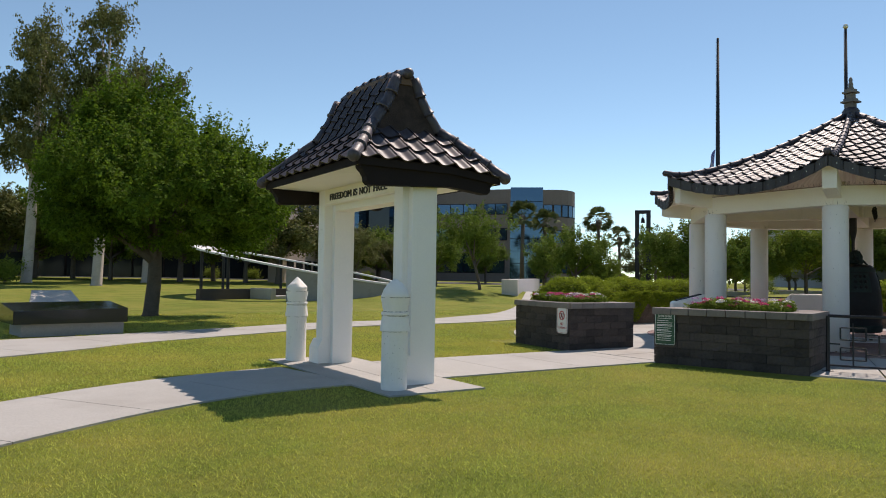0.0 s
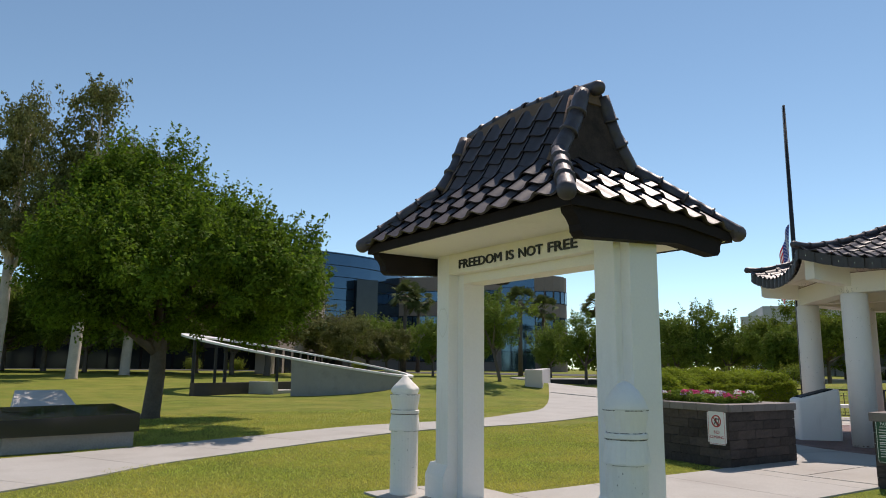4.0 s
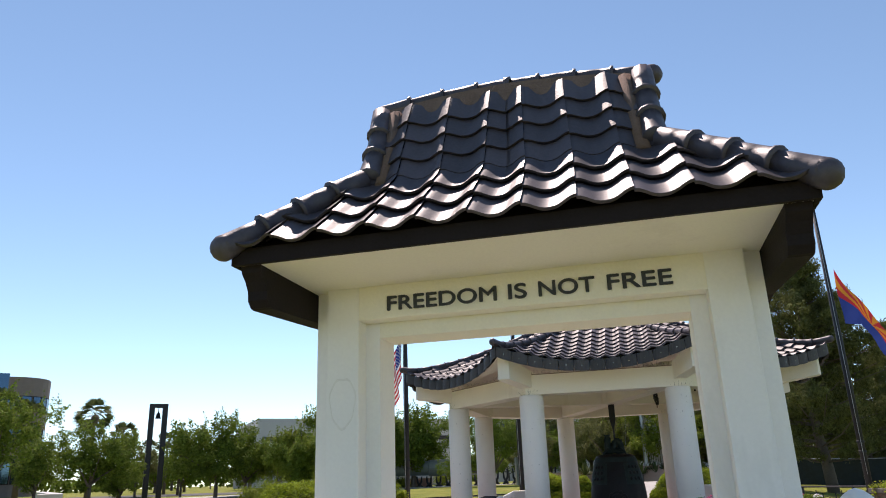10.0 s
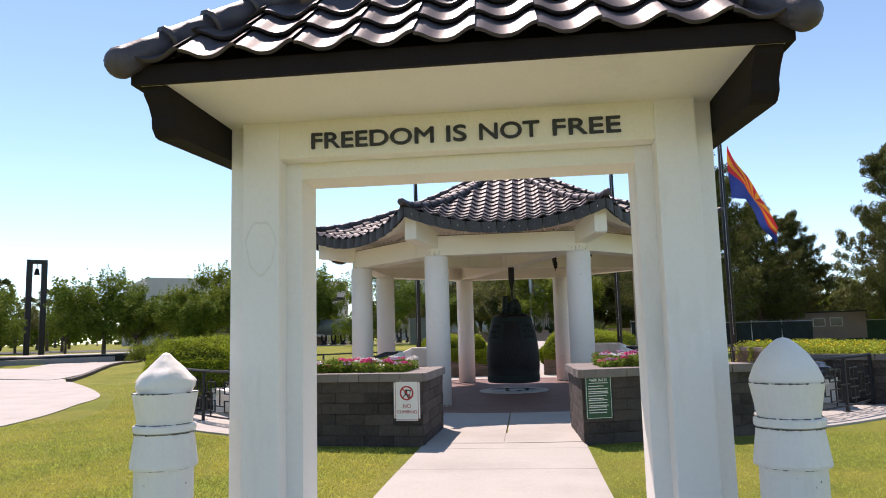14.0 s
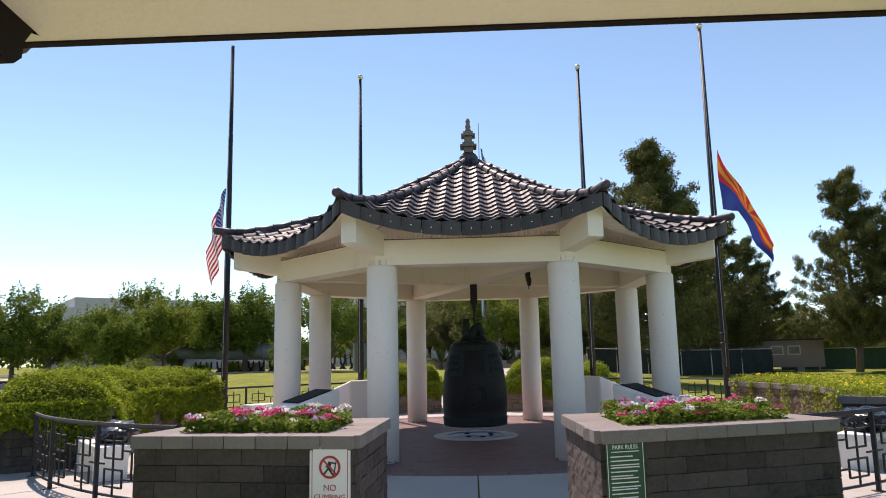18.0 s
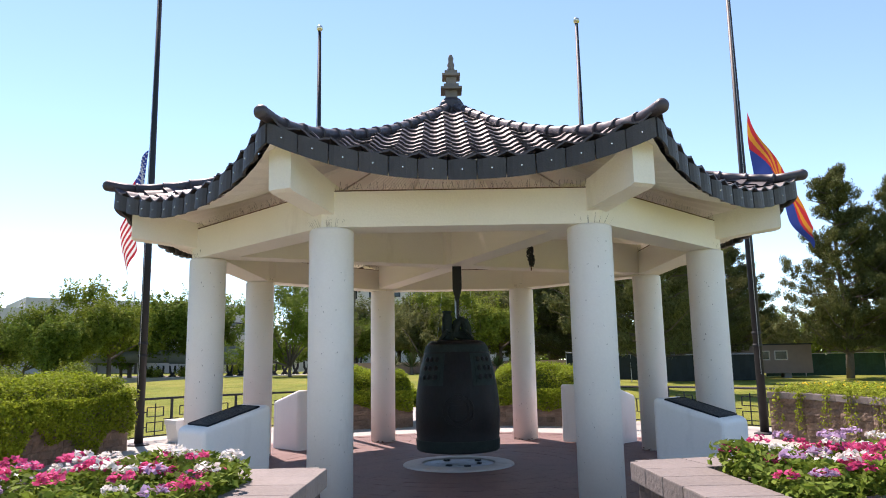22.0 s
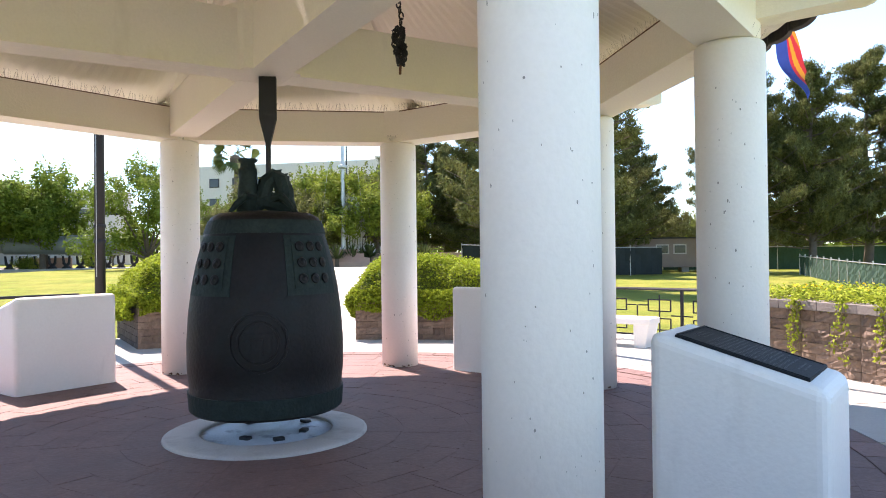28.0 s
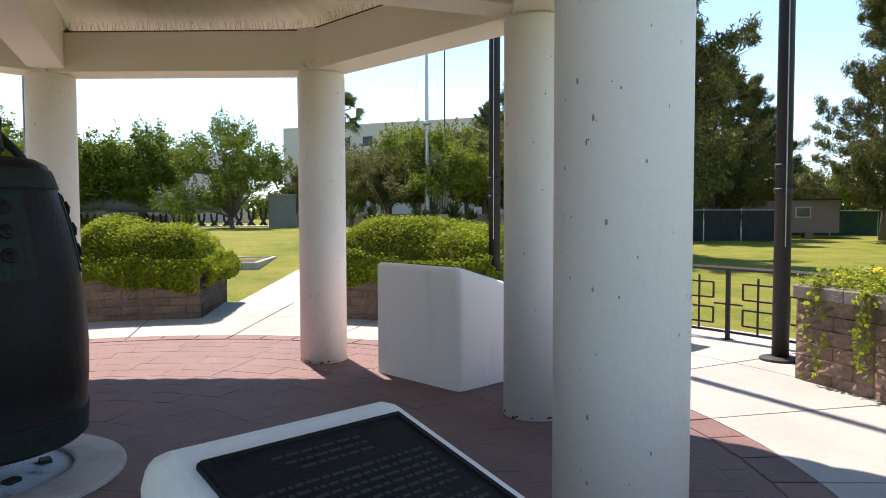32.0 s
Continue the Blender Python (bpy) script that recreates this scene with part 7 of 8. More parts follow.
rt = random.Random(8)
for src, ref, az, d, s in ((mid_tree, R0, 44.2, 66, 0.6), (mid_tree, R0, 48.7, 70, 0.9), (mid_tree, R0, 57.5, 75, 1.0), (mid_tree, R0, 36.0, 70, 1.0), (mid_tree, R0, 33.5, 62, 0.9),
                           (mid_tree, R13, 31.7, 62, 1.2), (olive, R13, 29.3, 80, 1.0), (bright, R13, 25.3, 58, 0.86), (bright, R13, 22.5, 60, 1.12), (mid_tree, R13, 17.1, 65.8, 1.24), (bright, R13, 27.5, 66, 0.75),
                           (mid_tree, R28, 26.0, 56, 1.1), (olive, R28, 6.3, 62, 1.0), (olive, R28, 1.0, 60, 0.9), (bright, R28, -2.0, 62, 0.95), (bright, R28, 8.8, 70, 0.9), (olive, R28, -0.5, 75, 1.2), (bright, R28, -4.2, 70, 1.1),
                           (bright, R30, -47.6, 75, 0.72), (bright, R30, -51.5, 78, 0.66), (bright, R30, -43.5, 90, 0.8), (olive, R30, -26.5, 85, 1.2), (bright, R30, -24.0, 95, 1.2), (mid_tree, R30, -20.5, 90, 1.0), (bright, R30, -29, 100, 1.2), (olive, R30, -14, 85, 1.1), (mid_tree, R30, -36, 105, 1.1), (olive, R30, -33, 95, 1.0),
                           (mid_tree, R0, 70, 92, 1.3), (olive, R0, 66, 84, 1.25), (mid_tree, R0, 74, 96, 1.4), (mid_tree, R0, 78, 92, 1.2), (mid_tree, R0, 83, 95, 1.3), (mid_tree, R0, 90, 88, 1.3), (mid_tree, R0, 62, 96, 1.2), (olive, R0, 64, 70, 1.0), (mid_tree, R0, 94, 80, 1.2), (olive, R0, 61, 78, 0.9), (mid_tree, R0, 53.5, 92, 1.05), (mid_tree, R0, 59.5, 98, 1.1),
                           (mid_tree, R0, 39, 88, 0.9), (olive, R0, 41.5, 95, 1.0), (mid_tree, R0, 28, 74, 1.1), (mid_tree, R0, 24, 70, 1.1), (olive, R0, 31, 82, 1.1)):
    plant(src, ref, az, d, s, rt.uniform(0, 360), rt.uniform(0.9, 1.15))

R31 = (13.5, 6.93)
for src, az, d, s in ((olive, 12.2, 54, 0.85), (mid_tree, 9.8, 62, 0.98), (mid_tree, 7.4, 58, 0.9), (olive, 5.05, 46, 0.85), (bright, 1.6, 50, 1.1), (bright, 0.2, 47, 1.0), (olive, 6.2, 60, 1.3), (olive, -1.2, 52, 1.3), (bright, -2.6, 55, 1.2), (mid_tree, 5.0, 66, 1.2)):
    plant(src, R31, az, d, s, rt.uniform(0, 360), rt.uniform(1.0, 1.2))
for k in range(12):
    plant(rt.choice((mid_tree, mid_tree, olive)), R0, 70 + 2.4 * k, rt.uniform(68, 78), rt.uniform(1.25, 1.6), rt.uniform(0, 360), rt.uniform(1.1, 1.3))
for k in range(64):
    az = -64 + 2.6 * k
    if 42 < az < 66:
        continue
    plant(rt.choice((mid_tree, olive, mid_tree, bright)), (10, 8), az + rt.uniform(-0.8, 0.8), rt.uniform(98, 150) if not 44 < az < 72 else rt.uniform(78, 88), rt.uniform(0.6, 1.2), rt.uniform(0, 360), rt.uniform(1.1, 1.7))

pines = [pine_tree("tall dark-green pine with spreading branches", 14.4, 5.4, 105000, 41, (56.0, -18.4)), pine_tree("slender dark-green pine with ragged crown", 13.1, 4.7, 88000, 42, (54.0, -21.7))]
for src, ref, az, d, s, w in ((0, R30, -39.0, 55, 1.02, 1.2), (1, R30, -44.0, 60, 0.85, 1.1), (0, R30, -17.6, 46, 0.92, 1.0), (1, R30, -15.2, 28.5, 0.92, 1.2), (0, R30, -5.9, 62, 0.95, 0.95), (0, R30, -9.8, 60, 0.88, 1.1), (1, R30, -3.3, 66, 0.82, 1.0),
                              (1, R30, -20.3, 50, 0.85, 1.15), (0, R30, -22.5, 60, 0.8, 1.1), (0, R30, -7.6, 75, 0.9, 1.1), (1, R30, -11.8, 72, 0.95, 1.2), (1, R30, -35.0, 66, 1.0, 1.0)):
    plant(pines[src], ref, az, d, s, rt.uniform(0, 360), w)

palms = [palm_tree("tall fan palm with green crown", 9.0, 51, from_point(R6, 57.3, 82), 2.0), palm_tree("fan palm with ragged crown", 8.3, 52, from_point(R0, 50.6, 84), 1.9)]
for src, ref, az, d, s in ((0, R6, 56.2, 84, 0.93), (1, R0, 48.8, 86, 0.92), (0, R0, 44.6, 90, 0.92), (1, R0, 43.0, 84, 0.72), (1, R0, 38.6, 100, 0.62), (0, R0, 39.3, 105, 0.7), (1, R0, 40.3, 110, 0.68), (0, R0, 37.5, 120, 0.7), (1, R28, 7.8, 100, 1.72), (0, R30, -50.2, 90, 0.62), (0, R0, 41.6, 120, 0.75)):
    plant(palms[src], ref, az, d, s, rt.uniform(0, 360))

# a continuous belt of distant trees and shrubs that closes the horizon


def far_belt():
    rng = np.random.RandomState(77)
    n = 60000
    a = rng.uniform(0, 2 * np.pi, n)
    top = 3.6 + 1.3 * np.sin(a * 23) + 0.9 * np.sin(a * 61 + 1) + 0.7 * np.sin(a * 143 + 2)
    r = rng.uniform(172, 182, n)
    x, y = 20 + r * np.cos(a), 10 + r * np.sin(a)
    z = 1.0 * (y > 60) + rng.rand(n) ** 0.6 * np.maximum(top, 1.2)
    quads = leaves(n, np.stack([x, y, z], 1), 0, 0.75, 0.4, rng, 0.6)
    tagged(obj("distant_trees", leaf_mesh("distant_trees", quads), LEAF), "belt of dark green trees on the horizon", "trees", kind="stuff")


far_belt()

# rows of low shrubs against the far walls
shrub = broad_tree("clipped round green shrub", 1.3, 1.1, 0.15, 2600, 0.07, LEAF_BRIGHT, 61, from_point(R13, 27.5, 48), trunk_r=0.05, twigs=30, name="shrub", limbs=3, category="shrub")
for ref, az, d, s in ((R13, 29.0, 50, 0.9), (R13, 24.0, 48, 0.9), (R28, 22, 55, 0.8), (R28, 24.5, 55, 0.9), (R0, 88.6, 60, 1.3), (R0, 90.5, 62, 1.2), (R28, 18.0, 60, 0.9), (R0, 72, 82, 0.9), (R0, 75, 84, 0.9), (R0, 67, 84, 1.0), (R0, 63, 82, 0.9)):
    plant(shrub, ref, az, d, s, rt.uniform(0, 360))


def yucca(at, s, seed):
    t = thing("yucca", "spiky green yucca before a low stone wall", "shrub", (at[0], at[1], ground_z(*at)), group="yuccas")
    rng = np.random.RandomState(seed)
    quads = []
    for k in range(90):
        a, el = rng.uniform(0, 6.28), math.radians(rng.uniform(5, 85))
        d = np.array([math.cos(a) * math.cos(el), math.sin(a) * math.cos(el), math.sin(el)])
        side = np.array([-math.sin(a), math.cos(a), 0]) * 0.05 * s
        L = s * rng.uniform(0.7, 1.1)
        b = np.array([0, 0, 0.45 * s])
        quads.append(np.array([b, b + d * L * 0.5 - side, b + d * L, b + d * L * 0.5 + side]))
    obj("leaf_rosette", leaf_mesh("leaf_rosette", np.concatenate(quads)), FROND, t)["kind"] = "stuff"
    bm = bmesh.new()
    tube(bm, [(0, 0, -0.1), (0, 0, 0.5 * s)], [0.14 * s, 0.11 * s], 8)
    part("stem", bm, BARK, t)


for k, az in enumerate((1.9, 0.6, -0.8, -2.2, -3.8, -5.4, 5.6, 7.2)):
    yucca(from_point(R30, az, 44 + (k % 3)), rt.uniform(0.9, 1.3), 70 + k)

# monuments of the park


def granite_monument():
    m = thing("granite_monument", "low black granite monument on a concrete base", "monument", (0.45, 17.45, ground_z(0, 17)), 9)
    boxed("base", (0.05, 2.15, 0.05, 1.15, 0, 0.28), CONCRETE_DARK, m, bevel=0.01)
    bm = bmesh.new()
    vs = [bm.verts.new(v) for v in ((-0.12, -0.05, 0.28), (2.2, -0.05, 0.28), (2.2, 1.3, 0.28), (-0.12, 1.3, 0.28), (-0.12, -0.05, 0.56), (2.2, -0.05, 0.60), (2.2, 1.3, 0.72), (-0.12, 1.3, 0.70))]
    for f in ((0, 3, 2, 1), (4, 5, 6, 7), (0, 1, 5, 4), (1, 2, 6, 5), (2, 3, 7, 6), (3, 0, 4, 7)):
        bm.faces.new([vs[i] for i in f])
    part("slab", bm, GLASS_DARK, m, "polished black granite slab")
    t = thing("inscription_slab", "sloping grey stone inscription slab", "monument", (0.75, 19.6, ground_z(0.75, 19.6)), 6)
    bm = bmesh.new()
    vs = [bm.verts.new(v) for v in ((0, 0, 0), (1.15, 0, 0), (1.15, 0.7, 0), (0, 0.7, 0), (0, 0, 0.62), (1.15, 0, 0.62), (1.02, 0.7, 0.95), (0.14, 0.7, 0.95))]
    for f in ((0, 3, 2, 1), (4, 5, 6, 7), (0, 1, 5, 4), (1, 2, 6, 5), (2, 3, 7, 6), (3, 0, 4, 7)):
        bm.faces.new([vs[i] for i in f])
    part("slab", bm, PALE_STONE, t)


granite_monument()


def tilted_ring():
    g0 = ground_z(14.9, 40)
    m = thing("ring_sculpture", "large tilted white steel ring on dark posts", "sculpture", (16.0, 41.0, g0))
    hi = Vector((-0.766, 0.643, 0)).normalized()
    side = Vector((-hi.y, hi.x, 0))
    R, zc, rise = 6.3, 1.95, 1.1

    def P(a, r, shift):
        v = hi * (r * math.cos(a) - shift) + side * r * math.sin(a)
        return Vector((v.x, v.y, zc + rise * (r * math.cos(a) - shift) / R))
    bm = bmesh.new()
    n = 96
    g = []
    for k in range(n):
        a = 2 * math.pi * k / n
        o, i = P(a, R, 0), P(a, R - 0.75, 0.4)
        g.append([bm.verts.new(o), bm.verts.new(i), bm.verts.new(i - Vector((0, 0, 0.1))), bm.verts.new(o - Vector((0, 0, 0.1)))])
    for k in range(n):
        a, b = g[k], g[(k + 1) % n]
        for j in range(4):
            bm.faces.new((a[j], a[(j + 1) % 4], b[(j + 1) % 4], b[j]))
    part("ring", bm, STEEL_WHITE, m)
    for k in (-58, -14, 30, 66):
        bm = bmesh.new()
        q = P(radians(k), R - 0.5, 0.2)
        tube(bm, [(q.x, q.y, -0.6), (q.x, q.y, q.z - 0.05)], 0.09, 8)
        part("post", bm, BLACK_METAL, m)
    # curved wall beneath the low side
    bm = bmesh.new()
    g = []
    for k in range(21):
        a = math.pi - 1.35 + 2.2 * k / 20
        o, i = P(a, R - 0.05, 0), P(a, R - 0.4, 0.1)
        g.append([bm.verts.new((o.x, o.y, -0.6)), bm.verts.new((o.x, o.y, o.z - 0.1)), bm.verts.new((i.x, i.y, i.z - 0.1)), bm.verts.new((i.x, i.y, -0.6))])
    for a, b in zip(g, g[1:]):
        for j in range(4):
            bm.faces.new((a[j], a[(j + 1) % 4], b[(j + 1) % 4], b[j]))
    bm.faces.new(g[0])
    bm.faces.new(g[-1])
    part("drum_wall", bm, CONCRETE_DARK, m, "grey curved concrete wall")
    w = thing("sunken_court_wall", "low stone retaining wall beneath the ring, coloured dark for shade", "wall", (9.2, 37.2, g0), 25)
    # the dark colour stands in for shade on the wall's near side
    boxed("wall", (0, 9.5, 0, 0.3, -0.6, 0.5), DARK_STONE, w)
    boxed("return_wall", (3.4, 3.75, -1.6, 0.0, -0.6, 0.55), CONCRETE, w)
    boxed("step", (3.8, 5.6, -1.5, -0.2, -0.6, 0.12), CONCRETE, w)


tilted_ring()


def stone_wedge():
    """Retaining wall that holds the mound along the path, with a battered stone end."""
    t = thing("sloped_retaining_wall", "smooth grey retaining wall with a rough stone end beside the path", "wall", (25.7, 31.9, 0), 45)

    def block(name, prof, y0, y1, material, label=""):
        bm = bmesh.new()
        a = [bm.verts.new((x, y0, z)) for x, z in prof]
        b = [bm.verts.new((x, y1, z)) for x, z in prof]
        for k in range(len(prof)):
            bm.faces.new((a[k], a[(k + 1) % len(prof)], b[(k + 1) % len(prof)], b[k]))
        bm.faces.new(a)
        bm.faces.new(b[::-1])
        part(name, bm, material, t, label)
    block("wall_face", [(0.62, -0.2), (17.0, -0.2), (17.0, 1.5), (0.30, 1.42)], 0.0, 0.5, GREY_STONE)
    block("stone_end", [(0.0, -0.2), (0.61, -0.2), (0.29, 1.42), (-0.35, 1.40)], -0.02, 0.9, PALE_STONE, "rough pale stone end")


stone_wedge()


def bell_tower():
    t = thing("carillon_frame", "tall black twin-post frame with a small bell", "monument", (59.9, 52.7, ground_z(59.9, 52.7)), 41 + 90)
    g = 8.4
    boxed("post", (-0.82, -0.36, -0.3, 0.3, 0, g), BLACK_METAL, t)
    boxed("post", (0.36, 0.82, -0.3, 0.3, 0, g), BLACK_METAL, t)
    boxed("crossbeam", (-0.82, 0.82, -0.3, 0.3, g, g + 0.35), BLACK_METAL, t)
    bm = bmesh.new()
    lathe(bm, [(0.26, g - 1.0), (0.22, g - 0.9), (0.16, g - 0.55), (0.1, g - 0.45), (0.03, g - 0.4), (0.03, g)], 16)
    part("small_bell", bm, BRONZE, t, smooth=True)
    p = thing("memorial_plinth", "long low black plinth with pale paving behind", "wall", (46, 43.5, ground_z(46, 43.5)), -36)
    boxed("plinth", (-8, 9, 0, 1.2, -0.2, 0.42), BLACK_METAL, p)
    boxed("terrace", (-9, 12, 1.25, 9, -0.2, 0.46), CONCRETE, p)
    boxed("bench_block", (-2.0, 5.5, -2.2, -1.5, -0.2, 0.32), CONCRETE_DARK, p)


bell_tower()


GUN_GREY = mat("grey_green_gun_paint", (0.17, 0.19, 0.18), 0.5, vary=0.2, scale=2, bump=0.1)


def gun_barrel():
    x, y = 64.0, 22.6
    g = ground_z(x, y)
    t = thing("gun_barrel_monument", "long grey naval gun barrel on dark ribbed supports", "monument", (x, y, g), 104)
    bm = bmesh.new()
    # the bored end faces the lawn
    prof = [(0.0, 0.5), (0.28, 0.5), (0.30, -0.02), (0.66, 0.0), (0.70, 0.05), (0.70, 4.4), (0.62, 4.45), (0.58, 8.0), (0.50, 8.1), (0.40, 14.0), (0.0, 14.0)]
    lathe(bm, prof, 24, m=pose(0, 0, 1.62, 0, 90, 0))
    part("barrel", bm, GUN_GREY, t, "grey painted barrel", smooth=False)
    for k in range(20):
        xx = -6.6 + 0.85 * k
        lift = 0.92 if xx > 0.2 else 1.35
        for s in (-1, 1):
            bm = bmesh.new()
            tube(bm, [(xx - 0.22 * s, -0.75, 0.0), (xx + 0.16 * s, -0.72, lift * 0.45), (xx + 0.2 * s, -0.66, lift)], [0.13, 0.10, 0.07], 7)
            part("support", bm, BLACK_METAL, t)
    boxed("paving", (-8, 15, -2.4, 2.0, -0.3, 0.05), CONCRETE, t)
    boxed("pier", (4.2, 7.4, -2.0, -1.4, 0.0, 0.78), PINK_STONE, t, "low brown stone pier")
    e = thing("equipment_box", "dark grey-green box on the lawn", "box", (60.0, 17.8, ground_z(60.0, 17.8)), 15)
    boxed("cabinet", (-0.7, 0.7, -0.86, 0.86, -0.2, 2.05), GUN_GREY, e, bevel=0.03)
    boxed("lid", (-0.74, 0.74, -0.9, 0.9, 2.05, 2.13), GUN_GREY, e, bevel=0.02)


gun_barrel()


def lawn_pit():
    x, y = 33.6, 12.3
    z = ground_z(x, y)
    t = thing("planting_pit", "dark square pit edged with a thin white kerb in the lawn", "planter", (x, y, z), 4)
    boxed("soil", (-1.3, 1.3, -0.5, 0.5, -0.3, 0.05), SOIL, t)
    for e in ((-1.4, 1.4, -0.62, -0.5, -0.3, 0.11), (-1.4, 1.4, 0.5, 0.62, -0.3, 0.11), (-1.4, -1.3, -0.5, 0.5, -0.3, 0.11), (1.3, 1.4, -0.5, 0.5, -0.3, 0.11)):
        boxed("edging", e, CONCRETE, t)


lawn_pit()


def wing_memorial():
    x, y = from_point(R30, 2.0 - 0.7, 46)
    t = thing("stepped_flag_base", "stepped pink stone base with a tall grey flagpole", "monument", (x, y, ground_z(x, y)), 0)
    for k in range(4):
        w = 2.0 - 0.35 * k
        boxed("step", (-w, w, -w, w, 0.28 * k, 0.28 * (k + 1)), PINK_STONE, t)
    bm = bmesh.new()
    tube(bm, [(0, 0, 1.1), (0, 0, 15)], [0.16, 0.07], 10)
    part("mast", bm, GALV, t)
    bm = bmesh.new()
    lathe(bm, [(0.16, 3.3), (0.28, 3.4), (0.28, 3.6), (0.16, 3.7)], 10)
    lathe(bm, [(0.16, 6.4), (0.3, 6.5), (0.3, 6.65), (0.16, 6.7)], 10)
    part("collar", bm, GALV, t)["kind"] = "stuff"
    for k in (-1, 1):
        bm = bmesh.new()
        tube(bm, [(0, 0, 14.5), (0.2, k * 1.6, 1.2)], 0.012, 4)
        part("guy_wire", bm, GALV, t)
    w = thing("wing_sculpture", "pale curved slatted wing sculpture", "sculpture", (x + 1.0, y + 0.2, ground_z(x, y)), 0)
    for k in range(9):
        bm = bmesh.new()
        yy = -0.2 - 0.17 * k
        h0, h1 = 1.1 + 0.25 * max(0, 4 - k), 5.4 - 0.045 * (k - 1) ** 2
        pts = [(0, yy, h0 if k < 7 else 1.1), (0.1, yy - 0.05, (h0 + h1) / 2), (0, yy - 0.02, h1)]
        tube(bm, pts, [0.05, 0.1, 0.06], 6)
        part("slat", bm, PALE_STONE, w)
    wall = thing("low_stone_wall", "low brown stone wall behind the yuccas", "wall", (x + 3, y, ground_z(x, y)), 97)
    boxed("wall", (-14, 10, 0, 0.4, -0.2, 0.85), PINK_STONE, wall)


wing_memorial()

# fences, trailer and traffic on the far side


def mesh_fence(pts, h, label, material, every=2.4):
    f = thing("screened_fence", label, "fence", (0, 0, 0), group="screened construction fences")
    P = [Vector((*p, ground_z(*p))) for p in pts]
    for a, b in zip(P, P[1:]):
        L = (b - a).length
        n = max(1, round(L / every))
        for k in range(n):
            u, v = a.lerp(b, k / n), a.lerp(b, (k + 1) / n)
            d = (b - a).normalized()
            side = Vector((-d.y, d.x, 0))
            bm = bmesh.new()
            m = 6
            g = [[bm.verts.new(u.lerp(v, i / m) + side * 0.05 * math.sin(i * 2.1 + j + k) + Vector((0, 0, 0.05 + (h - 0.1) * j / 4))) for j in range(5)] for i in range(m + 1)]
            for i in range(m):
                for j in range(4):
                    bm.faces.new((g[i][j], g[i + 1][j], g[i + 1][j + 1], g[i][j + 1]))
            part("mesh_panel", bm, material, f)
            bm = bmesh.new()
            tube(bm, [tuple(u + Vector((0, 0, -0.1))), tuple(u + Vector((0, 0, h + 0.12)))], 0.035, 6)
            part("post", bm, GALV, f)
        bm = bmesh.new()
        tube(bm, [tuple(a + Vector((0, 0, h))), tuple(b + Vector((0, 0, h)))], 0.028, 6)
        part("rail", bm, GALV, f)


DARK_MESH = mat("black_fence_mesh", (0.008, 0.014, 0.013), 0.8, vary=0.3, scale=0.8, fine=6, bump=0.2)
mesh_fence([from_point(R30, -8.5, 47), from_point(R30, -17, 44), from_point(R30, -24.6, 46)], 1.8, "chain-link fence screened with dark cloth", DARK_MESH)
mesh_fence([from_point(R30, -24.8, 56), from_point(R30, -30.5, 57), from_point(R30, -38, 60), from_point(R30, -42.5, 62)], 1.75, "chain-link fence screened with sagging green cloth", GREEN_MESH, 2.6)
mesh_fence([from_point(R30, -34.5, 47), from_point(R30, -37.5, 36), from_point(R30, -42, 29), from_point(R30, -48.0, 25.5), from_point(R30, -56, 25)], 1.15, "low chain-link fence with sagging green screen", GREEN_MESH, 1.6)


def site_trailer():
    x, y = from_point(R13, -19.5, 66)
    t = thing("site_trailer", "dark site trailer with a row of windows", "trailer", (x, y, ground_z(x, y)), 71)
    boxed("body", (-5, 5, -1.3, 1.3, 0.35, 2.4), BROWN_STONE, t)
    boxed("roof", (-5.1, 5.1, -1.4, 1.4, 2.4, 2.5), BLACK_METAL, t)
    for xx in (-3.4, -2.2, 1.5, 2.7):
        w = boxed("window", (xx, xx + 0.9, 1.28, 1.34, 1.3, 2.0), PALE_STONE, t)
        boxed("pane", (xx + 0.08, xx + 0.82, 1.335, 1.352, 1.38, 1.92), GLASS_DARK, w)
    for xx in (-3.6, 3.4):
        boxed("skirt_block", (xx, xx + 0.5, -1.0, 1.0, -0.1, 0.36), CONCRETE_DARK, t)
    x, y = from_point(R30, -25.6, 70)
    p = thing("portable_toilet", "green portable toilet with a white roof", "toilet", (x, y, ground_z(x, y)), 70)
    boxed("cabin", (-0.6, 0.6, -0.6, 0.6, 0, 2.0), GREEN_MESH, p, bevel=0.03)
    bm = bmesh.new()
    box(bm, -0.66, 0.66, -0.66, 0.66, 2.0, 2.3, bevel=0.1)
    part("roof", bm, SIGN_WHITE, p)
    boxed("door", (-0.4, 0.4, 0.6, 0.63, 0.1, 1.9), SIGN_GREEN, p)


site_trailer()


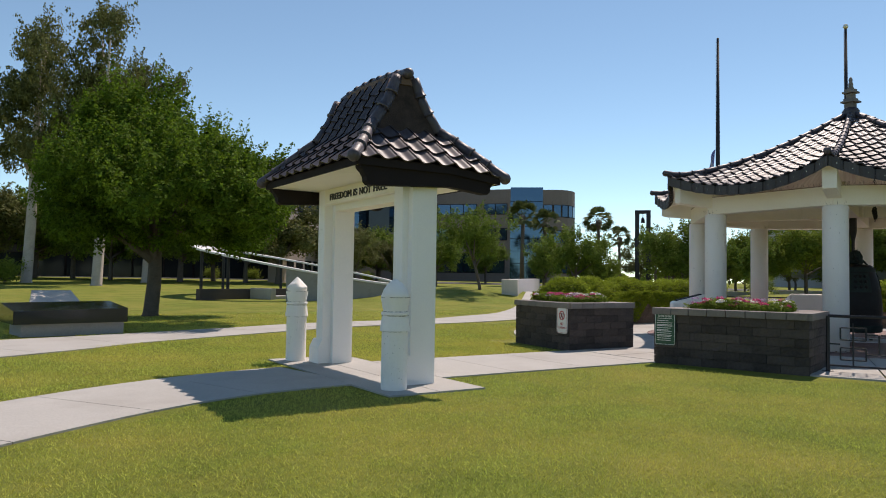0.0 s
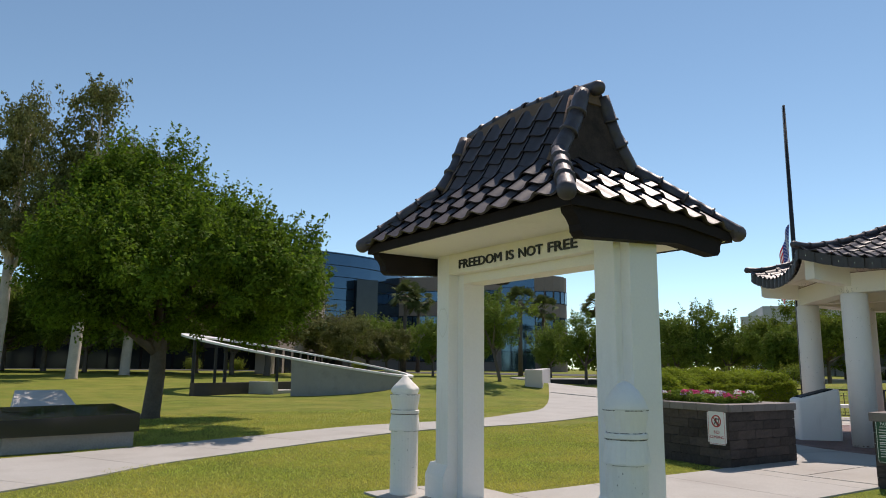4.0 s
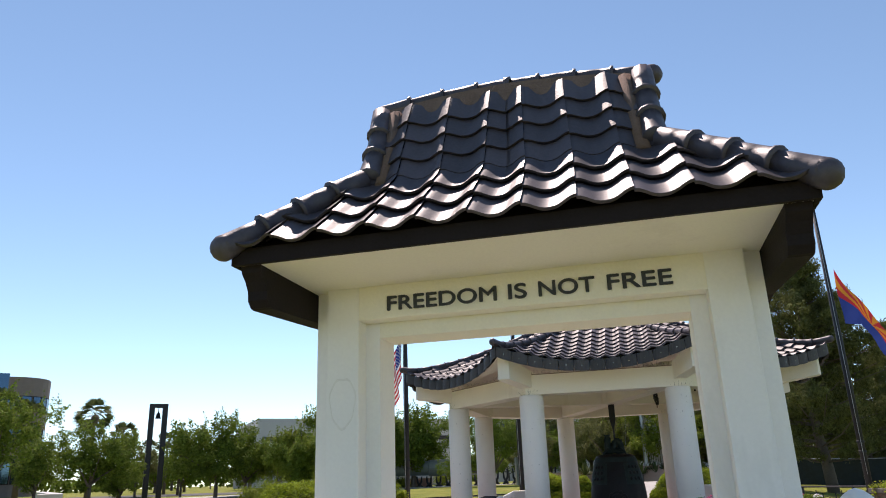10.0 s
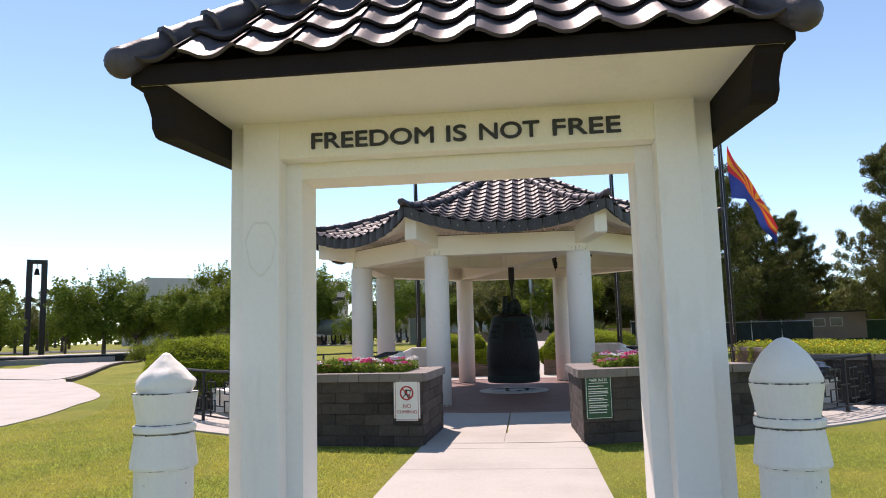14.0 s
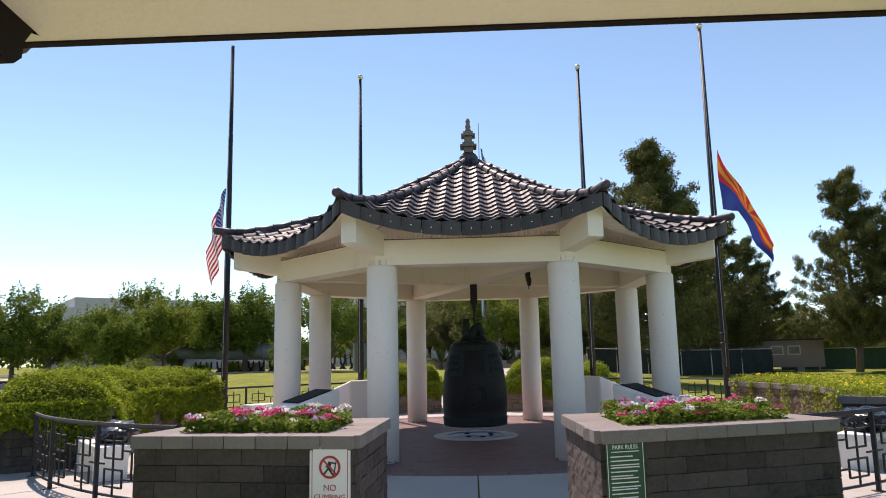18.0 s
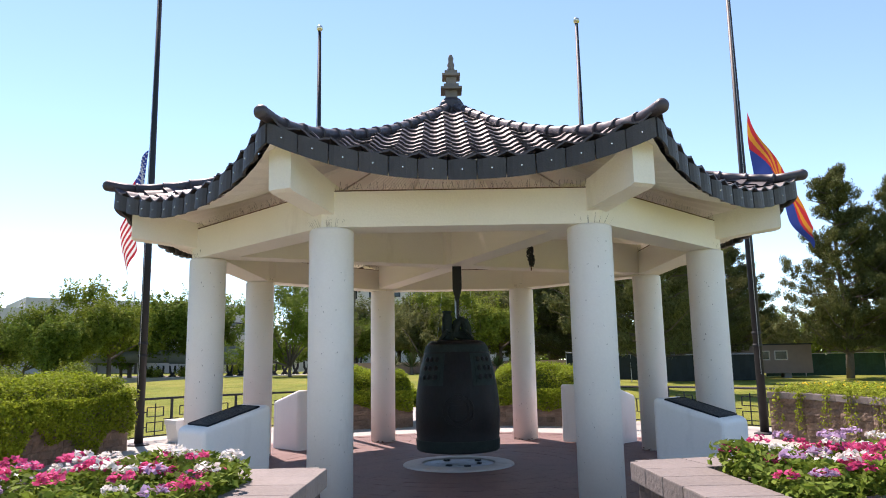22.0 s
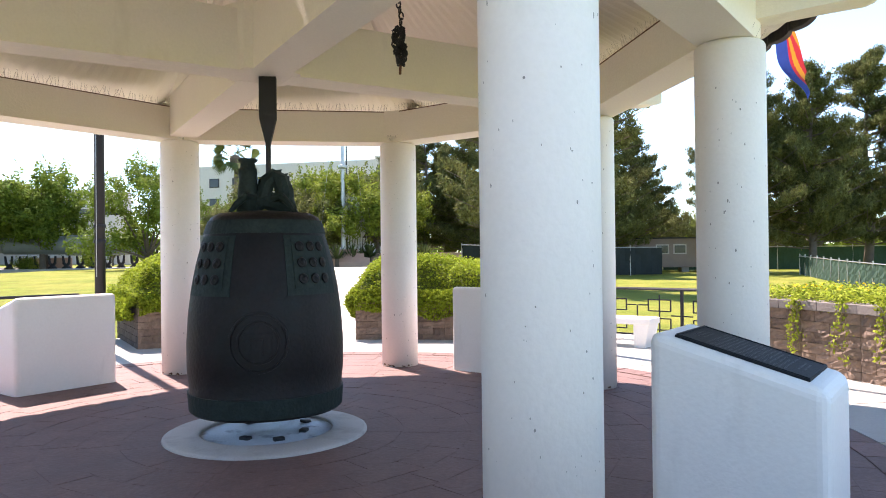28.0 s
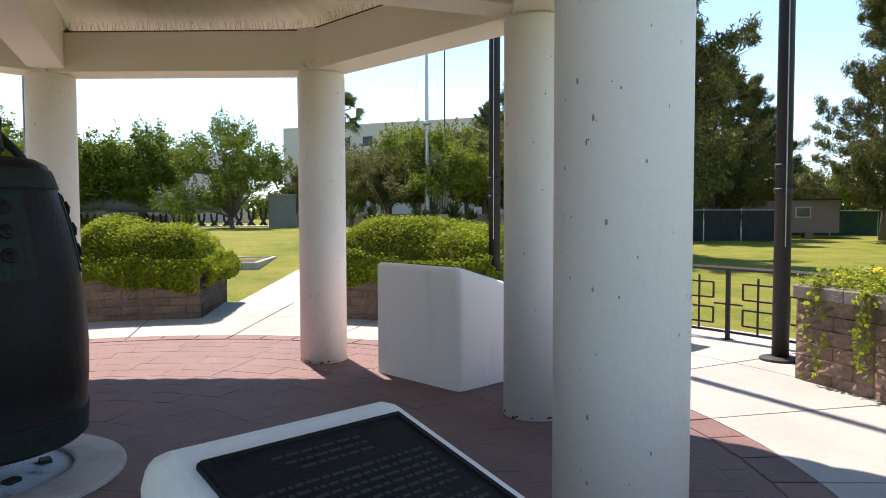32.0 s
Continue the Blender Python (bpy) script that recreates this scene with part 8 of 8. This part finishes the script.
def parked_car(at, turn, label, paint):
    c = thing("parked_car", label, "car", (at[0], at[1], ground_z(*at)), turn)
    bm = bmesh.new()
    prof = [(-2.2, 0.35), (-2.25, 0.75), (-1.9, 0.95), (-1.1, 1.05), (-0.5, 1.5), (0.9, 1.55), (1.75, 1.1), (2.15, 0.95), (2.2, 0.4), (1.6, 0.3), (-1.6, 0.3)]
    rows = []
    for y, k in ((-0.85, 0.0), (-0.8, 0.02), (0.8, 0.02), (0.85, 0.0)):
        rows.append([bm.verts.new((x, y * (0.86 if z > 1.2 else 1.0), z)) for x, z in prof])
    for a, b in zip(rows, rows[1:]):
        for i in range(len(prof)):
            j = (i + 1) % len(prof)
            bm.faces.new((a[i], a[j], b[j], b[i]))
    bm.faces.new(rows[0])
    bm.faces.new(rows[-1][::-1])
    part("body", bm, paint, c, smooth=False)
    for s in (-1, 1):
        bm = bmesh.new()
        vs = [bm.verts.new((x, s * 0.80, z)) for x, z in ((-0.95, 1.07), (-0.48, 1.42), (0.85, 1.46), (1.45, 1.1))]
        bm.faces.new(vs)
        bmesh.ops.solidify(bm, geom=bm.faces[:], thickness=0.03)
        part("side_window", bm, GLASS_DARK, c)
        for x in (-1.4, 1.4):
            bm = bmesh.new()
            lathe(bm, [(0.0, -0.1), (0.33, -0.1), (0.34, 0.0), (0.33, 0.1), (0.0, 0.1)], 18, m=pose(x, s * 0.8, 0.33, 90, 0, 0))
            w = part("wheel", bm, BLACK_METAL, c)
            bm = bmesh.new()
            lathe(bm, [(0.0, 0.1), (0.2, 0.1), (0.2, 0.112), (0.0, 0.115)], 14, m=pose(x, s * 0.805, 0.33, -90 * s, 0, 0))
            part("rim", bm, GALV, w)


parked_car(from_point(R30, -48.7, 62), 40, "black parked car on the far road", BLACK_METAL)
parked_car(from_point(R30, -32.0, 60), 50, "dark grey parked car behind the screened fence", GUN_GREY)


def concrete_walls():
    x, y = from_point(R30, -49.0, 23.5)
    t = thing("concrete_wall_block", "pale grey concrete wall blocks beyond the planter", "wall", (x, y, ground_z(x, y)), -48)
    boxed("wall", (0, 0.5, -3.2, 0.9, -0.3, 1.28), CONCRETE, t)
    boxed("wall", (-3.0, -2.6, -3.6, -0.25, -0.3, 1.0), CONCRETE, t)


concrete_walls()

ribbon("road_north", [(-120, 92), (-40, 90), (20, 84), (60, 70), (110, 46)], [9, 9, 9, 9, 9], ASPHALT, "grey asphalt road beyond the lawn", 0.03, 12.0, "road")
ribbon("road_south", [(120, 10), (90, -25), (62, -48), (20, -75)], [8, 8, 8, 8], CONCRETE_DARK, "pale road beyond the fences", 0.03, 12.0, "road")

# buildings


def facade(b, A, B, z0, z1, material, bands=(), bays=1, name="wall", depth=8.0, glass=None, frame_gap=0.25):
    """A straight stretch of building from A to B in plan, with recessed window bands: (sill, head, from, to) in metres and fractions."""
    A, B = Vector((*A, 0)), Vector((*B, 0))
    L = (B - A).length
    d = (B - A) / L
    back = Vector((-d.y, d.x, 0))
    if back.dot(A - Vector((10, 8, 0))) < 0:
        back = -back
    ang = math.degrees(math.atan2(d.y, d.x))
    flip = back.dot(Matrix.Rotation(radians(ang), 3, 'Z') @ Vector((0, 1, 0))) < 0
    s = -1 if flip else 1
    m = pose(A.x, A.y, 0, 0, 0, ang)
    bm = bmesh.new()
    y0, y1 = sorted((0.0, s * depth))
    box(bm, 0, L, y0, y1, z0, z1, m=m)
    w = part(name, bm, material, b)
    for sill, head, f0, f1 in bands:
        span = (f1 - f0) * L
        n = max(1, round(span / bays))
        for k in range(n):
            x0, x1 = f0 * L + span * k / n + frame_gap / 2, f0 * L + span * (k + 1) / n - frame_gap / 2
            bm = bmesh.new()
            ya, yb = sorted((-s * 0.06, s * 0.1))
            box(bm, x0 - 0.1, x1 + 0.1, ya, yb, sill - 0.1, head + 0.1, m=m)
            win = part("window", bm, FASCIA, w)
            bm = bmesh.new()
            ya, yb = sorted((-s * 0.09, -s * 0.05))
            box(bm, x0, x1, ya, yb, sill, head, m=m)
            part("pane", bm, glass or GLASS_BLUE, win)
    return w


def arc_points(A, B, bulge, n):
    A, B = Vector((*A, 0)), Vector((*B, 0))
    d = B - A
    side = Vector((d.y, -d.x, 0)).normalized()
    if side.dot(A - Vector((0, 5, 0))) > 0:
        side = -side
    return [tuple((A.lerp(B, k / n) + side * bulge * 4 * (k / n) * (1 - k / n))[:2]) for k in range(n + 1)]


def glass_office():
    b = thing("glass_office_building", "brown stone office building with curved blue glass front", "building")
    pts = arc_points((36, 99), (69, 112), 6.0, 9)
    for k, (p, q) in enumerate(zip(pts, pts[1:])):
        facade(b, p, q, 0.0, 8.7, BROWN_STONE, ((3.2, 6.8, 0.05, 0.95),), 3.5, glass=GLASS_DARK)
        w = facade(b, p, q, 8.7, 18.2, GLASS_BLUE, (), 3, "curtain_wall", 7.5)
        for z in (9.5, 11.2, 12.9, 14.6, 16.3, 18.0):
            bm = bmesh.new()
            bar(bm, (*p, z), (*q, z), 0.25, 0.06)
            part("mullion", bm, FASCIA, w)
    facade(b, (22, 101), (36, 98.5), 0.0, 18, BROWN_STONE, ((5, 7.2, 0.05, 0.95), (9, 11.2, 0.05, 0.95), (13, 15.2, 0.05, 0.95)), 3.0)
    facade(b, (25.0, 68.0), (37.2, 82.3), 0.0, 12.0, PALE_BROWN, ((8.3, 10.3, 0.04, 0.96), (4.6, 6.6, 0.04, 0.96), (0.8, 3.0, 0.04, 0.96)), 3.1, depth=1.5, glass=GLASS_DARK, frame_gap=1.1)
    facade(b, from_point(R6, 61.4, 104), from_point(R6, 59.7, 105), 5.0, 14.3, GLASS_DARK, (), name="dark_bay", depth=6)
    facade(b, (60, 103.5), (71.2, 90), 0.0, 16.0, BROWN_STONE, ((12.0, 13.6, 0.04, 0.68), (12.0, 13.6, 0.75, 0.97), (7.8, 9.6, 0.04, 0.68), (7.8, 9.6, 0.75, 0.97), (2.5, 5.5, 0.05, 0.95)), 2.2, frame_gap=0.12)
    w = facade(b, (71.2, 90), (75.2, 86.7), 0.0, 16.3, GLASS_BLUE, (), name="curtain_wall")
    for z in (4, 6, 8, 10, 12, 14):
        bm = bmesh.new()
        bar(bm, (71.2, 90, z), (75.2, 86.7, z), 0.25, 0.06)
        part("mullion", bm, FASCIA, w)
    pts = arc_points((75.2, 86.7), (81.5, 86), 1.6, 5)
    for p, q in zip(pts, pts[1:]):
        facade(b, p, q, 0.0, 15.9, BROWN_STONE, ((11.6, 13.4, 0.06, 0.94), (7.4, 9.3, 0.06, 0.94), (2.6, 5.4, 0.06, 0.94)), 2.2, frame_gap=0.12)


glass_office()


def grey_hall():
    b = thing("grey_hall_building", "pale grey flat-roofed hall far beyond the trees", "building")
    L = from_point(R13, 30.6, 140)
    M = from_point(R13, 29.0, 138)
    R = from_point(R13, 14, 150)
    facade(b, L, M, 0, 11.3, GREY_STONE, (), depth=12)
    facade(b, M, R, 0, 13.0, GREY_STONE, ((9.0, 9.6, 0.02, 0.98),), 12, depth=20, glass=GLASS_DARK)
    for f in (0.3, 0.42):
        x, y = M[0] + (R[0] - M[0]) * f, M[1] + (R[1] - M[1]) * f
        bm = bmesh.new()
        tube(bm, [(x, y, 12), (x, y, 14.8)], 0.1, 6)
        part("mast", bm, GALV, b)


def white_office():
    b = thing("white_office_building", "long white office building with small square windows", "building")
    A, B = from_point(R28, 12.5, 128), from_point(R28, -3.0, 112)
    facade(b, A, B, 0, 16.4, PALE_STONE, ((12.9, 14.2, 0.05, 0.98), (9.6, 10.9, 0.05, 0.98), (6.2, 7.6, 0.05, 0.98)), 4.2, depth=14, glass=GLASS_DARK, frame_gap=2.6)
    C = from_point(R28, -5.2, 113)
    facade(b, B, C, 0, 17.0, PALE_STONE, ((12.4, 15.0, 0.03, 0.97), (8, 10.5, 0.03, 0.97)), 2.2, depth=12, glass=GLASS_BLUE)


def court_building():
    b = thing("concrete_court_building", "tan concrete building with tall narrow window slots", "building")
    A, B = from_point(R30, -42.5, 123), from_point(R30, -62, 108)
    w = facade(b, A, B, 0.0, 12.2, BROWN_STONE, ((1.0, 4.2, 0.02, 0.98),), 5.0, depth=14, glass=GLASS_DARK, frame_gap=1.0)
    A3, B3 = Vector((*A, 0)), Vector((*B, 0))
    d = (B3 - A3).normalized()
    out = Vector((d.y, -d.x, 0))
    if out.dot(A3 - Vector((13, 7, 0))) > 0:
        out = -out
    L = (B3 - A3).length
    n = int(L / 1.5)
    for k in range(n + 1):
        p = A3 + d * (L * k / n) + out * 0.35
        bm = bmesh.new()
        box(bm, -0.32, 0.32, -0.3, 0.3, 5.2, 11.0, m=pose(p.x, p.y, 0, 0, 0, math.degrees(math.atan2(d.y, d.x))))
        part("fin", bm, TAN_STONE, w)
    ang = math.degrees(math.atan2(d.y, d.x))
    for z0, z1, jut in ((4.6, 5.3, 0.9), (11.0, 12.3, 1.1)):
        p = A3 + out * jut * 0.5
        bm = bmesh.new()
        box(bm, -0.5, L + 0.5, -jut / 2, jut / 2, z0, z1, m=pose(p.x, p.y, 0, 0, 0, ang))
        part("band", bm, TAN_STONE, b)
    p = A3.lerp(B3, 0.12) - out * 6
    boxed("penthouse", (p.x - 6, p.x + 6, p.y - 4, p.y + 4, 12.2, 13.6), BROWN_STONE, b)


def dark_arcade():
    b = thing("dark_arcade_building", "long dark brown arcaded building behind shade trees", "building")
    A, B = from_point(R0, 99, 88), from_point(R0, 64, 98)
    facade(b, A, B, 0, 7.5, DARK_STONE, ((0.4, 3.4, 0.02, 0.98), (4.4, 6.4, 0.02, 0.98)), 3.4, depth=12, glass=GLASS_DARK)


grey_hall()
white_office()
court_building()
dark_arcade()

# grass blades on the near lawn


def near_grass():
    rng = np.random.RandomState(9)
    n = 420000
    x = rng.uniform(-2.5, 10.5, n)
    y = rng.uniform(0.8, 14.5, n)
    near = np.exp(-np.hypot(x - 1.5, (y - 2.5)) / 7.0)
    keep = rng.rand(n) < near * 1.6
    x, y = x[keep], y[keep]
    # clear of the paths, pads and plaza
    cyw = np.interp(x, [-8, -3, 0.4, 2.2, 3.75, 30], [1.2, 5.4, 8.05, 9.0, 9.3, 9.3])
    wid = np.where(x < 3.7, 0.93 / np.where(x < 1.5, 0.79, 0.93), 1.1)
    on_path = np.abs(y - cyw) < wid
    on_pad = (x > 3.7) & (x < 5.2) & (y > 7.18) & (y < 11.42)
    on_plaza = np.hypot(x - CX, y - CY) < 8.55
    on_block = (x > 9.4) & (np.abs(y - 9.3) < 3.7)
    ok = ~(on_path | on_pad | on_plaza | on_block)
    x, y = x[ok], y[ok]
    # coarser tufts on the lawn between the plaza and the upper path
    k = 330000
    x2, y2 = rng.uniform(-3.0, 24.0, k), rng.uniform(9.0, 26.0, k)
    keep = rng.rand(k) < 1.5 * np.exp(-np.hypot(x2 - 6.0, y2 - 13.5) / 9.0)
    x2, y2 = x2[keep], y2[keep]
    upper = np.interp(x2, [-9, -3, 0.4, 2.2, 5.6, 8.6, 12.3, 15.6, 18.9, 24], [10.3, 13.4, 15.4, 16.3, 17.8, 19.0, 19.4, 20.7, 22.5, 27.1])
    west = np.interp(x2, [-8, -3, 0.4, 2.2, 3.75, 30], [1.2, 5.4, 8.05, 9.0, 9.3, 9.3])
    bare = (np.abs(y2 - upper) < np.where(x2 < 1.5, 2.0, np.where(x2 < 13, 1.15, 2.3))) | (np.abs(y2 - west) < 1.25) | (np.hypot(x2 - CX, y2 - CY) < 8.6)
    bare |= ((x2 > 3.65) & (x2 < 5.25) & (y2 < 11.45)) | ((x2 > 9.4) & (y2 < 13.0))
    x2, y2 = x2[~bare], y2[~bare]
    h = np.concatenate([rng.uniform(0.010, 0.026, len(x)), rng.uniform(0.018, 0.036, len(x2))])
    w = np.concatenate([np.full(len(x), 0.0032), np.full(len(x2), 0.0065)])
    x, y = np.concatenate([x, x2]), np.concatenate([y, y2])
    n = len(x)
    z = np.zeros(n)
    a = rng.uniform(0, 2 * np.pi, n)
    lean = rng.normal(0, 0.8, (n, 2)) * h[:, None]
    dx, dy = np.cos(a) * w, np.sin(a) * w
    v = np.empty((n, 4, 3))
    v[:, 0] = np.stack([x - dx, y - dy, z], 1)
    v[:, 1] = np.stack([x + dx, y + dy, z], 1)
    v[:, 2] = np.stack([x + lean[:, 0] + dx * 0.25, y + lean[:, 1] + dy * 0.25, z + h], 1)
    v[:, 3] = np.stack([x + lean[:, 0] - dx * 0.25, y + lean[:, 1] - dy * 0.25, z + h], 1)
    ob = obj("grass_blades", leaf_mesh("grass_blades", v.reshape(-1, 3)), GRASS_BLADE)
    tagged(ob, "short green and straw grass blades of the lawn", "grass", kind="stuff")


near_grass()
